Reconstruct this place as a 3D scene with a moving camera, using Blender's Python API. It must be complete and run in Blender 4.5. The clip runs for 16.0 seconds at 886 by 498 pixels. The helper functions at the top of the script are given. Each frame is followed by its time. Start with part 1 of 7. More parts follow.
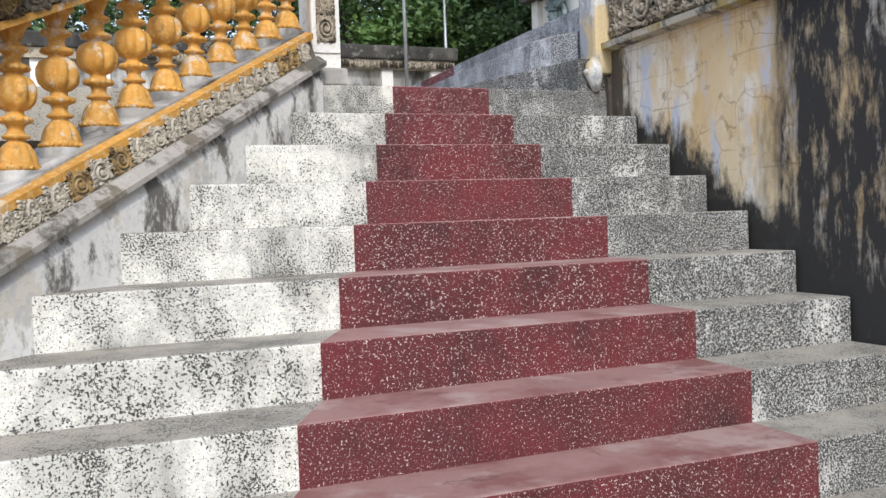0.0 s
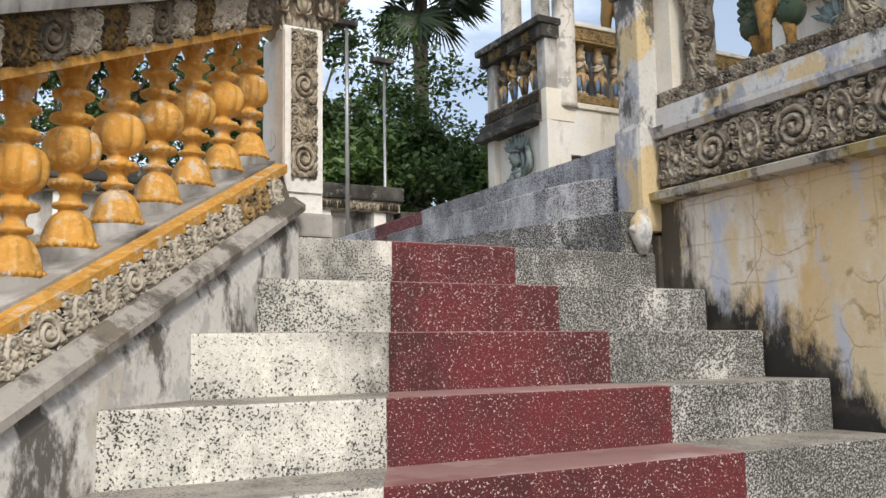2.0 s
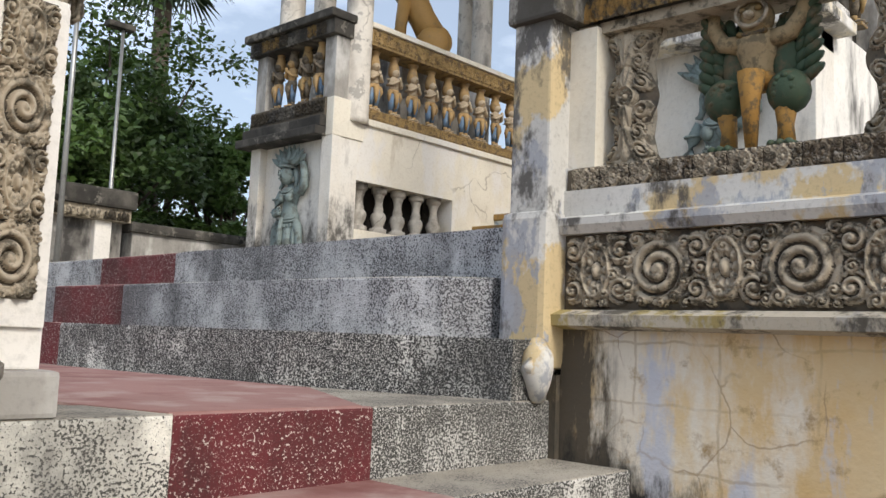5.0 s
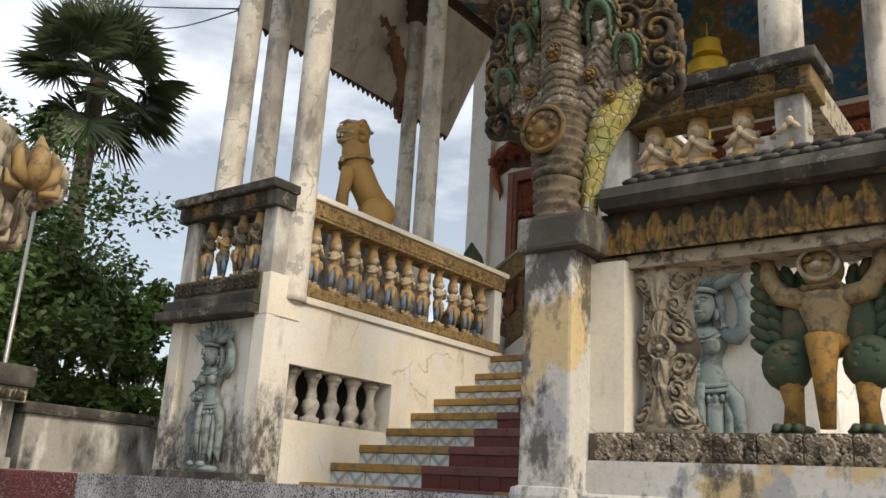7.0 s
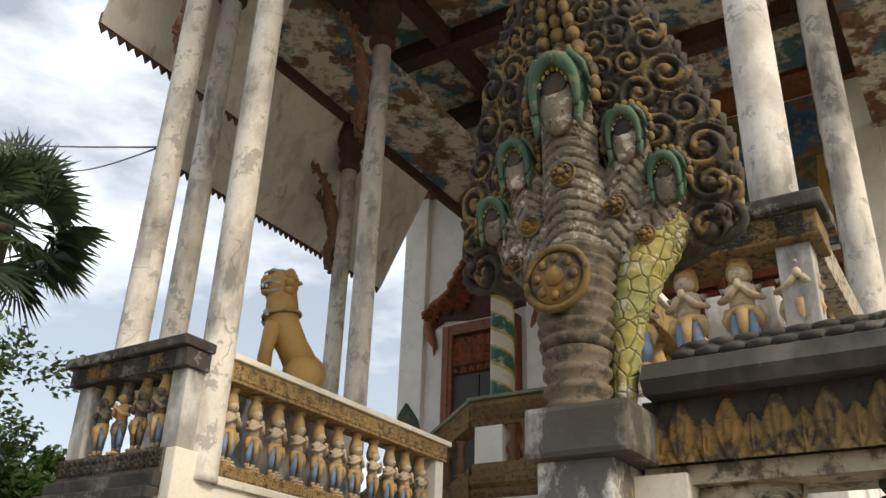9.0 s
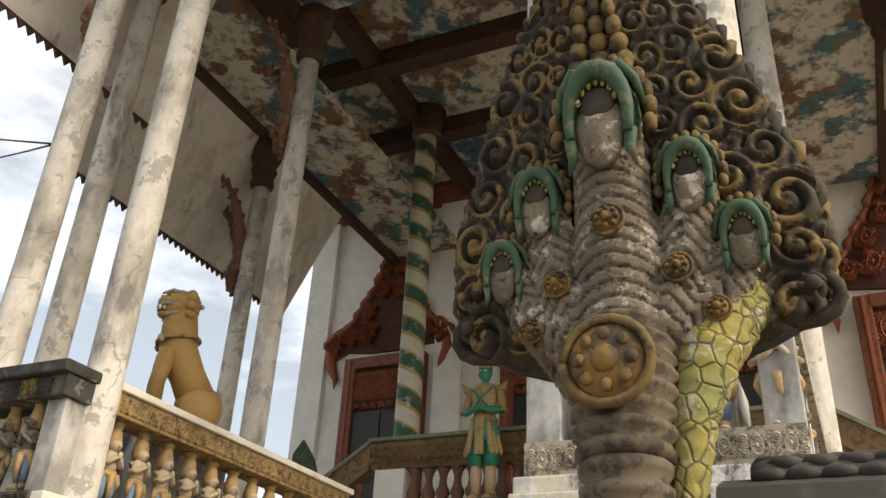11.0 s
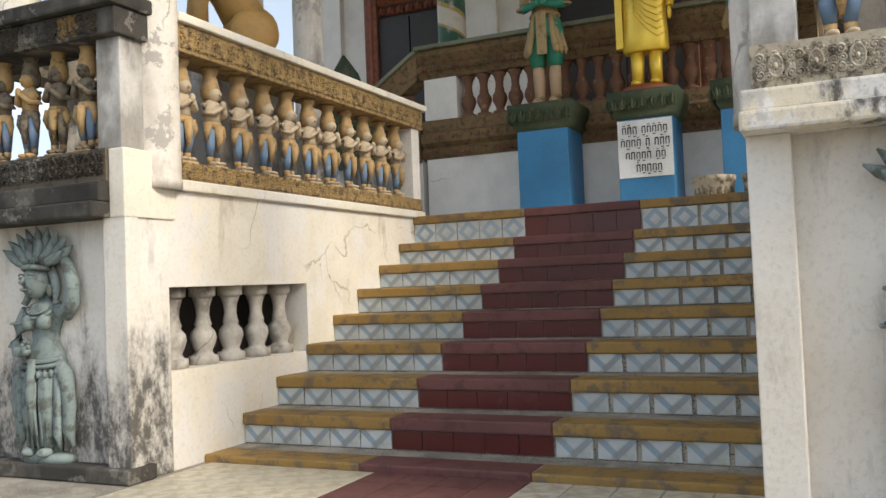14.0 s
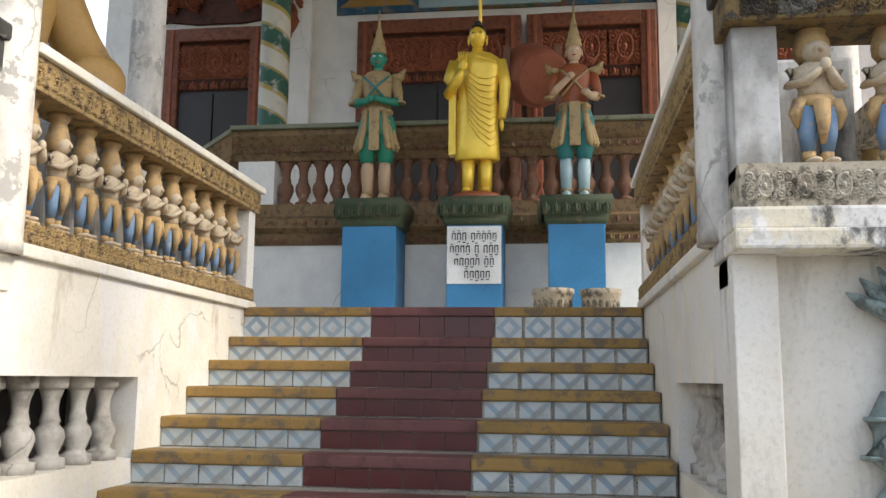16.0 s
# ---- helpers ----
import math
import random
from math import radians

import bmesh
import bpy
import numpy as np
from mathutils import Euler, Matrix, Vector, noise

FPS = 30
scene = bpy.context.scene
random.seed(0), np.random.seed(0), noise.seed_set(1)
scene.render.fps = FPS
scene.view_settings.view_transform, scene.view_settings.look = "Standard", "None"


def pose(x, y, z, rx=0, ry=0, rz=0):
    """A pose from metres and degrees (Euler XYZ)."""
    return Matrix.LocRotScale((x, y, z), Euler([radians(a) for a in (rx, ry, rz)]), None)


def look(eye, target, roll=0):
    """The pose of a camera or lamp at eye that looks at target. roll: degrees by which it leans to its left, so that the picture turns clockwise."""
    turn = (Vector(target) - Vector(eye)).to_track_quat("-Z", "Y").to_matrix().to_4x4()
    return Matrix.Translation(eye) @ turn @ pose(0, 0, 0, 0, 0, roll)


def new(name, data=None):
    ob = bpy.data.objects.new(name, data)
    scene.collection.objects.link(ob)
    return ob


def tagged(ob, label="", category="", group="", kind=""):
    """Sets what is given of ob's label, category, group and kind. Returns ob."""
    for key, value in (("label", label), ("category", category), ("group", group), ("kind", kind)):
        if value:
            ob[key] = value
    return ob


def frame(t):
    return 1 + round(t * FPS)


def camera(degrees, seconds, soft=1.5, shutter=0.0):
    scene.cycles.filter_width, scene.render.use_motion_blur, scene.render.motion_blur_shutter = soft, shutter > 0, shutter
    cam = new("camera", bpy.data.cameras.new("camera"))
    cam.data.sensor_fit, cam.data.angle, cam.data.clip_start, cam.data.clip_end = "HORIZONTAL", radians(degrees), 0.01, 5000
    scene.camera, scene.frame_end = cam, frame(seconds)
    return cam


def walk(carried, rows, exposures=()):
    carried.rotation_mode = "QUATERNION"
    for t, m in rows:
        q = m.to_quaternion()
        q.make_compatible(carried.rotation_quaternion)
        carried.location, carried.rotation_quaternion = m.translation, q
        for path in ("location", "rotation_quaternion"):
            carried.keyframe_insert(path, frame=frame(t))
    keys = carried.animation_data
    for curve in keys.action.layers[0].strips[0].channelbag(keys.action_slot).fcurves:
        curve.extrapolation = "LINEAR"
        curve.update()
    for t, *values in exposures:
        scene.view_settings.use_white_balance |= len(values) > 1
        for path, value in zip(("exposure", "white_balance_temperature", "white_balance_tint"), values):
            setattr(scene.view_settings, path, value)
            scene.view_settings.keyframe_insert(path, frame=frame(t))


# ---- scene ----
cam = camera(53.8, 16.0)
METRES, EYE, TILT, LEAN, TURN = 8.0, 1.5, 0.0, 0.0, -21.7
ROWS = [
    (0.0, 0.0, 0.0, 0.0, -0.07, -1.95, 2.05),
    (0.5, -0.0091, 0.0703, 0.0115, -0.35, -2.81, 2.48),
    (1.0, -0.0273, 0.1058, 0.0223, -0.93, -3.87, 0.54),
    (1.5, -0.0511, 0.1407, 0.0361, -3.36, 1.79, 0.39),
    (2.0, -0.0626, 0.1902, 0.0408, -6.81, 6.75, 0.99),
    (2.5, -0.0673, 0.2334, 0.0582, -8.77, 6.76, 0.64),
    (3.0, -0.079, 0.2789, 0.057, -10.35, 2.21, -1.24),
    (3.5, -0.0852, 0.3137, 0.0843, -15.29, 0.78, -1.55),
    (4.0, -0.0755, 0.3444, 0.0918, -18.94, -0.01, -0.2),
    (4.5, -0.0692, 0.3662, 0.1142, -21.23, 0.79, -0.8),
    (5.0, -0.0753, 0.3919, 0.1258, -25.62, 6.0, -2.28),
    (7.5, -0.065, 0.4911, 0.1904, -32.22, 20.09, -2.38),
    (8.0, -0.052, 0.5173, 0.1977, -33.36, 25.16, -1.72),
    (10.5, -0.0228, 0.6126, 0.2557, -41.64, 26.8, -2.51),
    (11.0, -0.0193, 0.6286, 0.2577, -44.05, 28.27, -2.68),
    (11.5, -0.0183, 0.6607, 0.2653, -41.7, 19.53, -2.52),
    (12.0, -0.0185, 0.6731, 0.2717, -40.51, 12.07, -2.01),
    (12.5, -0.0081, 0.7008, 0.2747, -39.99, 9.03, -2.02),
    (13.0, -0.0032, 0.7194, 0.2904, -38.45, 6.14, -1.63),
    (13.5, -0.0078, 0.743, 0.2911, -39.03, 4.27, -0.81),
    (14.0, -0.0171, 0.7713, 0.2976, -43.62, 2.28, 2.26),
    (14.5, -0.0189, 0.7995, 0.2957, -49.08, 2.27, 2.83),
    (15.0, -0.0172, 0.827, 0.2985, -53.76, 4.19, 0.68),
    (15.5, -0.0265, 0.8581, 0.2989, -57.72, 6.08, -0.63),
    (16.0, -0.0372, 0.8839, 0.3028, -60.85, 8.52, -0.62),
]
walk(cam, [(t, pose(0, 0, EYE, TILT, LEAN, TURN) @ pose(METRES * x, METRES * y, METRES * z, 90 + pitch, roll, yaw)) for t, x, y, z, yaw, pitch, roll in ROWS],
     [(0.0, 0.0, 6000, 10), (1.0, -0.12, 6100, 10), (3.0, -0.20, 6800, 10), (3.5, -0.20, 6500, 10), (4.5, -0.16, 6500, 10), (7.5, -0.22, 7500, 10), (8.2, -0.1, 7500, 10), (10.5, -0.08, 7400, 10), (11.0, 0.05, 7800, 10), (12.0, -0.10, 7800, 10), (13.0, -0.10, 8300, 10), (14.0, 0.16, 7000, 10), (14.6, 0.38, 6650, 10), (16.0, 0.46, 6600, 10)])

# ---- world, sun, exposure ----
world = bpy.data.worlds.new("sky")
scene.world = world
world.use_nodes = True
wn = world.node_tree.nodes
sky = wn.new("ShaderNodeTexSky")
sky.sky_type, sky.sun_disc = "NISHITA", False
sky.sun_elevation, sky.sun_rotation = radians(36), radians(191)
sky.air_density, sky.dust_density, sky.ozone_density = 1.0, 2.0, 1.0
# thin cloud cover mixed over the clear sky
wtc = wn.new("ShaderNodeTexCoord")
wmap = wn.new("ShaderNodeMapping")
wmap.inputs["Scale"].default_value = (1.6, 1.6, 4.0)
wnoise = wn.new("ShaderNodeTexNoise")
wnoise.inputs["Scale"].default_value, wnoise.inputs["Detail"].default_value, wnoise.inputs["Roughness"].default_value = 1.7, 7.0, 0.55
wramp = wn.new("ShaderNodeValToRGB")
wramp.color_ramp.elements[0].position, wramp.color_ramp.elements[1].position = 0.45, 0.70
wramp.color_ramp.elements[0].color = (0.22, 0.22, 0.22, 1)
wmix = wn.new("ShaderNodeMixRGB")
wmix.inputs[2].default_value = (11.0, 12.2, 14.0, 1)
wl = world.node_tree.links
wl.new(wtc.outputs["Generated"], wmap.inputs[0])
wl.new(wmap.outputs[0], wnoise.inputs["Vector"])
wl.new(wnoise.outputs["Fac"], wramp.inputs[0])
wl.new(wramp.outputs[0], wmix.inputs[0])
wl.new(sky.outputs[0], wmix.inputs[1])
wl.new(wmix.outputs[0], wn["Background"].inputs[0])
wn["Background"].inputs[1].default_value = 0.15

sun = new("sun", bpy.data.lights.new("sun", "SUN"))
sun.data.energy, sun.data.angle, sun.data.color = 2.7, radians(14), (1.0, 0.93, 0.82)
sun.matrix_world = look((-1.6, -8, 6.0), (0, 0, 0))


# ---- materials ----
class Mat:
    """A small builder of node materials in world metres."""

    def __init__(self, name, rough=0.8, metal=0.0, local=False):
        self.m = bpy.data.materials.new(name)
        self.m.use_nodes = True
        self.n, self.l = self.m.node_tree.nodes, self.m.node_tree.links
        self.b = self.n["Principled BSDF"]
        self.b.inputs["Roughness"].default_value, self.b.inputs["Metallic"].default_value = rough, metal
        if local:
            self.pos = self.n.new("ShaderNodeTexCoord").outputs["Object"]
        else:
            self.pos = self.n.new("ShaderNodeNewGeometry").outputs["Position"]
        self.h = None

    def scaled(self, s):
        mp = self.n.new("ShaderNodeMapping")
        mp.inputs["Scale"].default_value = s
        self.l.new(self.pos, mp.inputs[0])
        return mp.outputs[0]

    def noise(self, scale, detail=4.0, rough=0.6, stretch=None):
        t = self.n.new("ShaderNodeTexNoise")
        t.inputs["Scale"].default_value, t.inputs["Detail"].default_value, t.inputs["Roughness"].default_value = scale, detail, rough
        self.l.new(self.scaled(stretch) if stretch else self.pos, t.inputs["Vector"])
        return t.outputs["Fac"]

    def voronoi(self, scale, feature="F1", stretch=None):
        t = self.n.new("ShaderNodeTexVoronoi")
        t.feature = feature
        t.inputs["Scale"].default_value = scale
        self.l.new(self.scaled(stretch) if stretch else self.pos, t.inputs["Vector"])
        return t.outputs["Distance"]

    def ramp(self, fac, stops):
        r = self.n.new("ShaderNodeValToRGB")
        while len(r.color_ramp.elements) < len(stops):
            r.color_ramp.elements.new(0.5)
        for e, (p, c) in zip(r.color_ramp.elements, stops):
            e.position = p
            e.color = (c, c, c, 1) if isinstance(c, (int, float)) else (*c, 1)
        self.l.new(fac, r.inputs[0])
        return r.outputs[0]

    def mask(self, fac, lo, hi):
        t = self.n.new("ShaderNodeMapRange")
        t.inputs["From Min"].default_value, t.inputs["From Max"].default_value = lo, hi
        self.l.new(fac, t.inputs["Value"])
        return t.outputs["Result"]

    def math(self, op, a, b):
        t = self.n.new("ShaderNodeMath")
        t.operation = op
        for i, v in enumerate((a, b)):
            if isinstance(v, (int, float)):
                t.inputs[i].default_value = v
            else:
                self.l.new(v, t.inputs[i])
        return t.outputs[0]

    def mix(self, fac, a, b, mode="MIX"):
        t = self.n.new("ShaderNodeMixRGB")
        t.blend_type = mode
        for i, v in enumerate((fac, a, b)):
            if isinstance(v, (int, float)):
                t.inputs[i].default_value = v if i == 0 else (v, v, v, 1)
            elif isinstance(v, tuple):
                t.inputs[i].default_value = (*v, 1)
            else:
                self.l.new(v, t.inputs[i])
        return t.outputs[0]

    def warped_edges(self, scale, warp):
        nz = self.n.new("ShaderNodeTexNoise")
        nz.inputs["Scale"].default_value, nz.inputs["Detail"].default_value = 2.2, 6.0
        self.l.new(self.pos, nz.inputs["Vector"])
        mix = self.n.new("ShaderNodeMixRGB")
        mix.blend_type = "ADD"
        mix.inputs[0].default_value = warp
        self.l.new(self.pos, mix.inputs[1])
        self.l.new(nz.outputs["Color"], mix.inputs[2])
        t = self.n.new("ShaderNodeTexVoronoi")
        t.feature = "DISTANCE_TO_EDGE"
        t.inputs["Scale"].default_value = scale
        self.l.new(mix.outputs[0], t.inputs["Vector"])
        return t.outputs["Distance"]

    def random(self):
        return self.n.new("ShaderNodeObjectInfo").outputs["Random"]

    def axis(self, i):
        s = self.n.new("ShaderNodeSeparateXYZ")
        self.l.new(self.pos, s.inputs[0])
        return s.outputs[i]

    def done(self, color, bump=None, strength=0.3, dist=0.01, rough=None):
        if isinstance(color, tuple):
            self.b.inputs["Base Color"].default_value = (*color, 1)
        else:
            self.l.new(color, self.b.inputs["Base Color"])
        if bump is not None:
            t = self.n.new("ShaderNodeBump")
            t.inputs["Strength"].default_value, t.inputs["Distance"].default_value = strength, dist
            self.l.new(bump, t.inputs["Height"])
            self.l.new(t.outputs[0], self.b.inputs["Normal"])
        if rough is not None:
            self.l.new(rough, self.b.inputs["Roughness"])
        return self.m


def terrazzo(name, paint, grit, dark, worn, stone=0.5, crowd=0.17, dust=0.63):
    """Washed aggregate under paint: worn patches show angular chips packed together, elsewhere only a few."""
    m = Mat(name, 0.85)
    wide = m.noise(2.9, 7, 0.66)
    drip = m.noise(7, 6, 0.65, (1, 1, 0.35))
    fine, chips, small = m.noise(64, 4, 0.7), m.noise(125, 2, 0.55), m.noise(230, 2, 0.5)
    wear = m.math("ADD", m.math("MULTIPLY", wide, 0.62), m.math("MULTIPLY", drip, 0.38))
    patch = m.mask(wear, worn - 0.03, worn + 0.11)
    base = m.mix(m.mask(m.noise(1.4, 5), 0.38, 0.66), paint, tuple(c * 0.80 for c in paint))
    base = m.mix(m.math("MULTIPLY", patch, 0.45), base, dark)
    base = m.mix(m.math("MULTIPLY", m.mask(fine, 0.47, 0.64), 0.22), base, dark)
    # chips crowd together where the paint has gone
    many = m.math("ADD", chips, m.math("MULTIPLY", patch, crowd))
    base = m.mix(m.mask(many, 1.09 - stone, 1.125 - stone), base, grit)
    base = m.mix(m.math("MULTIPLY", m.mask(m.math("ADD", small, m.math("MULTIPLY", patch, 0.06)), dust, dust + 0.03), 0.8), base, m.mix(patch, grit, paint))
    grime = m.mask(m.noise(1.9, 7, 0.68, (1, 1, 0.6)), 0.51, 0.66)
    base = m.mix(m.math("MULTIPLY", grime, 0.66), base, tuple(c * 0.5 for c in dark))
    return m.done(base, m.math("ADD", m.math("MULTIPLY", chips, 0.9), fine), 0.6, 0.006)


def plaster(name, paint, stain, amount=0.55, tint=None, run=0.3, patches=None):
    """Old limewashed plaster with rain stains, mould and hairline cracks."""
    m = Mat(name, 0.9)
    big = m.noise(1.3, 6, 0.62)
    run_ = m.noise(4.0, 5, 0.62, (1, 1, run))
    fine = m.noise(42, 4, 0.7)
    mould = m.math("MULTIPLY", m.mask(run_, amount, amount + 0.16), m.mask(big, 0.38, 0.56))
    base = m.mix(m.mask(m.noise(2.7, 4), 0.4, 0.7), paint, tuple(c * 0.86 for c in paint))
    if tint:
        base = m.mix(m.mask(m.noise(3.1, 4, 0.55, (1.3, 1.3, 0.7)), 0.5, 0.62), base, tint)
    base = m.mix(mould, base, stain)
    base = m.mix(m.math("MULTIPLY", m.mask(fine, 0.5, 0.75), 0.25), base, stain)
    crack = m.warped_edges(1.5, 0.5)
    crack = m.math("MULTIPLY", m.mask(crack, 0.010, 0.003), m.mask(m.noise(1.1, 3), 0.54, 0.6))
    base = m.mix(m.math("MULTIPLY", crack, 0.5), base, tuple(c * 0.5 for c in stain))
    if patches:
        flake = m.mask(m.noise(5.5, 6, 0.7), 0.56, 0.59)
        base = m.mix(flake, base, patches)
    return m.done(base, m.math("ADD", m.math("MULTIPLY", fine, 0.6), big), 0.25, 0.012)


def painted(name, paint, under, wear=0.6, rough=0.6, scale=9.0, metal=0.0):
    """Paint that has worn through to what lies under it."""
    m = Mat(name, rough, metal)
    w = m.noise(scale, 6, 0.68)
    g = m.noise(60, 3, 0.6)
    big = m.noise(1.9, 4, 0.6)
    base = m.mix(m.mask(big, 0.35, 0.7), paint, tuple(c * 0.72 for c in paint))
    base = m.mix(m.mask(w, wear, wear + 0.1), base, under)
    base = m.mix(m.math("MULTIPLY", m.mask(g, 0.5, 0.8), 0.3), base, tuple(c * 0.45 for c in under))
    return m.done(base, m.math("ADD", w, m.math("MULTIPLY", g, 0.5)), 0.25, 0.008)


M_RISER = terrazzo("white_washed_riser", (0.84, 0.82, 0.74), (0.045, 0.045, 0.04), (0.20, 0.195, 0.18), 0.465, 0.455)
M_RISER_RED = terrazzo("red_washed_riser", (0.150, 0.022, 0.028), (0.58, 0.50, 0.46), (0.035, 0.015, 0.014), 0.46, 0.455, 0.03, 0.665)
M_TREAD = terrazzo("dusty_tread", (0.47, 0.43, 0.36), (0.10, 0.095, 0.085), (0.25, 0.23, 0.20), 0.47, 0.45)
M_TREAD_RED = plaster("dusty_red_tread", (0.34, 0.19, 0.17), (0.22, 0.09, 0.08), 0.48, (0.40, 0.28, 0.25), 1.0)
M_WHITE = plaster("white_plaster", (0.80, 0.775, 0.73), (0.13, 0.125, 0.12), 0.56)
M_CREAM = plaster("cream_plaster", (0.78, 0.735, 0.635), (0.34, 0.27, 0.17), 0.585, (0.74, 0.72, 0.685))


def flaked(name, white, ochre, blue, black, dark):
    """Layers of old limewash flaked through one another, with black mould spots."""
    m = Mat(name, 0.9)
    fine = m.noise(50, 4, 0.7)
    base = m.mix(m.mask(m.noise(2.0, 5), 0.36, 0.66), white, tuple(c * 0.82 for c in white))
    base = m.mix(m.mask(m.noise(3.3, 6, 0.62, (1, 1, 0.8)), 0.53, 0.57), base, ochre)
    base = m.mix(m.math("MULTIPLY", m.mask(m.noise(5.2, 6, 0.66, (1.1, 1.1, 0.7)), 0.54, 0.58), 0.85), base, blue)
    base = m.mix(m.math("MULTIPLY", m.mask(m.noise(4.1, 7, 0.72, (0.8, 0.8, 0.45)), dark, dark + 0.07), 0.9), base, black)
    base = m.mix(m.math("MULTIPLY", m.mask(fine, 0.52, 0.72), 0.3), base, black)
    return m.done(base, m.math("ADD", m.noise(5.2, 6, 0.66), m.math("MULTIPLY", fine, 0.4)), 0.3, 0.01)


M_STRING = flaked("stained_string_plaster", (0.78, 0.76, 0.72), (0.60, 0.56, 0.49), (0.50, 0.49, 0.47), (0.085, 0.075, 0.062), 0.515)
M_FLAKE = flaked("flaking_white_plaster", (0.66, 0.65, 0.62), (0.58, 0.46, 0.27), (0.34, 0.36, 0.41), (0.07, 0.065, 0.06), 0.55)
M_MOSSLEDGE = flaked("mossy_ledge", (0.52, 0.47, 0.38), (0.36, 0.29, 0.12), (0.40, 0.38, 0.35), (0.06, 0.055, 0.045), 0.50)
M_MOULD = flaked("weathered_moulding", (0.40, 0.37, 0.33), (0.17, 0.145, 0.11), (0.26, 0.245, 0.22), (0.09, 0.08, 0.065), 0.50)
M_LEDGE = flaked("rain_stained_ledge", (0.76, 0.74, 0.71), (0.66, 0.60, 0.48), (0.50, 0.48, 0.45), (0.055, 0.052, 0.05), 0.535)


def yellow_wall():
    """Ochre limewash flaked to blue-white, with black mould along the stair and in one broad run."""
    m = Mat("flaking_yellow_plaster", 0.9)
    y, z = m.axis(1), m.axis(2)
    big, fine = m.noise(1.6, 6, 0.62), m.noise(45, 4, 0.7)
    run_ = m.noise(5.0, 5, 0.6, (1, 1, 0.22))
    base = m.mix(m.mask(big, 0.36, 0.62), (0.62, 0.43, 0.20), (0.70, 0.58, 0.38))
    base = m.mix(m.math("MULTIPLY", m.mask(m.noise(2.6, 6, 0.66, (1, 1, 0.5)), 0.48, 0.58), 0.85), base, (0.74, 0.70, 0.62))
    base = m.mix(m.math("MULTIPLY", m.mask(m.math("ADD", run_, m.math("MULTIPLY", fine, 0.10)), 0.585, 0.66), 0.85), base, (0.50, 0.53, 0.62))
    base = m.mix(m.mask(m.noise(6.5, 6, 0.7), 0.57, 0.70), base, (0.33, 0.22, 0.10))
    crack = m.math("MULTIPLY", m.mask(m.warped_edges(3.4, 0.30), 0.014, 0.003), m.mask(m.noise(3.0, 3), 0.40, 0.52))
    base = m.mix(m.math("MULTIPLY", crack, 0.55), base, (0.25, 0.15, 0.07))
    # block courses that show through the wash
    wob = m.math("MULTIPLY", m.noise(5, 4), 0.05)
    crs = m.math("ABSOLUTE", m.math("SUBTRACT", m.math("FRACT", m.math("MULTIPLY", m.math("ADD", z, wob), 4.9), 0), 0.5), 0)
    prp = m.math("ABSOLUTE", m.math("SUBTRACT", m.math("FRACT", m.math("MULTIPLY", m.math("ADD", y, wob), 3.3), 0), 0.5), 0)
    joint = m.math("MAXIMUM", m.mask(crs, 0.030, 0.012), m.mask(prp, 0.022, 0.008))
    joint = m.math("MULTIPLY", joint, m.mask(m.noise(2.3, 4), 0.44, 0.56))
    base = m.mix(m.math("MULTIPLY", joint, 0.45), base, (0.33, 0.24, 0.13))
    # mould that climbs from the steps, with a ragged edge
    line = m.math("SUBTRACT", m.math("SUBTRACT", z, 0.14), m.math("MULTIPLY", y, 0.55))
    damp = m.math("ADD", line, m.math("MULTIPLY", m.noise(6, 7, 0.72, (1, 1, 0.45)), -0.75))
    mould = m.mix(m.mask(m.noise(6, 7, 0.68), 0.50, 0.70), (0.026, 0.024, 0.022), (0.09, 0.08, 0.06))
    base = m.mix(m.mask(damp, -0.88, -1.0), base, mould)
    # broad black run
    edge = m.math("ADD", y, m.math("MULTIPLY", run_, 1.1))
    base = m.mix(m.math("MULTIPLY", m.mask(edge, 4.18, 3.92), m.mask(m.noise(9, 7, 0.7, (1, 1, 0.3)), 0.72, 0.50)), base, (0.03, 0.029, 0.028))
    edge2 = m.math("ADD", y, m.math("MULTIPLY", run_, -0.5))
    base = m.mix(m.math("MULTIPLY", m.mask(edge2, 4.46, 4.58), m.mask(m.noise(8, 6, 0.7, (1, 1, 0.3)), 0.62, 0.48)), base, (0.09, 0.075, 0.055))
    return m.done(base, m.math("ADD", m.math("MULTIPLY", fine, 0.6), big), 0.3, 0.012)


M_YELLOW = yellow_wall()


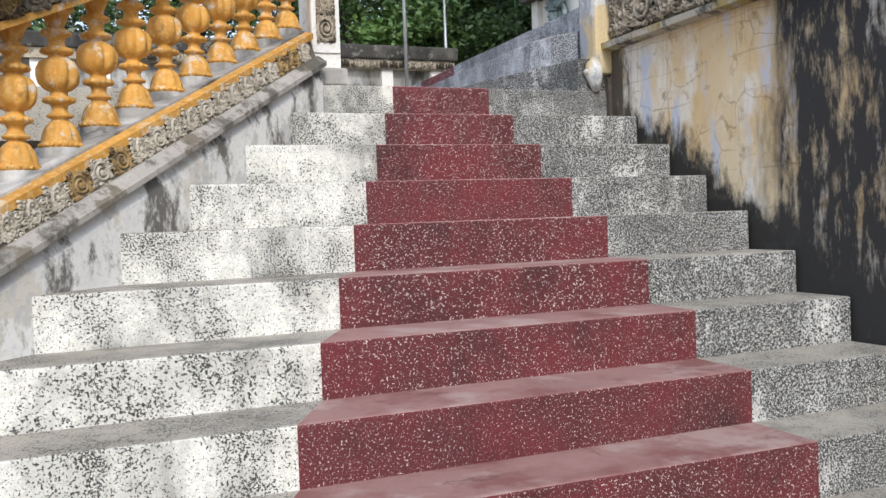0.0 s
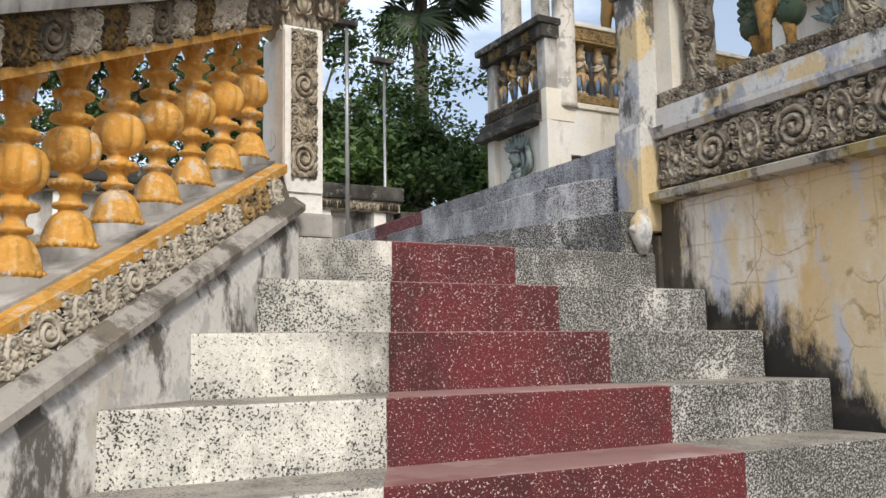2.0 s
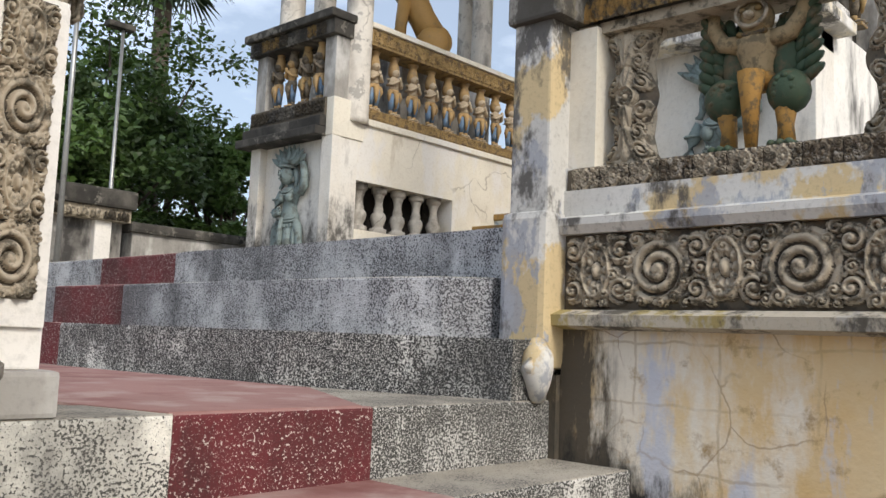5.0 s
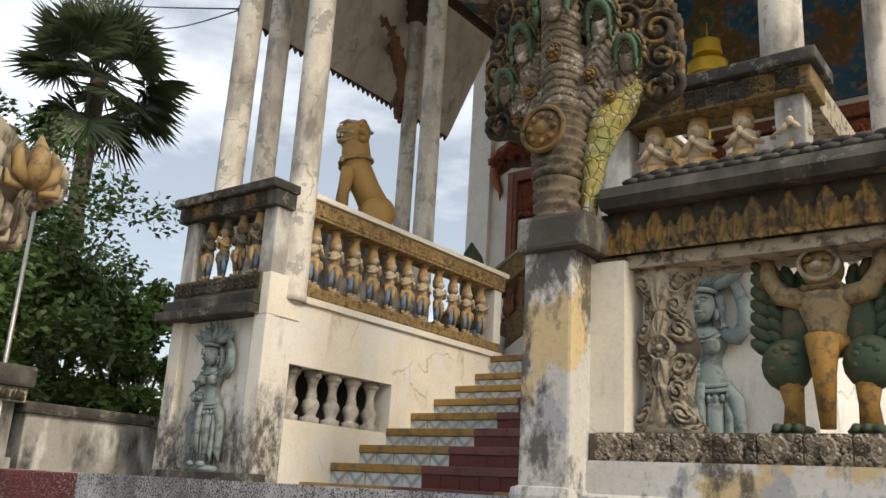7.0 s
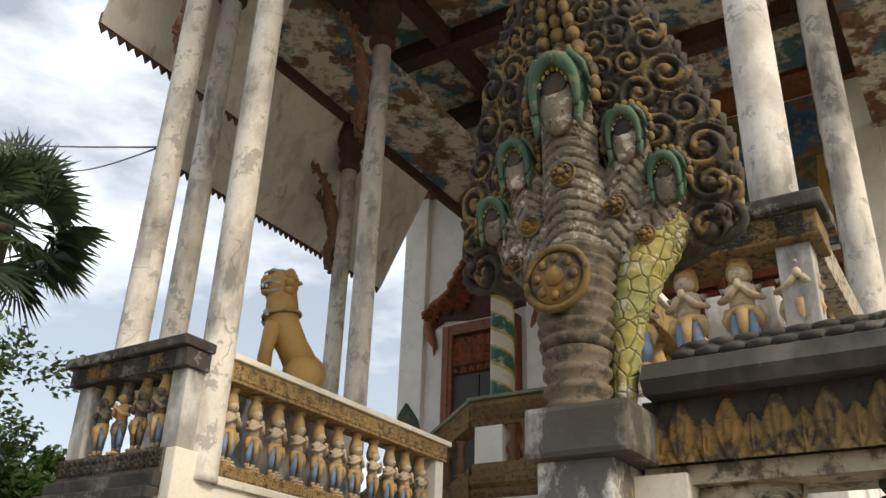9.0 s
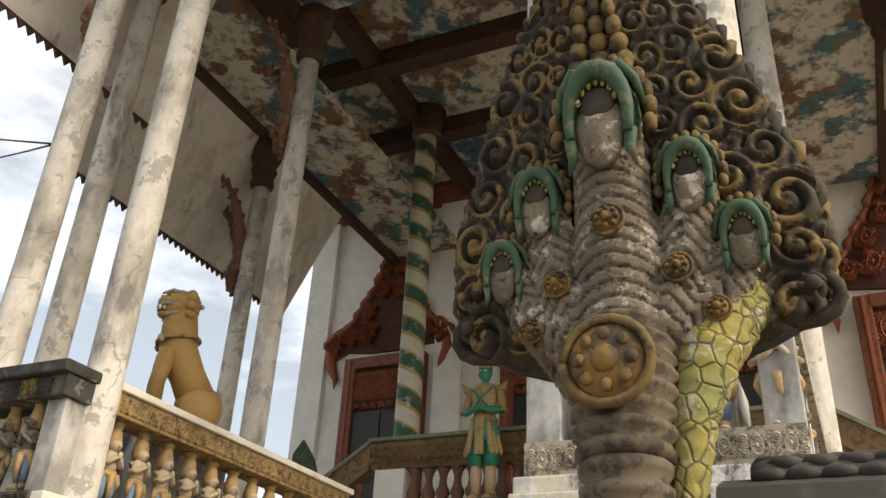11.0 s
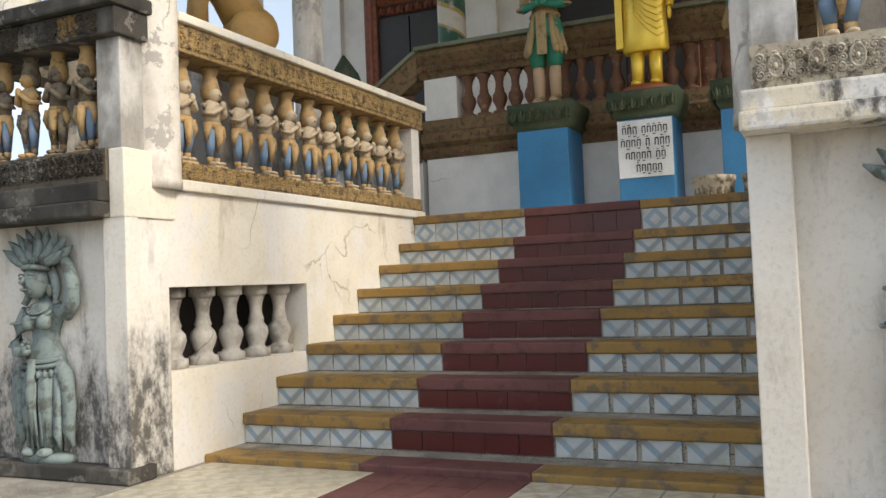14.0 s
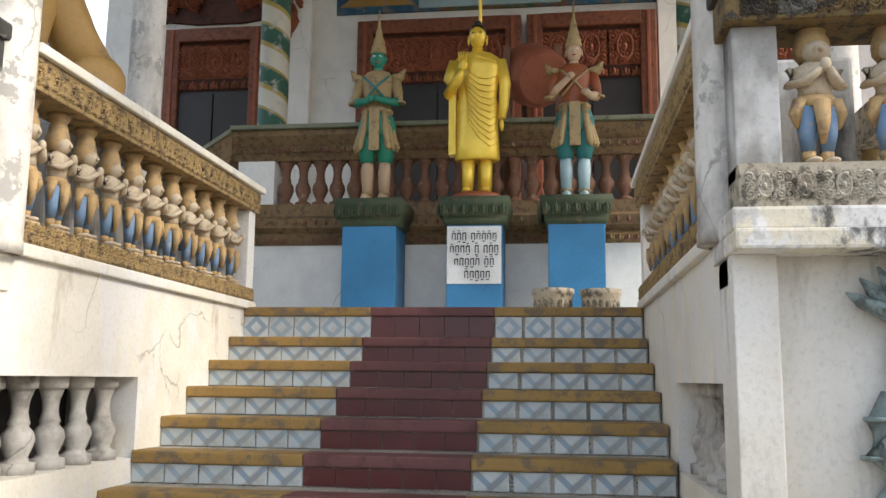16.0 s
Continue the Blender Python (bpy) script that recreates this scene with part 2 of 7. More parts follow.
def damp_plaster(name, foot, rise):
    """White plaster with black mould that has climbed raggedly from its foot."""
    m = Mat(name, 0.9)
    big, fine = m.noise(1.5, 6, 0.62), m.noise(45, 4, 0.7)
    run_ = m.noise(6.0, 6, 0.65, (1, 1, 0.3))
    base = m.mix(m.mask(big, 0.36, 0.66), (0.76, 0.74, 0.70), (0.66, 0.61, 0.53))
    base = m.mix(m.math("MULTIPLY", m.mask(run_, 0.56, 0.70), 0.6), base, (0.33, 0.31, 0.29))
    edge = m.math("ADD", m.axis(2), m.math("MULTIPLY", run_, -1.6 * rise))
    edge = m.math("ADD", edge, m.math("MULTIPLY", m.noise(24, 6, 0.75), -0.5 * rise))
    low = foot - 0.25 * rise
    base = m.mix(m.math("MULTIPLY", m.mask(edge, low + rise * 0.22, low), 0.45), base, (0.34, 0.33, 0.32))
    black = m.math("MULTIPLY", m.mask(edge, low + rise * 0.06, low - rise * 0.16), m.mask(m.noise(13, 7, 0.75, (1, 1, 0.6)), 0.40, 0.56))
    base = m.mix(m.math("MULTIPLY", black, 0.9), base, (0.055, 0.052, 0.048))
    base = m.mix(m.math("MULTIPLY", m.mask(fine, 0.5, 0.75), 0.25), base, (0.2, 0.19, 0.18))
    return m.done(base, m.math("ADD", m.math("MULTIPLY", fine, 0.6), big), 0.25, 0.012)


# mould reaches higher on the north pier, with its shade put into the stain
M_PIER_N = damp_plaster("mouldy_pier_plaster", 2.92, 0.80)
M_PIER_S = damp_plaster("white_pier_plaster", 2.85, 0.22)
M_GREY = plaster("mouldy_concrete", (0.35, 0.335, 0.31), (0.055, 0.052, 0.05), 0.44, (0.55, 0.54, 0.52))
M_BLACK = plaster("black_mouldy_concrete", (0.050, 0.046, 0.041), (0.022, 0.021, 0.019), 0.44, (0.105, 0.098, 0.085), 0.8, (0.155, 0.145, 0.125))
def weathered_paint(name, paint, chalk, bare, rough):
    """House paint gone chalky, rubbed through in patches and grimy in blotches."""
    m = Mat(name, rough)
    w, g, big, tiny = m.noise(11, 6, 0.7), m.noise(34, 5, 0.7), m.noise(4.2, 5, 0.62), m.noise(120, 3, 0.6)
    base = m.mix(m.mask(big, 0.40, 0.62), paint, tuple(c * 0.74 for c in paint))
    base = m.mix(m.math("MULTIPLY", m.mask(g, 0.50, 0.62), 0.55), base, chalk)
    base = m.mix(m.math("MULTIPLY", m.mask(w, 0.57, 0.63), 0.85), base, bare)
    base = m.mix(m.math("MULTIPLY", m.mask(m.noise(19, 6, 0.7), 0.57, 0.68), 0.6), base, (0.17, 0.095, 0.035))
    return m.done(base, m.math("ADD", m.math("ADD", w, g), m.math("MULTIPLY", tiny, 0.4)), 0.5, 0.008)


M_ORANGE = weathered_paint("orange_paint", (0.66, 0.33, 0.055), (0.74, 0.50, 0.20), (0.60, 0.53, 0.43), 0.65)
M_OCHRE = painted("ochre_trim", (0.46, 0.25, 0.055), (0.30, 0.24, 0.17), 0.55, 0.65)
M_CARVE = painted("carved_stone", (0.44, 0.38, 0.29), (0.11, 0.095, 0.07), 0.50, 0.8, 17)
M_LEAFSTONE = painted("pale_carved_leaf", (0.56, 0.50, 0.40), (0.25, 0.21, 0.15), 0.54, 0.8, 22)
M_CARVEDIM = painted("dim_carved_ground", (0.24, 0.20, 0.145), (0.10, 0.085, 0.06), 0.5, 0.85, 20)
M_BROWNCARVE = painted("brown_carved_moulding", (0.25, 0.155, 0.07), (0.11, 0.07, 0.038), 0.5, 0.75, 15)
M_CARVE_OCHRE = painted("carved_ochre", (0.40, 0.27, 0.11), (0.13, 0.085, 0.045), 0.50, 0.7, 17)
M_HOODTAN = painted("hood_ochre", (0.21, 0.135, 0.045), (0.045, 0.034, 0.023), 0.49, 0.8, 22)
M_WOODDARK = painted("dark_brown_wood", (0.085, 0.042, 0.026), (0.04, 0.022, 0.015), 0.5, 0.7, 14)
M_SMALLB = plaster("grimy_white_baluster", (0.56, 0.53, 0.48), (0.10, 0.09, 0.08), 0.46, (0.40, 0.37, 0.33), 0.8)
# dark brown for carved hollows and beds, their shade put into the colour
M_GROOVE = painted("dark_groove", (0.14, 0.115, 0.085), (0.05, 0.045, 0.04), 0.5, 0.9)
M_GROUND = plaster("earth", (0.26, 0.2, 0.14), (0.12, 0.1, 0.07), 0.5, (0.16, 0.17, 0.07), 1.0)
M_NOSING = painted("ochre_nosing", (0.36, 0.215, 0.06), (0.17, 0.12, 0.07), 0.49, 0.65, 8)
M_REDTILE = painted("dark_red_tile", (0.105, 0.016, 0.015), (0.16, 0.06, 0.055), 0.64, 0.3, 5)
M_NOSE_RED = painted("red_nosing", (0.17, 0.065, 0.06), (0.10, 0.035, 0.033), 0.52, 0.7, 8)
M_BLUE = painted("blue_paint", (0.035, 0.22, 0.44), (0.05, 0.16, 0.30), 0.62, 0.5, 3)
M_GOLD = painted("gold_paint", (0.92, 0.63, 0.075), (0.72, 0.46, 0.05), 0.64, 0.28, 7, 0.3)
M_GREENSKIN = painted("green_statue_paint", (0.02, 0.25, 0.16), (0.015, 0.14, 0.1), 0.6, 0.45)
M_TAN = painted("tan_statue_paint", (0.42, 0.30, 0.14), (0.22, 0.14, 0.06), 0.55, 0.6, 14)
M_SKIN = painted("pale_statue_paint", (0.55, 0.38, 0.24), (0.35, 0.22, 0.13), 0.62, 0.6)
M_TEMPLE = plaster("temple_wall", (0.86, 0.83, 0.78), (0.55, 0.51, 0.47), 0.68)
M_COLUMN = plaster("column_plaster", (0.66, 0.62, 0.56), (0.20, 0.185, 0.165), 0.48, (0.47, 0.43, 0.38), 0.35, (0.36, 0.34, 0.31))
M_WOODRED = painted("red_carved_wood", (0.25, 0.075, 0.03), (0.12, 0.035, 0.018), 0.5, 0.6, 14)
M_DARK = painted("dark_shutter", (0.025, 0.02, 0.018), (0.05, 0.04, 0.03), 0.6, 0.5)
M_TEAL = painted("grey_green_relief", (0.23, 0.29, 0.285), (0.11, 0.125, 0.115), 0.50, 0.8, 13)
M_LION = painted("ochre_lion", (0.43, 0.25, 0.075), (0.26, 0.17, 0.075), 0.58, 0.6, 6)
M_FIG = painted("tan_figure", (0.52, 0.34, 0.15), (0.30, 0.21, 0.12), 0.52, 0.7, 22)
M_FIGPALE = painted("pale_figure", (0.60, 0.49, 0.35), (0.36, 0.27, 0.17), 0.55, 0.7, 24)
M_FIGBLUE = painted("blue_skirt", (0.16, 0.26, 0.40), (0.30, 0.27, 0.24), 0.55, 0.7, 22)
def naga_stone():
    m = Mat("naga_stone", 0.85)
    a, b = m.noise(26, 6, 0.72), m.noise(7, 5, 0.65)
    base = m.mix(m.mask(b, 0.42, 0.60), (0.20, 0.165, 0.12), (0.12, 0.095, 0.068))
    base = m.mix(m.math("MULTIPLY", m.mask(a, 0.54, 0.60), m.mask(b, 0.60, 0.42)), base, (0.52, 0.48, 0.42))
    base = m.mix(m.mask(m.noise(44, 5, 0.7), 0.56, 0.64), base, (0.03, 0.026, 0.02))
    return m.done(base, m.math("ADD", a, m.noise(90, 3)), 0.5, 0.006)


M_NAGA = naga_stone()
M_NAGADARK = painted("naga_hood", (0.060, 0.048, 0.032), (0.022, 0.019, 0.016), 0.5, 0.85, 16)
M_NAGAGREEN = painted("naga_green", (0.05, 0.115, 0.065), (0.17, 0.15, 0.095), 0.53, 0.75, 24)
def naga_yellow():
    m = Mat("naga_yellow", 0.75)
    a, b = m.noise(16, 6, 0.7), m.noise(6, 4)
    base = m.mix(m.mask(b, 0.40, 0.62), (0.36, 0.28, 0.06), (0.24, 0.25, 0.085))
    base = m.mix(m.mask(a, 0.55, 0.62), base, (0.46, 0.43, 0.34))
    seam = m.voronoi(30, "DISTANCE_TO_EDGE", (1, 1, 0.8))
    base = m.mix(m.math("MULTIPLY", m.mask(seam, 0.055, 0.02), 0.6), base, (0.08, 0.07, 0.035))
    base = m.mix(m.mask(m.noise(38, 5, 0.7), 0.60, 0.68), base, (0.07, 0.06, 0.035))
    return m.done(base, m.math("ADD", m.math("MULTIPLY", m.mask(seam, 0.0, 0.10), 1.5), a), 0.6, 0.006)


M_NAGAYEL = naga_yellow()
M_NECK = painted("dark_neck_stone", (0.16, 0.125, 0.085), (0.055, 0.044, 0.032), 0.48, 0.85, 22)
M_OCHREBOSS = painted("boss_ochre", (0.27, 0.155, 0.04), (0.07, 0.05, 0.028), 0.46, 0.8, 22)
M_WING = painted("garuda_green", (0.042, 0.075, 0.042), (0.11, 0.09, 0.05), 0.50, 0.75, 14)
M_GARUDA = painted("garuda_stone", (0.36, 0.27, 0.15), (0.15, 0.12, 0.07), 0.50, 0.8, 24)
M_LOIN = painted("garuda_ochre", (0.40, 0.215, 0.05), (0.15, 0.10, 0.045), 0.50, 0.8, 26)
M_PAPER = painted("white_board", (0.78, 0.78, 0.76), (0.6, 0.6, 0.58), 0.7, 0.5)
M_INK = painted("black_ink", (0.015, 0.015, 0.017), (0.03, 0.03, 0.03), 0.6, 0.5)
M_METAL = painted("galvanised_pole", (0.4, 0.41, 0.41), (0.25, 0.25, 0.25), 0.6, 0.4, 9, 0.6)


def ceiling_paint():
    m = Mat("flaking_ceiling", 0.9)
    n = m.noise(2.2, 6, 0.62)
    base = m.ramp(m.noise(0.9, 5, 0.6), [(0.35, (0.16, 0.09, 0.05)), (0.46, (0.24, 0.14, 0.08)), (0.52, (0.07, 0.17, 0.24)), (0.62, (0.09, 0.20, 0.20)), (0.72, (0.28, 0.16, 0.08))])
    base = m.mix(m.mask(n, 0.46, 0.53), base, (0.62, 0.58, 0.50))
    base = m.mix(m.math("MULTIPLY", m.mask(m.noise(7, 5), 0.50, 0.6), 0.55), base, (0.08, 0.055, 0.04))
    return m.done(base, n, 0.3, 0.02)


def tile_paint():
    """Pale blue glazed tile with a darker chevron, in the tile's own metres."""
    m = Mat("chevron_tile", 0.25, local=True)
    ax = m.math("ABSOLUTE", m.axis(1), 0)
    band = m.math("ADD", m.math("SUBTRACT", m.axis(2), m.math("MULTIPLY", ax, 0.92)), 0.032)
    chev = m.mask(m.math("ABSOLUTE", band, 0), 0.023, 0.018)
    rnd = m.random()
    pale = m.mix(rnd, (0.56, 0.60, 0.60), (0.47, 0.52, 0.53))
    blue = m.mix(rnd, (0.27, 0.36, 0.45), (0.32, 0.41, 0.48))
    base = m.mix(chev, pale, blue)
    dirt = m.noise(9, 5)
    base = m.mix(m.math("MULTIPLY", m.mask(dirt, 0.46, 0.66), 0.7), base, (0.30, 0.25, 0.17))
    return m.done(base, dirt, 0.06, 0.003)


def diamond_paint():
    m = Mat("diamond_tile", 0.25, local=True)
    d = m.math("ADD", m.math("ABSOLUTE", m.axis(1), 0), m.math("ABSOLUTE", m.axis(2), 0))
    ring = m.mask(m.math("ABSOLUTE", m.math("ADD", d, -0.068), 0), 0.026, 0.021)
    rnd = m.random()
    base = m.mix(ring, m.mix(rnd, (0.56, 0.60, 0.60), (0.47, 0.52, 0.53)), m.mix(rnd, (0.27, 0.36, 0.45), (0.32, 0.41, 0.48)))
    dirt = m.noise(9, 5)
    base = m.mix(m.math("MULTIPLY", m.mask(dirt, 0.5, 0.7), 0.4), base, (0.30, 0.25, 0.17))
    return m.done(base, dirt, 0.06, 0.003)


def leaf_paint(name, a, b):
    m = Mat(name, 0.5)
    isl = m.n.new("ShaderNodeNewGeometry").outputs["Random Per Island"]
    base = m.mix(isl, a, b)
    base = m.mix(m.mask(m.noise(0.7, 3), 0.35, 0.7), base, tuple(c * 0.5 for c in a))
    m.b.inputs["Transmission Weight"].default_value = 0.0
    return m.done(base)


M_CEIL = ceiling_paint()
M_TILE = tile_paint()
M_DIAMOND = diamond_paint()
M_LEAF = leaf_paint("leaf_green", (0.085, 0.17, 0.035), (0.16, 0.26, 0.06))
M_LEAFDARK = leaf_paint("leaf_dark", (0.06, 0.12, 0.03), (0.12, 0.20, 0.05))
M_PALM = leaf_paint("palm_green", (0.04, 0.075, 0.03), (0.09, 0.125, 0.055))
M_BARK = painted("bark", (0.13, 0.1, 0.075), (0.06, 0.05, 0.04), 0.5, 0.9, 10)


# ---- mesh helpers ----
def box(bm, x0, x1, y0, y1, z0, z1, bevel=0.0):
    """An axis-aligned block with optional chamfered edges, built into bm."""
    vs = [bm.verts.new((x, y, z)) for x in (x0, x1) for y in (y0, y1) for z in (z0, z1)]
    faces = [bm.faces.new([vs[i] for i in q]) for q in ((0, 1, 3, 2), (4, 6, 7, 5), (0, 4, 5, 1), (2, 3, 7, 6), (0, 2, 6, 4), (1, 5, 7, 3))]
    if bevel:
        edges = list({e for f in faces for e in f.edges})
        bmesh.ops.bevel(bm, geom=edges, offset=bevel, segments=2, affect="EDGES", profile=0.6)
    return bm


def block(*a, bevel=0.0):
    return box(bmesh.new(), *a, bevel=bevel)


def prism(pts, z0, z1, bm=None):
    """A plan polygon raised from z0 to z1."""
    bm = bm or bmesh.new()
    lo = [bm.verts.new((x, y, z0)) for x, y in pts]
    hi = [bm.verts.new((x, y, z1)) for x, y in pts]
    bm.faces.new(lo[::-1])
    bm.faces.new(hi)
    for i in range(len(pts)):
        j = (i + 1) % len(pts)
        bm.faces.new((lo[i], lo[j], hi[j], hi[i]))
    return bm


def extrude_profile(prof, a, b, bm=None):
    """A closed profile of (out, up) swept from point a to point b; out is to the right of the way."""
    bm = bm or bmesh.new()
    a, b = Vector(a), Vector(b)
    d = b - a
    out = Vector((d.y, -d.x, 0)).normalized()
    ends = []
    for p in (a, b):
        ends.append([bm.verts.new(p + out * o + Vector((0, 0, u))) for o, u in prof])
    bm.faces.new(ends[0])
    bm.faces.new(ends[1][::-1])
    for i in range(len(prof)):
        j = (i + 1) % len(prof)
        bm.faces.new((ends[0][j], ends[0][i], ends[1][i], ends[1][j]))
    bmesh.ops.recalc_face_normals(bm, faces=bm.faces)
    return bm


def lathe(prof, seg=16, bm=None, bands=(), at=(0, 0, 0), sx=1.0, sy=1.0):
    """A turned solid from (radius, height) pairs; bands of (from, to, lobes, depth) are fluted."""
    bm = bm or bmesh.new()
    rings = []
    for r, z in prof:
        ring = []
        for i in range(seg):
            a = 2 * math.pi * i / seg
            k = 1.0
            for z0, z1, lobes, depth in bands:
                if z0 < z < z1:
                    k = 1 - depth * math.sin(math.pi * (z - z0) / (z1 - z0)) ** 0.5 * (1 - abs(math.cos(a * lobes / 2))) ** 1.5
            ring.append(bm.verts.new((at[0] + r * k * math.cos(a) * sx, at[1] + r * k * math.sin(a) * sy, at[2] + z)))
        rings.append(ring)
    for p, q in zip(rings, rings[1:]):
        for i in range(seg):
            j = (i + 1) % seg
            bm.faces.new((p[i], p[j], q[j], q[i])).smooth = True
    bm.faces.new(rings[0][::-1])
    bm.faces.new(rings[-1])
    return bm


def beaded(bm, r, z, n):
    """Adds a ring of beads round a turned solid."""
    for i in range(n):
        a = 2 * math.pi * i / n
        ball(bm, (r * math.cos(a), r * math.sin(a), z), (0.011, 0.011, 0.009), 6, 4)
    return bm


def tube(bm, pts, radii, seg=6):
    """A tapered tube along points."""
    pts = [Vector(p) for p in pts]
    rings = []
    for i, p in enumerate(pts):
        d = (pts[min(i + 1, len(pts) - 1)] - pts[max(i - 1, 0)]).normalized()
        u = d.cross(Vector((0.31, 0.12, 0.94)))
        u = (u if u.length > 0.05 else d.cross(Vector((1, 0, 0)))).normalized()
        v = d.cross(u)
        r = radii[i] if isinstance(radii, (list, tuple)) else radii
        rings.append([bm.verts.new(p + (u * math.cos(2 * math.pi * k / seg) + v * math.sin(2 * math.pi * k / seg)) * r) for k in range(seg)])
    for p, q in zip(rings, rings[1:]):
        for i in range(seg):
            j = (i + 1) % seg
            bm.faces.new((p[i], p[j], q[j], q[i])).smooth = True
    bm.faces.new(rings[0][::-1])
    bm.faces.new(rings[-1])
    return bm


def ball(bm, c, r, seg=8, rings=6):
    """An ellipsoid of radii r about c."""
    rows = []
    for k in range(1, rings):
        t = math.pi * k / rings
        q, h = math.sin(t), math.cos(t)
        rows.append([bm.verts.new((c[0] + r[0] * q * math.cos(2 * math.pi * i / seg), c[1] + r[1] * q * math.sin(2 * math.pi * i / seg), c[2] + r[2] * h)) for i in range(seg)])
    top, low = bm.verts.new((c[0], c[1], c[2] + r[2])), bm.verts.new((c[0], c[1], c[2] - r[2]))
    for i in range(seg):
        j = (i + 1) % seg
        bm.faces.new((top, rows[0][i], rows[0][j])).smooth = True
        bm.faces.new((low, rows[-1][j], rows[-1][i])).smooth = True
        for p, q in zip(rows, rows[1:]):
            bm.faces.new((p[i], q[i], q[j], p[j])).smooth = True
    return bm


def mesh_of(name, bm, material):
    bmesh.ops.recalc_face_normals(bm, faces=bm.faces)
    me = bpy.data.meshes.new(name)
    bm.to_mesh(me)
    bm.free()
    me.materials.append(material)
    return me


def part(name, bm, material, parent, label=""):
    ob = new(name, mesh_of(name, bm, material))
    if parent is not None:
        ob.parent = parent
        ob.matrix_parent_inverse = parent.matrix_basis.inverted()
    return tagged(ob, label)


def local(name, bm, material, parent, m=None, label=""):
    """A part whose mesh lies in its own coordinates, at the pose m in its parent."""
    ob = new(name, mesh_of(name, bm, material))
    ob.parent = parent
    if m is not None:
        ob.matrix_basis = m
    return tagged(ob, label)


def thing(name, m, label, category, group=""):
    ob = new(name)
    ob.empty_display_size = 0.1
    ob.matrix_basis = m
    return tagged(ob, label, category, group)


def setting(name, bm, material, label, category):
    ob = new(name, mesh_of(name, bm, material))
    return tagged(ob, label, category, "", "structure")


class Sculpt:
    """A bmesh that remembers which material each piece was given."""

    def __init__(self):
        self.bm, self.mats, self.count = bmesh.new(), [], 0

    def use(self, material):
        if material not in self.mats:
            self.mats.append(material)
        self.slot = self.mats.index(material)
        return self

    def add(self, make, *a, **k):
        n = len(self.bm.faces)
        make(*a, **k)
        self.bm.faces.ensure_lookup_table()
        for f in self.bm.faces[n:]:
            f.material_index = self.slot
        return self

    def ball(self, c, r, seg=8, rings=6):
        return self.add(ball, self.bm, c, r, seg, rings)

    def tube(self, pts, radii, seg=6):
        return self.add(tube, self.bm, pts, radii, seg)

    def lathe(self, prof, seg=14, **k):
        return self.add(lathe, prof, seg, self.bm, **k)

    def box(self, *a, bevel=0.0):
        return self.add(box, self.bm, *a, bevel=bevel)

    def mesh(self, name):
        bmesh.ops.recalc_face_normals(self.bm, faces=self.bm.faces)
        me = bpy.data.meshes.new(name)
        self.bm.to_mesh(me)
        self.bm.free()
        for m in self.mats:
            me.materials.append(m)
        return me

    def part(self, name, parent, m=None, label=""):
        ob = new(name, self.mesh(name))
        ob.parent = parent
        if m is not None:
            ob.matrix_basis = m
        return tagged(ob, label)


AXIS = 7.55            # the middle line of the upper stair
G0, RISE, RUN = -0.15, 0.205, 0.33
Z1, Z2, Z3 = 2.31, 2.955, 4.45   # the three landings

# ---- the ground ----
bm = bmesh.new()
bmesh.ops.create_grid(bm, x_segments=60, y_segments=60, size=400, matrix=Matrix.Translation((0, 0, G0)))
setting("ground", bm, M_GROUND, "bare brown earth with patches of grass", "ground")


# ---- lower stair ----
def left_edge(y):
    return 1.283 + (y - 4.992) * 0.926


def red_left(k):
    return 1.70 - 0.163 * k


def step_mesh(pts, z0, z1, riser, tread):
    """One cast length of a step: rounded nose, riser and tread surfaces."""
    bm = prism(pts, z0, z1)
    nose = [e for e in bm.edges if abs(e.verts[0].co.z - z1) < 1e-5 and abs(e.verts[1].co.z - z1) < 1e-5 and e in nose_edges(bm, pts, z1)]
    bmesh.ops.bevel(bm, geom=nose, offset=0.010, segments=2, affect="EDGES", profile=0.5)
    bm.normal_update()
    for f in bm.faces:
        f.material_index = 1 if f.normal.z > 0.8 else 2 if f.normal.z > 0.25 else 0
    bmesh.ops.recalc_face_normals(bm, faces=bm.faces)
    me = bpy.data.meshes.new("step_length")
    bm.to_mesh(me)
    bm.free()
    me.materials.append(riser)
    me.materials.append(tread)
    me.materials.append(riser)
    return me


def nose_edges(bm, pts, z1):
    a, b = pts[0], pts[1]
    return {e for e in bm.edges if all(abs(v.co.z - z1) < 1e-5 and min((v.co.xy - Vector(p)).length for p in (a, b)) < 1e-4 for v in e.verts)}


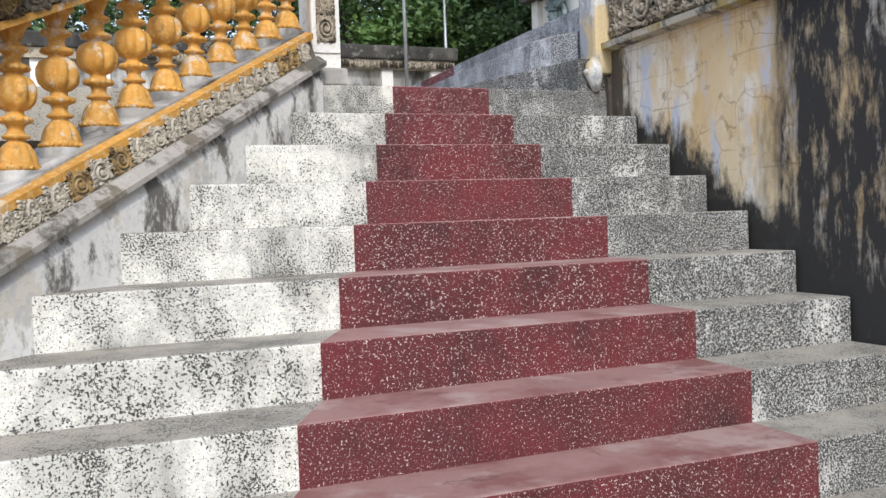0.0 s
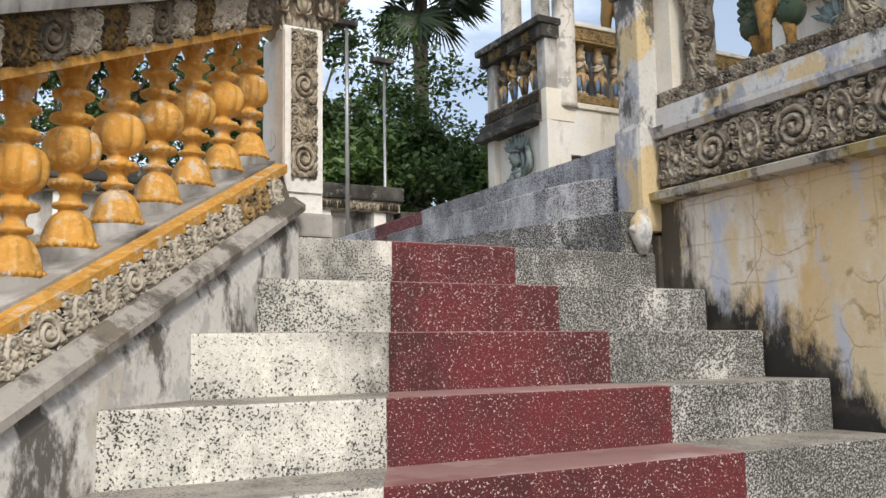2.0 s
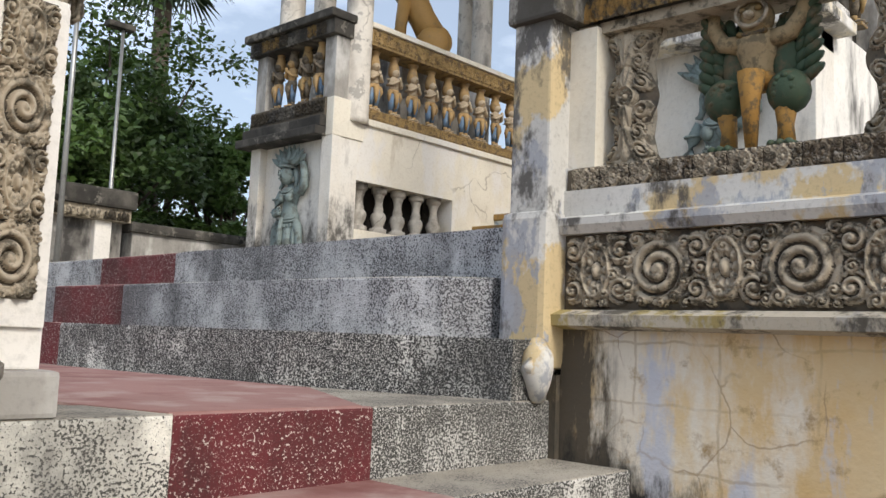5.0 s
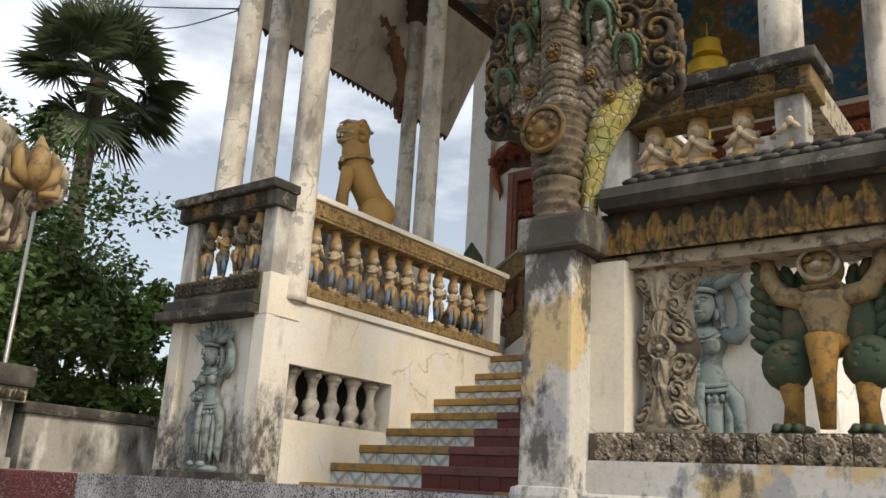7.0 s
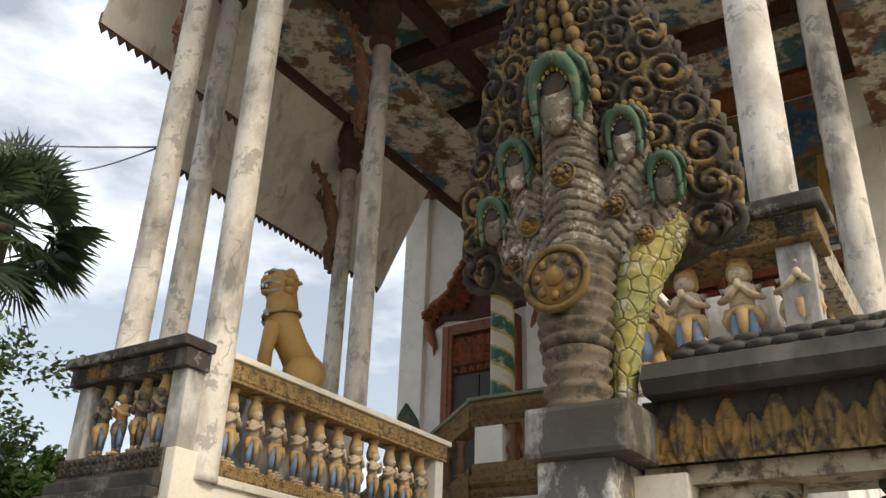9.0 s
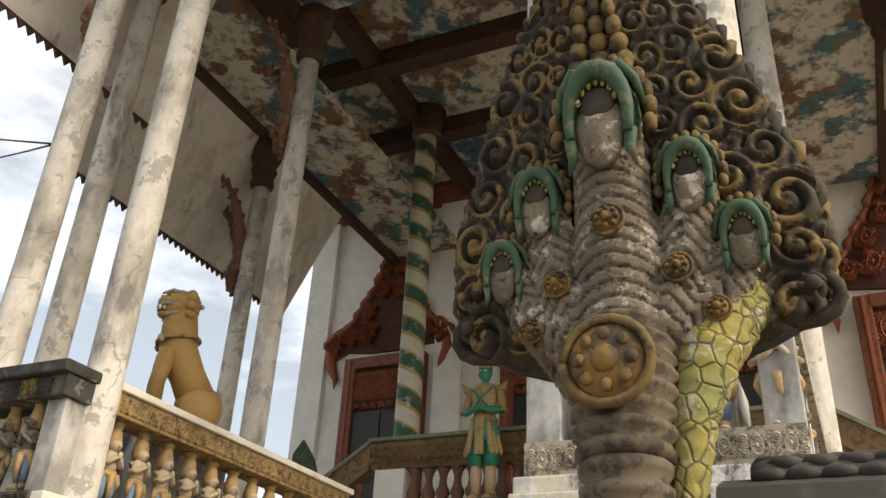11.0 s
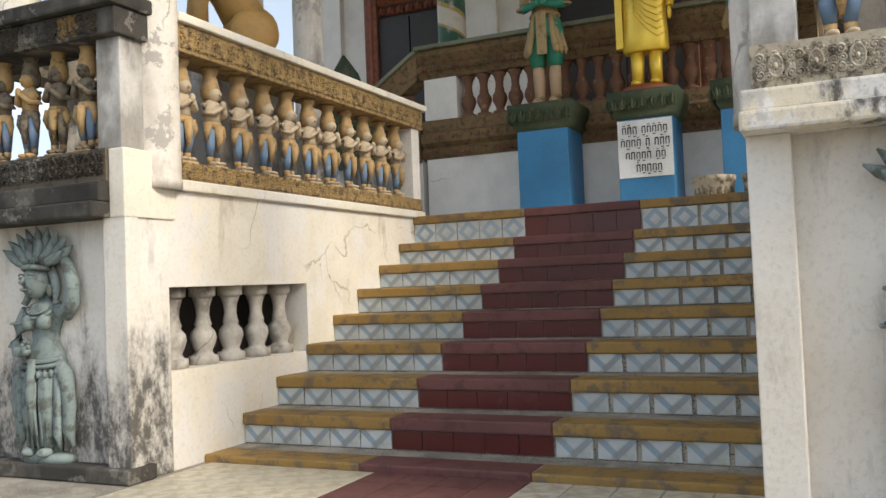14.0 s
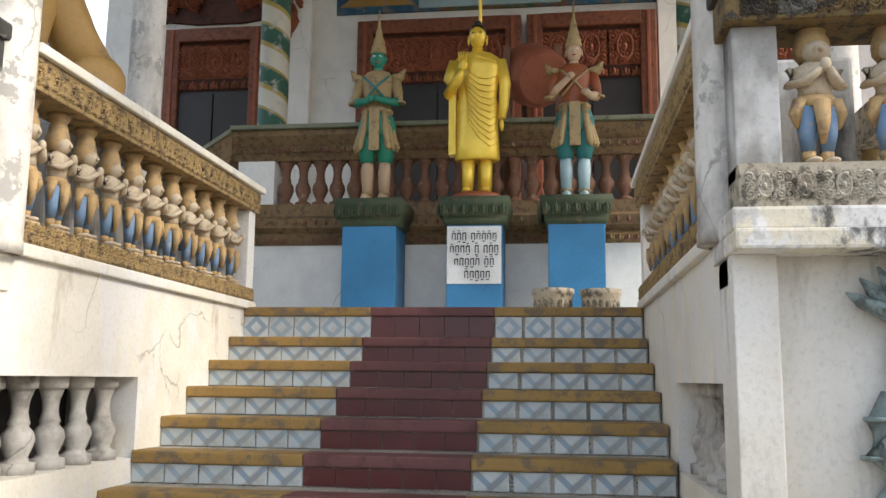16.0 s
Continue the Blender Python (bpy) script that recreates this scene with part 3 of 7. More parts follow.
M_RISER_WORN = terrazzo("worn_grey_riser", (0.74, 0.73, 0.70), (0.045, 0.045, 0.042), (0.14, 0.14, 0.135), 0.40, 0.52)
stair = tagged(new("stair_1"), "wide weathered terrace steps with a painted red strip", "stairs", "", "structure")
for k in range(12):
    y0, y1 = 5.0 - RUN * k, 5.0 - RUN * (k - 1) + 0.12
    z1 = Z1 - RISE * k
    z0 = z1 - RISE
    yb = 5.0 - RUN * (k - 1)
    if k == 0:
        y1 = yb = 5.3
    ra, rb = red_left(k), red_left(k - (y1 - y0) / RUN)
    xl0, xl1 = left_edge(y0) - 0.02, left_edge(y1) - 0.02
    lengths = (
        ([(xl0, y0), (ra, y0), (rb, y1), (xl1, y1)], M_RISER, M_TREAD),
        ([(ra, y0 - 0.002), (2.335, y0 - 0.002), (2.335, y1), (rb, y1)], M_RISER_RED, M_TREAD_RED),
        ([(2.335, y0), (3.20, y0), (3.20, y1), (2.335, y1)], M_RISER_WORN, M_TREAD),
    )
    for pts, riser, tread in lengths:
        ob = new("step", step_mesh(pts, z0 - 0.04, z1, riser, tread))
        ob.parent = stair

# dark joints where the cast steps meet the sloping string
for k in range(9):
    y0, z1 = 5.0 - RUN * k, Z1 - RISE * k
    x0 = left_edge(y0)
    jt = prism([(x0 - 0.045, y0 - 0.03), (x0 - 0.018, y0 - 0.004), (x0 - 0.018, y0 + 0.03), (x0 - 0.05, y0 + 0.03)], z1 - RISE, z1 - 0.01)
    part("open_joint", jt, M_GROOVE, stair)
    wedge = bmesh.new()
    y2 = y0 - RUN + 0.02
    xa, xb = left_edge(y2), left_edge(y0)
    vs = [wedge.verts.new(p) for p in ((xa - 0.01, y2, z1 - RISE - 0.01), (xb - 0.045, y0 - 0.03, z1 - RISE - 0.01), (xb - 0.06, y0 - 0.03, z1 - 0.05), (xa - 0.20, y2 + 0.1, z1 - RISE - 0.01), (xb - 0.25, y0 + 0.1, z1 - RISE - 0.01), (xb - 0.25, y0 + 0.1, z1 + 0.0))]
    for q in ((0, 1, 2), (3, 5, 4), (0, 2, 5, 3), (1, 4, 5, 2), (0, 3, 4, 1)):
        wedge.faces.new([vs[i] for i in q])
    part("fillet", wedge, M_STRING, stair)

# ---- first landing, winders and second landing ----
landing = tagged(new("floor_1"), "dusty landing floor with a faded red walkway", "floor", "", "structure")
part("slab", prism([(-1.6, 5.28), (3.3, 5.28), (3.3, 11.2), (-1.6, 11.2)], Z1 - 0.3, Z1 - 0.004), M_TREAD, landing)
part("red_walkway", prism([(1.70, 5.02), (2.31, 5.02), (2.70, 5.75), (2.60, 6.6), (2.46, 7.6), (2.36, 8.6), (1.5, 8.6), (1.35, 7.0), (1.45, 5.9)], Z1 - 0.02, Z1 + 0.003), M_TREAD_RED, landing)

FRONT_A = [(2.99, 5.012), (2.98, 5.12), (2.93, 5.35), (2.75, 5.98), (2.62, 6.9), (2.55, 7.72), (2.50, 8.65), (2.45, 11.0)]
FRONT_B = [(3.12, 5.22), (3.02, 5.38), (2.97, 5.62), (2.97, 6.57), (2.96, 7.75), (2.95, 8.6), (2.93, 11.0)]
FRONT_C = [(3.21, 5.25), (3.24, 5.6), (3.25, 6.6), (3.25, 7.6), (3.26, 8.65), (3.26, 11.0)]
RED_C = ((7.6, 8.65), (7.75, 8.6), (7.72, 8.65))


def at_y(front, y):
    for (xa, ya), (xb, yb) in zip(front, front[1:]):
        if ya <= y <= yb:
            return (xa + (xb - xa) * (y - ya) / (yb - ya), y)
    return front[-1]


def winder(front, back, z0, z1, reds, riser):
    """One curved step: lengths before, on and after the red strip."""
    stops = [front[0][1], reds[0], reds[1], front[-1][1]]
    for i in range(3):
        a, b = stops[i], stops[i + 1]
        fr = [at_y(front, a)] + [p for p in front if a < p[1] < b] + [at_y(front, b)]
        pts = fr + [(back, b), (back, a)]
        me_bm = prism(pts, z0, z1)
        top = [e for e in me_bm.edges if all(abs(v.co.z - z1) < 1e-5 and v.co.x < back - 0.01 for v in e.verts)]
        bmesh.ops.bevel(me_bm, geom=top, offset=0.014, segments=2, affect="EDGES", profile=0.5)
        bmesh.ops.recalc_face_normals(me_bm, faces=me_bm.faces)
        me_bm.normal_update()
        for f in me_bm.faces:
            f.material_index = 1 if f.normal.z > 0.8 else 0
        me = bpy.data.meshes.new("step_length")
        me_bm.to_mesh(me)
        me_bm.free()
        for m in ((M_RISER_RED, M_TREAD_RED) if i == 1 else (riser, M_TREAD)):
            me.materials.append(m)
        new("step", me).parent = stair


M_RISER_GREY = terrazzo("grey_washed_riser", (0.58, 0.59, 0.61), (0.05, 0.05, 0.055), (0.13, 0.13, 0.14), 0.44, 0.46)
M_RISER_BLACK = terrazzo("mouldy_riser", (0.80, 0.79, 0.75), (0.035, 0.035, 0.035), (0.06, 0.06, 0.057), 0.41, 0.55)
winder(FRONT_A, 3.40, Z1 - 0.003, Z1 + 0.212, RED_C[0], M_RISER_BLACK)
winder(FRONT_B, 3.42, Z1 + 0.1, Z1 + 0.44, RED_C[1], M_RISER_GREY)
winder(FRONT_C, 3.44, Z1 + 0.3, Z2, RED_C[2], M_RISER_GREY)
setting("floor_2", prism([(3.44, -3), (14.0, -3), (14.0, 14), (5.6, 14), (5.6, 11.25), (3.3, 11.25), (3.3, 11), (3.44, 11)], Z2 - 0.3, Z2 - 0.003), M_TREAD, "dusty pale terrace floor", "floor")
setting("retaining_wall_north", block(-1.6, 3.3, 11.0, 11.25, G0, Z1), M_GREY, "mouldy concrete retaining wall", "wall")

# ---- wall beside the lower stair ----
wall = tagged(new("wall_east"), "flaking yellow plaster wall under a carved frieze", "wall", "", "structure")
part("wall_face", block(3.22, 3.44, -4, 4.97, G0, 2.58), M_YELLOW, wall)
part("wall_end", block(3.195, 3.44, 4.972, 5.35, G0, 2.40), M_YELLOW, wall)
part("ledge", extrude_profile([(0, 0), (0.075, 0.012), (0.08, 0.05), (0.02, 0.07), (-0.2, 0.07), (-0.2, 0)], (3.22, 4.97, 2.565), (3.22, -4, 2.565)), M_MOSSLEDGE, wall)
# beds behind scrolls and buds are dark, sunken shade put into the colour
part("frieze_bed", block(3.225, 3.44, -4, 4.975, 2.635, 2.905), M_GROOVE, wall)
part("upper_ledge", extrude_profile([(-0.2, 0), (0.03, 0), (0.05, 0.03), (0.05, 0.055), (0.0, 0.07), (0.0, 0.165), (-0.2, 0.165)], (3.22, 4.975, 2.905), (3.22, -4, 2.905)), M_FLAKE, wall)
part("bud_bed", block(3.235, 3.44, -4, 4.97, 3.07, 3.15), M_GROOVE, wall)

post = thing("newel_post", pose(3.3, 5.12, Z1), "square newel post of flaking white plaster", "post")
part("shaft", block(3.12, 3.42, 4.975, 5.15, 2.60, 3.71, bevel=0.012), M_FLAKE, post)
part("foot", block(3.10, 3.43, 4.965, 5.175, 2.42, 2.99, bevel=0.03), M_FLAKE, post)
part("cap", block(3.09, 3.45, 4.92, 5.165, 3.70, 3.815, bevel=0.014), flaked("mossy_cap", (0.27, 0.26, 0.24), (0.16, 0.145, 0.11), (0.20, 0.195, 0.185), (0.05, 0.046, 0.04), 0.47), post)

# ---- upper stair ----
LIPS = [(8.68, 4.45), (8.40, 4.215)] + [(8.40 - 0.343 * i, 4.215 - 0.174 * i) for i in range(1, 8)]
stair2 = tagged(new("stair_2"), "tiled temple stairs with ochre nosings and a red centre strip", "stairs", "", "structure")
YR, YL, RA, RB = 6.08, 9.03, 7.14, 8.05
for i, (x, z) in enumerate(LIPS):
    back = LIPS[i - 1][0] + 0.02 if i else 9.2
    part("step_core", block(x + 0.015, back, YR, YL, z - 0.30, z - 0.004), M_TREAD, stair2)
    for a, b, mat in ((YR, RA, M_NOSING), (RA, RB, M_NOSE_RED), (RB, YL, M_NOSING)):
        part("nosing", block(x - 0.012, x + (0.20 if i else 0.3), a, b, z - 0.068, z, bevel=0.012), mat, stair2)
setting("floor_3", block(8.9, 11.4, YR - 1.3, YL + 1.3, Z3 - 0.4, Z3 - 0.002), M_CREAM, "upper landing floor of worn tiles", "floor")


def pier(sign, name):
    """One flank of the upper stair: base, ledge, carved rails and the wall beside the steps."""
    def yy(d):
        return AXIS + sign * d
    w = tagged(new(name), "cream plastered stair flank with stained ledges", "wall", "", "structure")

    def slab(nm, x0, x1, d0, d1, z0, z1, mat, bevel=0.0, label=""):
        a, b = sorted((yy(d0), yy(d1)))
        return part(nm, block(x0, x1, a, b, z0, z1, bevel=bevel), mat, w, label)
    # wall beside the steps, with an open panel of small balusters
    slab("wall_low", 5.75, 8.80, 1.48, 1.70, Z2, 3.475, M_CREAM)
    slab("wall_end", 7.05, 8.80, 1.48, 1.70, 3.475, 3.92, M_CREAM)
    slab("wall_high", 5.75, 8.80, 1.48, 1.70, 3.92, 4.44, M_CREAM)
    # near-black sheet paints the shade behind the small balusters
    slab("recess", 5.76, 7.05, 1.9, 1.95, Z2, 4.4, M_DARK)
    slab("kerb", 5.75, 8.84, 1.445, 1.72, 4.44, 4.50, M_CREAM, 0.01)
    # front pier
    pm = M_PIER_N if sign > 0 else M_PIER_S
    up = 0.0 if sign > 0 else 0.085
    slab("pier_core", 5.52, 5.75, 1.48, 2.68, Z2, 4.44, pm)
    slab("pilaster", 5.44, 5.53, 1.47, 1.62, Z2, 4.28 + up, pm, 0.006)
    slab("pilaster", 5.44, 5.53, 2.54, 2.69, Z2, 4.28 + up, pm, 0.006)
    slab("side_wall", 5.75, 8.80, 2.50, 2.68, Z2, 4.44, M_WHITE)
    slab("plinth", 5.40, 5.60, 1.45, 2.72, Z2, 3.03, M_BLACK if sign > 0 else M_GREY, 0.01)
    led = M_BLACK if sign > 0 else M_LEDGE
    near = 1.57 if sign > 0 else 1.46
    if sign > 0:
        slab("corner_block", 5.435, 5.80, 1.466, 1.568, 4.278, 4.628, M_CREAM, 0.008)
    slab("ledge", 5.32, 5.80, near, 2.80, 4.28 + up, 4.36 + up * 0.9, led, 0.012)
    slab("ledge_step", 5.37, 5.80, near + 0.002, 2.76, 4.36 + up * 0.9, 4.46 + up * 0.7, led, 0.012)
    slab("rail_base", 5.42, 5.66, max(near, 1.50), 2.70, 4.46 + up * 0.7, 4.63 + up * 0.6, M_GROOVE if sign > 0 else M_CARVE)
    slab("under_ledge", 5.53, 5.75, 1.48, 2.68, 4.27, 4.29 + up, M_WHITE) if up else None
    slab("corner_post", 5.46, 5.62, 1.50, 1.66, 4.63, 5.20, M_GREY, 0.008)
    slab("corner_post", 5.46, 5.62, 2.54, 2.70, 4.63, 5.20, M_GREY, 0.008)
    slab("top_rail", 5.40, 5.70, 1.47, 2.76, 5.20, 5.34, M_BLACK if sign > 0 else M_HOODTAN, 0.012)
    slab("rail_cap", 5.35, 5.74, 1.45, 2.80, 5.34, 5.42, M_BLACK, 0.015)
    slab("floor_of_flank", 5.66, 8.80, 1.70, 2.50, 4.36, 4.42, M_TREAD)
    # rail along the steps
    slab("side_rail_base", 5.82, 8.82, 1.46, 1.66, 4.50, 4.60, M_CARVE_OCHRE, 0.008)
    slab("side_rail", 5.82, 8.86, 1.45, 1.70, 5.20, 5.36, M_CARVE_OCHRE, 0.008)
    slab("side_rail_cap", 5.82, 8.90, 1.42, 1.73, 5.36, 5.41, M_CREAM, 0.01)
    slab("end_post", 8.70, 8.84, 1.48, 1.68, 4.60, 5.20, M_WHITE, 0.006)
    slab("lion_plinth", 6.62, 7.55, 1.86, 2.3, 4.42, 5.50, M_GREY, 0.02)
    slab("outer_rail", 5.74, 8.8, 2.5, 2.72, 5.2, 5.4, M_CARVE)
    for x in (6.6, 7.4, 8.2, 8.72):
        slab("outer_post", x, x + 0.12, 2.54, 2.68, 4.42, 5.2, M_GREY, 0.006)
    return w


flank_n = pier(1, "stair_flank_north")
flank_s = pier(-1, "stair_flank_south")


# ---- columns ----
def column(x, y, z0, z1, r, mat=None, label="tall slender white plaster column, stained grey", top=0.5):
    c = thing("column", pose(x, y, z0), label, "column", "porch columns")
    h = z1 - z0
    local("shaft", lathe([(r * 1.04, 0), (r * 1.04, 0.05), (r, 0.06), (r * 0.98, h * 0.5), (r * 0.93, h - top)], 24), mat or M_COLUMN, c)
    q = h - top
    local("capital", lathe([(r * 0.95, q), (r * 1.35, q + 0.05), (r * 1.35, q + 0.12), (r * 1.1, q + 0.17), (r * 1.5, q + 0.30), (r * 1.2, q + 0.36), (r * 1.75, q + 0.50), (r * 1.75, h)], 16), M_WOODDARK, c, None, "dark carved capital")
    return c


for x, d, z in ((5.74, 1.53, 4.44), (5.72, 2.53, 5.40)):
    for s in (1, -1):
        column(x, AXIS + s * d, z, 10.9, 0.125)
for x, y, z, top in ((8.14, 9.66, 4.42, 10.9), (6.4, 10.43, 2.95, 10.62), (9.9, 11.5, 2.95, 10.62), (8.05, 4.86, 4.42, 10.9), (9.9, 3.6, 2.95, 10.62)):
    column(x, y, z, top, 0.122, None, "tall slender white plaster column under the eave", 0.75)


# ---- temple ----
tw = tagged(new("wall_temple"), "white temple wall with carved red window surrounds", "wall", "", "structure")
part("wall_face", block(14.0, 14.4, 1.8, 13.3, Z2, 12.2), M_TEMPLE, tw)
part("north_return", block(14.4, 22, 13.1, 13.3, Z2, 12.2), M_TEMPLE, tw)
part("cornice", extrude_profile([(0, 0), (0.12, 0.02), (0.22, 0.22), (0.3, 0.26), (0.3, 0.4), (0, 0.4)], (14.0, 13.3, 11.75), (14.0, 1.8, 11.75)), M_WOODRED, tw, "dark red moulded cornice")
for y in (13.02, 10.4, 5.05, 2.1):
    part("pilaster", block(13.88, 14.02, y - 0.25, y + 0.25, 5.6, 11.75, bevel=0.01), M_TEMPLE, tw)

tt = tagged(new("terrace_front"), "white terrace front under brown moulded cornices", "wall", "", "structure")
part("wall_face", block(11.42, 11.6, 4.9, 10.18, Z2, 5.35), M_TEMPLE, tt)
part("lower_cornice", extrude_profile([(0, 0), (0.06, 0.02), (0.10, 0.1), (0.04, 0.15), (0.10, 0.2), (0.13, 0.3), (0.05, 0.34), (0.05, 0.47), (-0.2, 0.47), (-0.2, 0)], (11.46, 10.22, 5.33), (11.46, 4.88, 5.33)), M_BROWNCARVE, tt)
part("top_rail", extrude_profile([(-0.12, 0), (0.05, 0), (0.10, 0.08), (0.10, 0.14), (0.05, 0.17), (0.12, 0.27), (0.10, 0.34), (-0.15, 0.34)], (11.46, 10.24, 6.29), (11.46, 4.86, 6.29)), M_BROWNCARVE, tt)
setting("floor_4", block(11.6, 14.0, 1.5, 13, 5.3, 5.62), M_CREAM, "upper terrace floor", "floor")
for y in (9.76, 5.0):
    part("corner_post", block(11.4, 11.72, y, y + 0.42, 5.8, 6.29, bevel=0.01), M_TEMPLE, tt)

# ---- ceilings and roof ----
setting("ceiling", block(8.4, 14.2, 1.6, 13.5, 12.1, 12.25), M_CEIL, "flaking painted ceiling of brown and blue panels", "ceiling")
setting("ceiling_porch", block(5.0, 8.4, 4.6, 10.5, 11.2, 11.35), M_CEIL, "flaking painted porch ceiling", "ceiling")


def eave(x0, x1, d_eave, z_eave, d_in, z_in, sides=(1, -1)):
    for s in sides:
        bm = bmesh.new()
        a, b = AXIS + s * d_eave, AXIS + s * d_in
        vs = [bm.verts.new(p) for p in ((x0, a, z_eave), (x1, a, z_eave), (x1, b, z_in), (x0, b, z_in), (x0, a, z_eave + 0.14), (x1, a, z_eave + 0.14), (x1, b, z_in + 0.14), (x0, b, z_in + 0.14))]
        for q in ((0, 1, 2, 3), (7, 6, 5, 4), (0, 4, 5, 1), (1, 5, 6, 2), (2, 6, 7, 3), (3, 7, 4, 0)):
            bm.faces.new([vs[i] for i in q])
        e = setting("roof_eave", bm, M_SOFFIT, "white roof soffit with a serrated dark edge", "roof")
        bm = bmesh.new()
        n = max(3, int((x1 - x0) / 0.11))
        for i in range(n):
            x = x0 + (i + 0.5) * (x1 - x0) / n
            y = a + s * 0.01
            p = [bm.verts.new(q) for q in ((x - 0.055, y, z_eave + 0.14), (x + 0.055, y, z_eave + 0.14), (x + 0.055, y, z_eave + 0.0), (x, y, z_eave - 0.09), (x - 0.055, y, z_eave + 0.0))]
            q = [bm.verts.new((v.co.x, v.co.y + s * 0.03, v.co.z)) for v in p]
            bm.faces.new(p)
            bm.faces.new(q[::-1])
            for j in range(5):
                k = (j + 1) % 5
                bm.faces.new((p[j], q[j], q[k], p[k]))
        part("fringe", bm, M_WOODDARK, e, "dark serrated fringe")


M_SOFFIT = plaster("soffit", (0.66, 0.62, 0.57), (0.22, 0.17, 0.13), 0.58, (0.52, 0.47, 0.42))
eave(5.3, 7.3, 3.45, 9.05, 2.7, 11.25)
eave(7.3, 12.0, 4.84, 9.0, 3.95, 10.65)


# ---- balustrade of the lower stair ----
D = Vector((0.68, 0.733, 0)).normalized()
N = Vector((-D.y, D.x, 0))
B0 = Vector((1.283, 4.992, 0))
SL = 0.45


def along(s, off, z):
    """A point s metres up the balustrade, off metres outwards, z above its slope."""
    p = B0 + D * s + N * off
    return Vector((p.x, p.y, z + SL * s))


bal = thing("balustrade", pose(1.2, 5.1, Z1), "orange turned-stone balustrade on a carved sloping string", "balustrade")
S0 = -6.2


def sloped(prof, s0=S0, s1=-0.06):
    return extrude_profile(prof, along(s0, 0, 0), along(s1, 0, 0))


part("string_face", sloped([(0.02, 1.9), (0.02, 2.36), (-0.02, 2.44), (-0.42, 2.44), (-0.42, 1.9)]), M_STRING, bal)
part("moulding", sloped([(0.05, 2.43), (0.05, 2.455), (0.0, 2.49), (-0.42, 2.49), (-0.42, 2.43)]), M_MOULD, bal)
# band darkened behind its leaves, shade put into the colour
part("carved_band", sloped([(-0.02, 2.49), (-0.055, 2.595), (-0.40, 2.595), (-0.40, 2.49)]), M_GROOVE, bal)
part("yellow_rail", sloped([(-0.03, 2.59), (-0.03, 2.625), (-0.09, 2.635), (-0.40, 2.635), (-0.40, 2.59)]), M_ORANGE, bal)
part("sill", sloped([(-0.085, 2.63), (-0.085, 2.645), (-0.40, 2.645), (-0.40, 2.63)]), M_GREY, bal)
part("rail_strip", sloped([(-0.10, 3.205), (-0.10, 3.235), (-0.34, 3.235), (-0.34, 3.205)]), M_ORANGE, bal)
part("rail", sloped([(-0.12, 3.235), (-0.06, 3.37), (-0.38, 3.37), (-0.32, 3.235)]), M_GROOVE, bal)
part("rail_cap", sloped([(-0.03, 3.37), (-0.02, 3.42), (-0.07, 3.455), (-0.37, 3.455), (-0.42, 3.42), (-0.41, 3.37)]), M_GREY, bal)

BAL_PROFILE = [(0.088, 0), (0.090, 0.022), (0.081, 0.026), (0.083, 0.034), (0.080, 0.048), (0.070, 0.076), (0.054, 0.100), (0.036, 0.112), (0.034, 0.121), (0.052, 0.125), (0.055, 0.131), (0.052, 0.137), (0.036, 0.142), (0.031, 0.160),
               (0.039, 0.178), (0.066, 0.185), (0.071, 0.194), (0.066, 0.203), (0.037, 0.211), (0.035, 0.228), (0.060, 0.238), (0.083, 0.258), (0.091, 0.285), (0.090, 0.318), (0.076, 0.344), (0.050, 0.359), (0.036, 0.363), (0.038, 0.374),
               (0.066, 0.380), (0.071, 0.389), (0.064, 0.398), (0.036, 0.408), (0.033, 0.430), (0.041, 0.446), (0.062, 0.453), (0.066, 0.461), (0.060, 0.469), (0.037, 0.477), (0.036, 0.490), (0.046, 0.512), (0.060, 0.538), (0.063, 0.546), (0.075, 0.551), (0.077, 0.560), (0.076, 0.585)]
BAL_BANDS = ((0.028, 0.110, 10, 0.16), (0.183, 0.206, 14, 0.14), (0.232, 0.360, 8, 0.30), (0.378, 0.400, 14, 0.14), (0.452, 0.471, 14, 0.12), (0.490, 0.548, 10, 0.14))
bal_mesh = mesh_of("baluster", beaded(lathe(BAL_PROFILE, 56, bands=BAL_BANDS), 0.087, 0.013, 22), M_ORANGE)
foot_mesh = mesh_of("foot", lathe([(0.092, -0.10), (0.092, 0.0), (0.086, 0.004)], 20), M_GREY)
for i in range(27):
    p = along(-0.03 - 0.222 * i, 0.22, 2.635)
    b = new("baluster", bal_mesh)
    b.parent = bal
    b.matrix_parent_inverse = bal.matrix_basis.inverted()
    b.matrix_basis = Matrix.Translation(p + Vector((0, 0, 0.012))) @ pose(0, 0, 0, 0, 0, 47 + 13 * i) @ Matrix.Diagonal((0.92, 0.92, 1, 1))
    f = new("foot", foot_mesh)
    f.parent = b
    f.matrix_basis = pose(0, 0, 0.0, 0, 0, -13 * i)

newel = thing("newel_post", pose(1.31, 5.14, Z1), "white newel post with a carved leaf panel", "post")
part("base", block(1.20, 1.43, 5.0, 5.36, Z1, 2.41, bevel=0.012), M_GREY, newel)
part("shaft", block(1.225, 1.40, 5.04, 5.33, 2.41, 3.22, bevel=0.006), M_WHITE, newel)
part("panel_frame", block(1.228, 1.395, 5.028, 5.05, 2.50, 3.2), M_WHITE, newel)
part("capital", lathe([(0.12, 0), (0.15, 0.04), (0.14, 0.07), (0.19, 0.13), (0.24, 0.2), (0.26, 0.26)], 4, at=(1.31, 5.19, 3.2)), M_CARVE, newel)


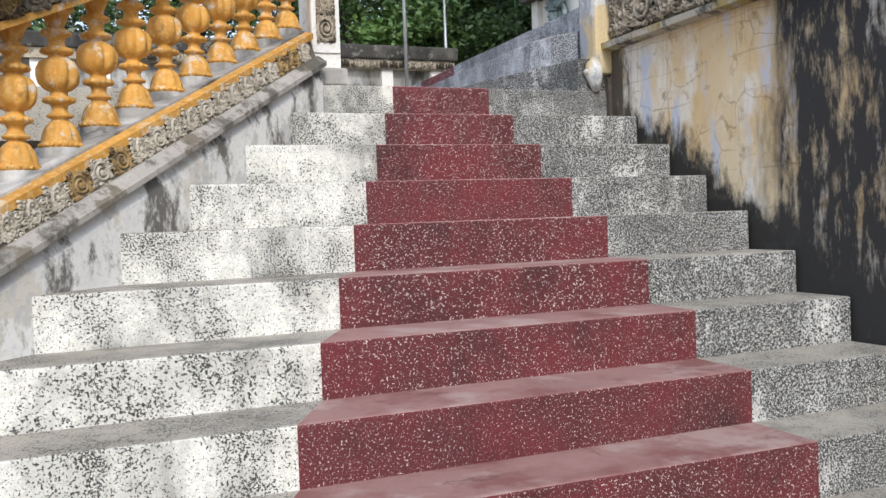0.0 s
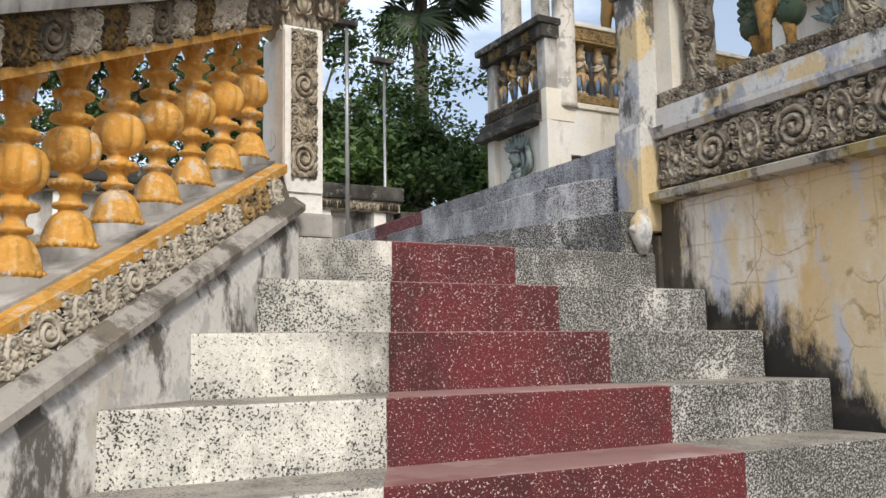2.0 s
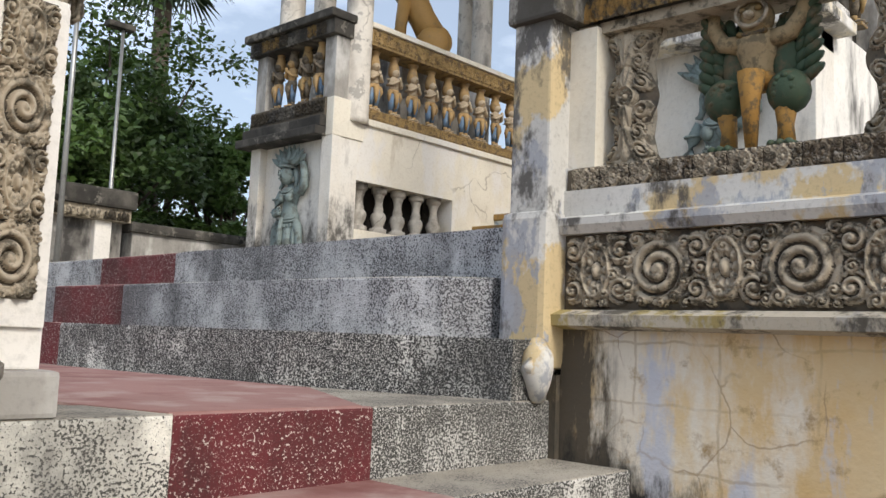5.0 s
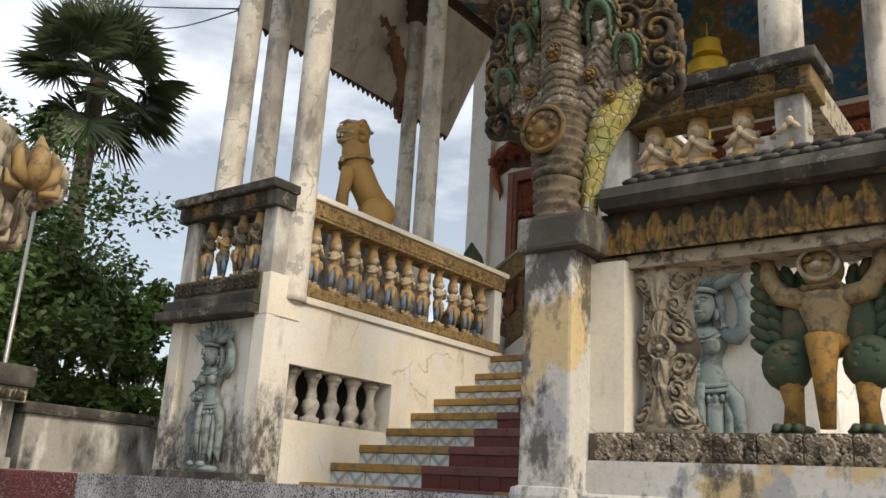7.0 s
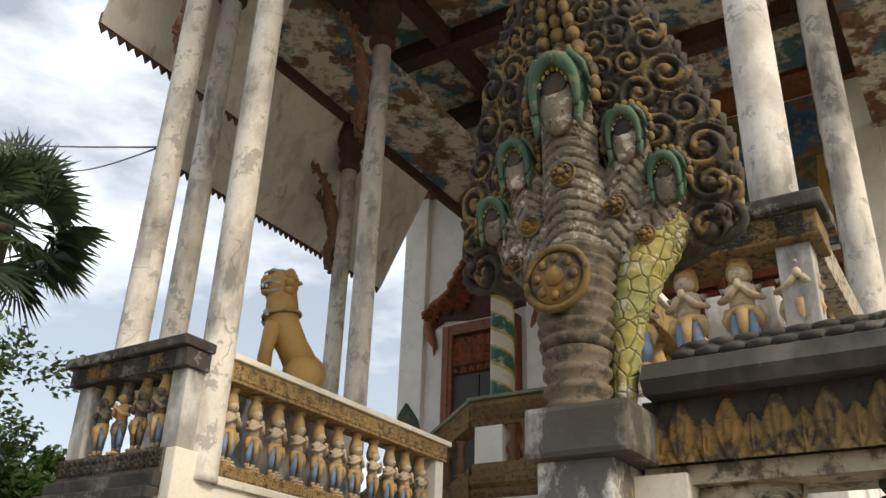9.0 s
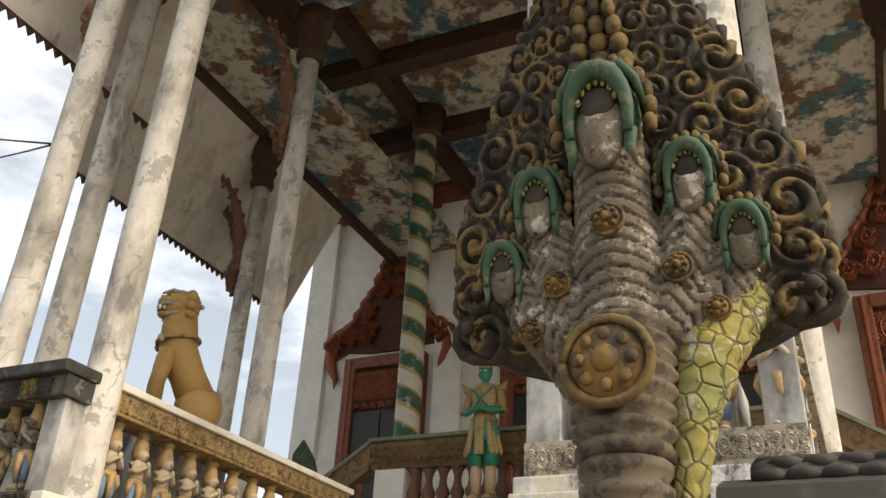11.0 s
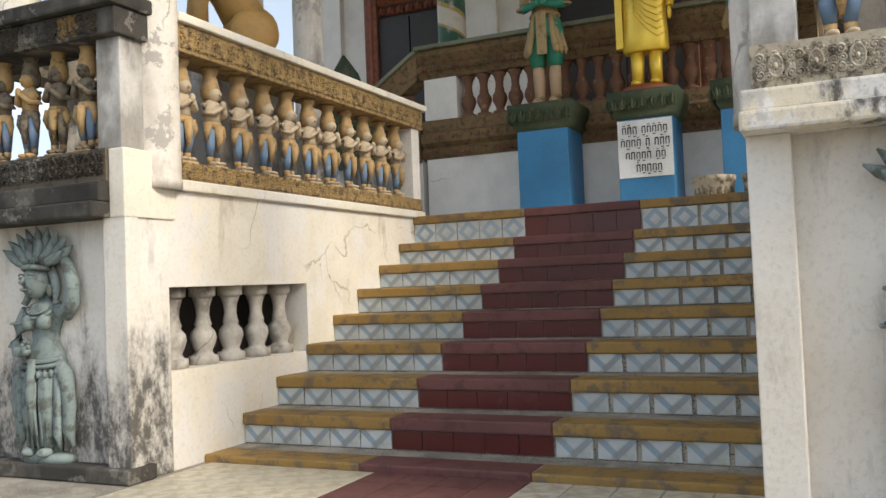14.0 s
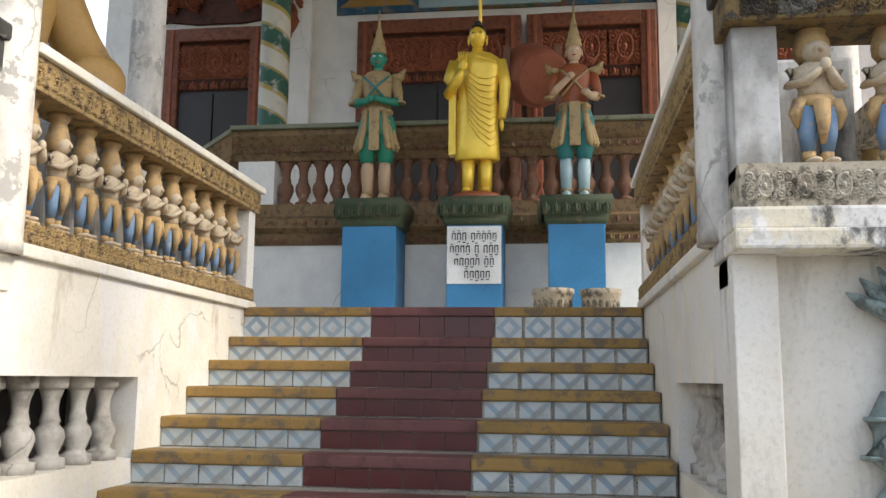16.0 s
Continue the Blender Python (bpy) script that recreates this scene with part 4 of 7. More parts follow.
def spiral_height(Y, Z, cy, cz, r, way, turn=0.0, turns=1.7):
    """Carved spiral leaf with a frilled outer edge, 0 to 1."""
    dy, dz = Y - cy, Z - cz
    rho = np.hypot(dy, dz)
    th = (np.arctan2(dz, dy) * way - turn) / (2 * math.pi)
    p = r * 0.82 / turns
    q = (r - rho) / p - th
    f = np.abs(q - np.round(q)) * 2
    arm = np.sqrt(np.clip(1 - (f / 0.80) ** 2, 0, 1)) * (rho < r * 1.04) * (0.72 + 0.28 * np.clip(1 - rho / r, 0, 1))
    bead = np.sqrt(np.clip(1 - (rho / (0.26 * r)) ** 2, 0, 1))
    frill = np.clip(1 - np.abs(rho / r - 1.16) / 0.20, 0, 1) ** 0.5 * (0.35 + 0.45 * np.abs(np.cos(th * math.pi * 9 + 2.2 * rho / r)))
    frill = frill * (rho > r * 1.0)
    return np.maximum(np.maximum(arm, bead), frill * 0.8)


def oval_height(Y, Z, cy, cz, a, b):
    """A pointed medallion: rim, petals and a boss."""
    rho = np.hypot((Y - cy) / a, (Z - cz) / b)
    th = np.arctan2((Z - cz) / b, (Y - cy) / a)
    rim = np.sqrt(np.clip(1 - (np.abs(rho - 0.88) / 0.13) ** 2, 0, 1)) * 0.9
    petal = np.clip(1 - np.abs(rho - 0.55) / 0.24, 0, 1) ** 0.5 * (0.3 + 0.5 * np.abs(np.cos(th * 5)))
    boss = np.sqrt(np.clip(1 - (rho / 0.32) ** 2, 0, 1))
    return np.maximum(np.maximum(rim, petal), boss)


def relief_mesh(name, w, h, height, depth, mats, cell=0.0035, hollow=0.22):
    """A carved panel that faces -x, centred on its own origin; the hollows take the second material, which paints their
    shade.
    """
    nu, nv = max(8, int(w / cell)), max(8, int(h / cell))
    Y, Z = np.meshgrid(np.linspace(-w / 2, w / 2, nu + 1), np.linspace(-h / 2, h / 2, nv + 1), indexing="ij")
    H = height(Y, Z)
    V = np.stack([-depth * H, Y, Z], axis=-1).reshape(-1, 3)
    idx = np.arange((nu + 1) * (nv + 1)).reshape(nu + 1, nv + 1)
    F = np.stack([idx[:-1, :-1], idx[:-1, 1:], idx[1:, 1:], idx[1:, :-1]], axis=-1).reshape(-1, 4)
    me = bpy.data.meshes.new(name)
    me.from_pydata(V.tolist(), [], F.tolist())
    for m in mats:
        me.materials.append(m)
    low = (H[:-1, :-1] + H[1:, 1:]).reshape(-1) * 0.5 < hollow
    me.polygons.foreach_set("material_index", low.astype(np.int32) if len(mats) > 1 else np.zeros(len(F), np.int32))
    me.polygons.foreach_set("use_smooth", np.ones(len(F), bool))
    me.update()
    return me


# upturned leaves along the band and the rail
def leaf_mesh(w, h, mat, ground=None, depth=0.018):
    """An upright ribbed palmette between two smaller ones."""
    def height(Y, Z):
        H = np.zeros_like(Y)
        for cy, k in ((0.0, 1.0), (-0.5 * w, 0.72), (0.5 * w, 0.72)):
            a, b = (Y - cy) / (w * 0.40 * k), (Z + 0.48 * h) / (h * 0.92 * k)
            r = np.hypot(a * (1.0 + 0.5 * np.clip(b - 0.4, 0, 1)), b)
            fan = np.arctan2(a, b + 0.08)
            H = np.maximum(H, np.sqrt(np.clip(1 - r ** 3, 0, 1)) * (0.50 + 0.38 * np.abs(np.cos(fan * 4.4))) * (0.75 + 0.25 * k))
        return H
    return relief_mesh("carved_leaf", w, h, lambda Y, Z: 0.18 + height(Y, Z) * 0.82, depth, [mat, ground or M_GROOVE], 0.0045, 0.30)


def leaf_row(s0, s1, step, off, z, h, mats, parent, ground=None, lean=0.33):
    meshes = [scroll_unit(step, h, i % 2, m, 50 + i, ground) for i, m in enumerate(mats)]
    rnd = random.Random(5)
    for i in range(int((s1 - s0) / step)):
        o = new("carved_leaf", rnd.choice(meshes))
        o.parent = parent
        o.matrix_parent_inverse = parent.matrix_basis.inverted()
        o.matrix_basis = Matrix.Translation(along(s0 + (i + 0.5) * step, off, z)) @ Matrix(((N.x, -D.x, N.x * lean), (N.y, -D.y, N.y * lean), (0, -SL, 1))).to_4x4()


def scroll_unit(w, h, kind, mat, seed, ground=None):
    """One cast unit of a foliage frieze, facing -x."""
    def height(Y, Z):
        rnd = random.Random(seed)
        H = np.zeros_like(Y)
        spots = []

        def spiral(cy, cz, r, way, turn=0.0, turns=1.7):
            nonlocal H
            H = np.maximum(H, spiral_height(Y, Z, cy, cz, r, way, turn, turns))
            spots.append((cy, cz, r * 1.25))
        if kind == 0:
            spiral(0, 0, min(h * 0.36, w * 0.40), 1, 0.6, 1.9)
        else:
            H = np.maximum(H, oval_height(Y, Z, 0, 0, min(h * 0.24, w * 0.28), h * 0.40))
            spots.append((0, 0, min(h * 0.24, w * 0.28)))
            for s in (1, -1):
                spiral(s * w * 0.40, h * 0.27, h * 0.155, s, 0.5, 1.4)
                spiral(s * w * 0.40, -h * 0.27, h * 0.155, -s, 0.5, 1.4)
        for k in range(260):
            r = rnd.uniform(0.055, 0.115) * h
            y, z = rnd.uniform(-0.47, 0.47) * w, rnd.uniform(-0.44, 0.44) * h
            if all(math.hypot(y - a, z - b) > (r + c) * 0.80 for a, b, c in spots):
                spiral(y, z, r, rnd.choice((1, -1)), rnd.uniform(0, 6), 1.2)
        return H * (0.9 + 0.1 * np.sin(Y * 90) * np.sin(Z * 110))
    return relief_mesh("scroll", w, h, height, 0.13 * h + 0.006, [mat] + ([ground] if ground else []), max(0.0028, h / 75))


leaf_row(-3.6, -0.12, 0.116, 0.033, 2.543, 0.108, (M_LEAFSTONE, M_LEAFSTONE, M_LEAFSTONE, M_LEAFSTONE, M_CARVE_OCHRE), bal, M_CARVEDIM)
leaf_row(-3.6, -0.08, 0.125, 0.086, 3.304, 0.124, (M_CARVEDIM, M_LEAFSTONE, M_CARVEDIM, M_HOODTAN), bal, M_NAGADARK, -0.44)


def scrolls(y0, y1, z0, z1, plane, parent, mat, width):
    h = z1 - z0
    n = max(1, round((y1 - y0) / width))
    w = (y1 - y0) / n
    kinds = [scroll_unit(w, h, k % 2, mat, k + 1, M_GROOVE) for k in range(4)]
    for i in range(n):
        o = new("scroll", kinds[i % 4])
        o.parent = parent
        o.matrix_parent_inverse = parent.matrix_basis.inverted()
        o.matrix_basis = pose(plane, y0 + (i + 0.5) * w, (z0 + z1) / 2) @ Matrix.Diagonal((1, -1 if i % 4 == 2 else 1, 1, 1))


def carved_mesh(step, h, mat):
    """A short length of worn leaf frieze."""
    return scroll_unit(step, h, 1, mat, int(step * 1000) + len(mat.name), M_GROOVE)


def lotus_mesh(step, h, mat):
    """A deep-cut lotus petal with its neighbours behind it."""
    return leaf_mesh(step, h, mat, M_NAGADARK, 0.045)


def bud_mesh(step, h, mat):
    """An upright lotus bud: a tall middle petal between two leaning ones over a bead foot."""
    bm = bmesh.new()
    w = step * 0.5
    d = 0.012 + 0.10 * h
    tube(bm, [(-d * 0.3, 0, -0.42 * h), (-d, 0, -0.15 * h), (-d * 0.9, 0, 0.12 * h), (-d * 0.5, 0, 0.46 * h)], [w * 0.22, w * 0.40, w * 0.36, w * 0.06], 8)
    for s in (1, -1):
        tube(bm, [(-d * 0.3, s * w * 0.12, -0.40 * h), (-d * 0.7, s * w * 0.58, -0.18 * h), (-d * 0.6, s * w * 0.70, 0.05 * h), (-d * 0.3, s * w * 0.52, 0.30 * h)], [w * 0.16, w * 0.26, w * 0.22, w * 0.05], 7)
        tube(bm, [(-d * 0.2, s * w * 0.3, -0.44 * h), (-d * 0.5, s * w * 0.85, -0.40 * h), (-d * 0.4, s * w * 0.92, -0.22 * h)], [w * 0.14, w * 0.16, w * 0.06], 6)
    ball(bm, (-d * 1.15, 0, -0.12 * h), (d * 0.5, w * 0.2, 0.16 * h), 7, 5)
    return mesh_of("bud", bm, mat)


def buds(u0, u1, z, h, plane, parent, mats, step, way=0, shape=bud_mesh):
    """A row of buds; way 0 faces -x, 90 faces -y, -90 faces +y."""
    meshes = [shape(step, h, m) for m in mats]
    n = max(1, int((u1 - u0) / step))
    for i in range(n):
        u = u0 + (i + 0.5) * (u1 - u0) / n
        o = new("bud", meshes[(i * 7 // 3) % len(meshes)])
        o.parent = parent
        o.matrix_parent_inverse = parent.matrix_basis.inverted()
        o.matrix_basis = pose(plane, u, z) if way == 0 else pose(u, plane, z, 0, 0, way)


for k in range(4):
    for m in (pose(1.311, 5.027, 2.64 + 0.16 * k, 0, 0, 90), pose(1.402, 5.185, 2.64 + 0.16 * k, 0, 0, 180)):
        o = new("scroll", bpy.data.meshes["newel_scroll_%d" % (k % 2)] if k > 1 or m.translation.x > 1.35 else scroll_unit(0.145, 0.165, k % 2, M_CARVE, 30 + k, M_GROOVE))
        o.data.name = "newel_scroll_%d" % (k % 2)
        o.parent = newel
        o.matrix_parent_inverse = newel.matrix_basis.inverted()
        o.matrix_basis = m @ Matrix.Diagonal((1, 0.78, 1, 1))
for z, r, n in ((3.245, 0.115, 3), (3.32, 0.15, 4), (3.40, 0.185, 4)):
    buds(1.31 - r, 1.31 + r, z, 0.10, 5.19 - r, newel, (M_CARVE, M_CARVE_OCHRE), 2 * r / n, 90)
    me = bud_mesh(2 * r / n, 0.10, M_CARVE)
    for k in range(n):
        o = new("bud", me)
        o.parent = newel
        o.matrix_parent_inverse = newel.matrix_basis.inverted()
        o.matrix_basis = pose(1.31 + r, 5.19 - r + (k + 0.5) * 2 * r / n, z, 0, 0, 180)

# ---- carved east parapet ----
scrolls(0.2, 4.94, 2.645, 2.90, 3.221, wall, M_CARVE, 0.232)
buds(2.2, 4.95, 3.11, 0.085, 3.234, wall, (M_CARVE, M_CARVE, M_NAGA), 0.115, 0, carved_mesh)

par = tagged(new("parapet_east"), "openwork stone parapet with winged figures and a mossy coping", "parapet", "", "structure")
part("beam", block(3.27, 3.46, -4, 4.96, 3.66, 3.70), M_CARVE, par)
# black bed darkens the gaps between the lotus petals
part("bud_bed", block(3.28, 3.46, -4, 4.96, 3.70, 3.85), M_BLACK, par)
buds(2.0, 4.92, 3.772, 0.145, 3.277, par, (M_HOODTAN, M_OCHREBOSS), 0.100, 0, lotus_mesh)
part("coping", extrude_profile([(-0.2, 0), (0.06, 0), (0.08, 0.03), (0.06, 0.07), (-0.02, 0.10), (-0.2, 0.10)], (3.27, 4.93, 3.845), (3.27, -4, 3.845)), M_BLACK, par)
part("return_jamb", block(3.24, 3.46, 4.86, 4.975, 3.15, 3.68), M_CREAM, par)


def garuda_mesh():
    g = Sculpt()
    for s in (1, -1):
        # layered wing feathers
        g.use(M_WING)
        for col in range(4):
            for k in range(7):
                a = math.radians(66 - 9 * col + 2 * k)
                p0 = Vector((0.045 - 0.012 * col, s * (0.060 + 0.030 * col), 0.19 + 0.037 * k + 0.014 * col))
                e = Vector((0, s * math.cos(a), math.sin(a)))
                g.tube([p0, p0 + e * 0.035 + Vector((-0.014, 0, 0)), p0 + e * 0.064 + Vector((-0.010, 0, 0)), p0 + e * 0.078], [0.013, 0.020, 0.017, 0.006], 7)
        g.ball((0.02, s * 0.085, 0.32), (0.035, 0.05, 0.10), 10, 8)
        # feathered thigh and shin
        g.ball((-0.015, s * 0.108, 0.20), (0.062, 0.072, 0.075), 12, 8)
        for k in range(14):
            a = k * 0.9
            g.ball((-0.062, s * 0.105 + 0.042 * math.cos(a) * (k / 14), 0.215 + 0.042 * math.sin(a) * (k / 14)), (0.012, 0.014, 0.012), 6, 4)
        g.use(M_LOIN)
        g.tube([(-0.02, s * 0.10, 0.15), (-0.01, s * 0.095, 0.09), (-0.01, s * 0.098, 0.03)], [0.036, 0.026, 0.030], 8)
        g.use(M_WING)
        g.ball((-0.02, s * 0.10, 0.018), (0.06, 0.062, 0.02))
        for k in (-1, 0, 1):
            g.ball((-0.065, s * 0.10 + k * 0.028, 0.02), (0.03, 0.014, 0.016))
        # raised arm
        g.use(M_GARUDA)
        g.tube([(-0.01, s * 0.055, 0.385), (-0.015, s * 0.115, 0.40), (-0.01, s * 0.150, 0.455), (0, s * 0.160, 0.535)], [0.034, 0.030, 0.026, 0.024], 9)
        g.use(M_HOODTAN).ball((0, s * 0.160, 0.535), (0.03, 0.034, 0.028))
    g.use(M_LOIN)
    g.tube([(-0.055, 0, 0.27), (-0.065, 0, 0.17), (-0.055, 0, 0.02)], [0.048, 0.032, 0.020], 9)
    g.lathe([(0.035, 0.22), (0.062, 0.25), (0.058, 0.275)], 14, sx=0.8)
    g.use(M_GARUDA).lathe([(0.055, 0.27), (0.052, 0.30), (0.075, 0.36), (0.082, 0.395), (0.06, 0.42), (0.04, 0.435)], 16, sx=0.75)
    g.ball((-0.012, 0, 0.468), (0.056, 0.058, 0.062), 14, 10)
    g.use(M_CARVE)
    g.tube([(-0.06, 0.052 * math.cos(a), 0.475 + 0.045 * math.sin(a)) for a in [0.4 * k for k in range(17)]], 0.008, 5)
    g.ball((-0.078, 0, 0.462), (0.026, 0.018, 0.014))
    g.use(M_HOODTAN)
    for s in (1, -1):
        g.ball((-0.068, s * 0.026, 0.485), (0.010, 0.014, 0.010))
    g.tube([(-0.05, 0.05 * math.sin(a), 0.415 - 0.012 * math.cos(a)) for a in [-1.4 + 0.35 * k for k in range(9)]], 0.010, 5)
    return g.mesh("winged_figure")


GARUDA = garuda_mesh()


def garuda(y, z):
    ob = new("winged_figure", GARUDA)
    ob.matrix_basis = pose(3.37, y, z)
    return tagged(ob, "weathered winged guardian figure with green wings in the parapet", "statue", "parapet figures")


def leaf_post_meshes():
    """A waisted core and the acanthus carving on its face."""
    core = lathe([(0.115, 0), (0.12, 0.03), (0.095, 0.045), (0.075, 0.12), (0.085, 0.20), (0.08, 0.26), (0.085, 0.32), (0.075, 0.40), (0.095, 0.475), (0.12, 0.49), (0.12, 0.52)], 16, sx=0.6)

    def height(Y, Z):
        H = np.maximum(oval_height(Y, Z, 0, 0, 0.040, 0.042), 0)
        for s in (1, -1):
            for u in (1, -1):
                H = np.maximum(H, spiral_height(Y, Z, s * 0.066, u * 0.055, 0.030, s * u, 0.5, 1.3))
                H = np.maximum(H, spiral_height(Y, Z, s * 0.070, u * 0.130, 0.028, -s * u, 0.5, 1.3))
                H = np.maximum(H, spiral_height(Y, Z, s * 0.066, u * 0.200, 0.034, s * u, 0.5, 1.4))
        for u in (1, -1):
            for cz, k in ((0.05, 0.8), (0.13, 1.0)):
                a, b = Y / (0.055 * k), (Z * u - cz + 0.01) / (0.125 * k)
                fan = np.arctan2(a, b + 0.15)
                H = np.maximum(H, np.sqrt(np.clip(1 - np.hypot(a, b) ** 3, 0, 1)) * (b > -0.05) * (0.55 + 0.42 * np.abs(np.cos(fan * 3.6))))
        return H
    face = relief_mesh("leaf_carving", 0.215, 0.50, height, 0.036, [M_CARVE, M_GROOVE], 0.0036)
    for v in face.vertices:
        k = 0.80 + 0.20 * math.cos(v.co.z * 25.0) + 0.10 * (abs(v.co.z) > 0.2)
        v.co.x += 1.6 * (v.co.y / 0.1) ** 2 * 0.02
        v.co.y *= k
    return mesh_of("core", core, M_CARVE), face


LEAF_CORE, LEAF_FACE = leaf_post_meshes()


def leaf_post(y):
    t = thing("leaf_post", pose(3.37, y, 3.15), "carved foliage post of pale stone in the parapet", "post", "parapet posts")
    c = new("core", LEAF_CORE)
    c.parent = t
    f = new("leaf_carving", LEAF_FACE)
    f.parent = t
    f.matrix_basis = pose(-0.058, 0, 0.26)


for y in (4.77, 3.86, 2.95, 2.04):
    leaf_post(y)
for y in (4.31, 3.40, 2.49):
    garuda(y, 3.15)


# ---- the many-headed serpent ----
HOOD = ((0.30, 0.07), (0.36, 0.13), (0.395, 0.27), (0.42, 0.335), (0.47, 0.365), (0.56, 0.378), (0.68, 0.372), (0.76, 0.345), (0.79, 0.318), (0.88, 0.300), (0.98, 0.262), (1.08, 0.212), (1.18, 0.150), (1.27, 0.085), (1.36, 0.012))


def hood_half(z):
    for (za, a), (zb, b) in zip(HOOD, HOOD[1:]):
        if za <= z <= zb:
            return a + (b - a) * (z - za) / (zb - za)
    return 0.012


def hood_x(z, u):
    v = (max(z, 0.18) - 0.18) / 1.18
    return 0.07 - 0.25 * v * v + 0.05 * u * u


def hood_carving():
    """Curled flame leaves over the hood, ranked from the heads out to the rim."""
    rnd = random.Random(19)
    spots = []
    for rank, r in ((0.86, 0.050), (0.60, 0.044), (0.36, 0.038), (0.14, 0.034)):
        z = 0.45
        while z < 1.30:
            q = r * rnd.uniform(0.85, 1.15) * (1.12 - 0.30 * max(0.0, z - 0.7))
            y = rank * hood_half(z)
            if y > q * 0.5:
                for s in (1, -1):
                    spots.append((s * y, z + rnd.uniform(-0.008, 0.008), q, s * rnd.choice((1, 1, -1)), rnd.uniform(0, 6)))
            z += q * 1.85
    for k in range(1500):
        z = rnd.uniform(0.40, 1.32)
        y, q = rnd.uniform(-0.96, 0.96) * hood_half(z), rnd.uniform(0.010, 0.022)
        if all(math.hypot(y - a, z - b) > (q + c) * 0.92 for a, b, c, _, _ in spots):
            spots.append((y, z, q, rnd.choice((1, -1)), rnd.uniform(0, 6)))
    return spots


def serpent():
    rnd = random.Random(11)
    g = Sculpt()
    bm = g.bm
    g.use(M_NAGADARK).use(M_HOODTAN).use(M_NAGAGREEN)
    # hood: carved front, smooth back
    nu, nv = 150, 230
    zz = np.linspace(0.30, 1.36, nv + 1)
    half = np.array([hood_half(z) for z in zz]) * (1 + 0.018 * np.sin(zz * 74))
    U = np.linspace(-1, 1, nu + 1)[:, None] * np.ones((1, nv + 1))
    Z = np.ones((nu + 1, 1)) * zz[None, :]
    Y = U * half[None, :]
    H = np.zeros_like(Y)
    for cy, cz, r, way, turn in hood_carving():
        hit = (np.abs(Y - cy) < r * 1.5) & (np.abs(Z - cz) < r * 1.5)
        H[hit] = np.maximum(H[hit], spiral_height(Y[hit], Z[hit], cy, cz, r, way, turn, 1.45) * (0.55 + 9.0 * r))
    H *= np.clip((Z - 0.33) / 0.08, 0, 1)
    V_ = np.clip((np.maximum(Z, 0.18) - 0.18) / 1.18, 0, 1)
    X = 0.07 - 0.25 * V_ ** 2 + 0.05 * U ** 2
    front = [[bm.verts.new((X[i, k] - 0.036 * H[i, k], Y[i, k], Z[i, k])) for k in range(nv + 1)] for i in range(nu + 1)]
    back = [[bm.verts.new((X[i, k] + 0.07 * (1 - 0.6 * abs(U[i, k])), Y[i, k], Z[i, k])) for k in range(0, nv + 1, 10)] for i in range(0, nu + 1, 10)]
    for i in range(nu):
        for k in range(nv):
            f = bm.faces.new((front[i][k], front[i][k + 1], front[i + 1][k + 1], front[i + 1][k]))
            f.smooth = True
            # ochre paint on raised curls; hollow shade put into the dark colour
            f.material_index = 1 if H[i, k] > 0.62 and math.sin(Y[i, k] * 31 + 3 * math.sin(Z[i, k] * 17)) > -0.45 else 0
    for i in range(len(back) - 1):
        for k in range(len(back[0]) - 1):
            bm.faces.new((back[i][k], back[i + 1][k], back[i + 1][k + 1], back[i][k + 1])).smooth = True
    for col, fr in ((back[0], front[0]), (back[-1], front[-1])):
        for k in range(len(col) - 1):
            bm.faces.new([col[k], col[k + 1]] + [fr[m] for m in range(k * 10 + 10, k * 10 - 1, -1)])
    for row in (0, -1):
        for i in range(len(back) - 1):
            bm.faces.new([back[i][row], back[i + 1][row]] + [front[m][row] for m in range(i * 10 + 10, i * 10 - 1, -1)])

    # scrolls that stand out at the lower corners and along the rim
    def curl(y, z, r, s, mat, lift=0.012):
        x = hood_x(z, y / max(0.05, hood_half(z)))
        g.use(mat)
        pts = []
        for q in range(16):
            aa = q * 0.58 - 1.5
            rr = r * (1 - q / 19)
            pts.append((x + 0.01 - lift * q / 16, y + s * math.cos(aa) * rr, z + math.sin(aa) * rr))
        g.tube([(x + 0.02, y - s * r * 1.6, z - r * 0.55), (x + 0.015, y - s * r * 0.8, z - r * 1.1)] + pts, [r * 0.20, r * 0.28] + [r * 0.30 * (1 - q / 24) for q in range(16)], 8)
        g.ball((x - lift, y, z), (r * 0.3,) * 3, 8, 6)
    for s in (1, -1):
        curl(s * 0.338, 0.475, 0.050, s, M_NAGADARK, 0.04)
        curl(s * 0.352, 0.545, 0.036, s, M_HOODTAN, 0.04)
        # flame tips round the rim
        for k in range(26):
            z = 0.50 + 0.031 * k
            h0 = hood_half(z)
            x = hood_x(z, 1.0)
            L = 0.030 + 0.012 * (k % 3) + (0.03 if k in (9, 10) else 0)
            g.use(M_NAGADARK if k % 4 else M_HOODTAN)
            g.tube([(x + 0.02, s * (h0 - 0.03), z - 0.02), (x + 0.008, s * (h0 - 0.004), z + 0.008), (x + 0.012, s * (h0 + 0.10 * L), z + L * 0.6), (x + 0.016, s * (h0 - 0.25 * L), z + L)], [0.020, 0.022, 0.013, 0.003], 7)

    def neck(pts, radii, mat, bands, groove=0.93):
        g.use(mat)
        P = [Vector(p) for p in pts]
        fine, rad = [], []
        for i in range(bands * 3 + 1):
            f = i / (bands * 3) * (len(P) - 1)
            j = min(int(f), len(P) - 2)
            q = f - j
            fine.append(P[j].lerp(P[j + 1], q))
            r = radii[j] * (1 - q) + radii[j + 1] * q
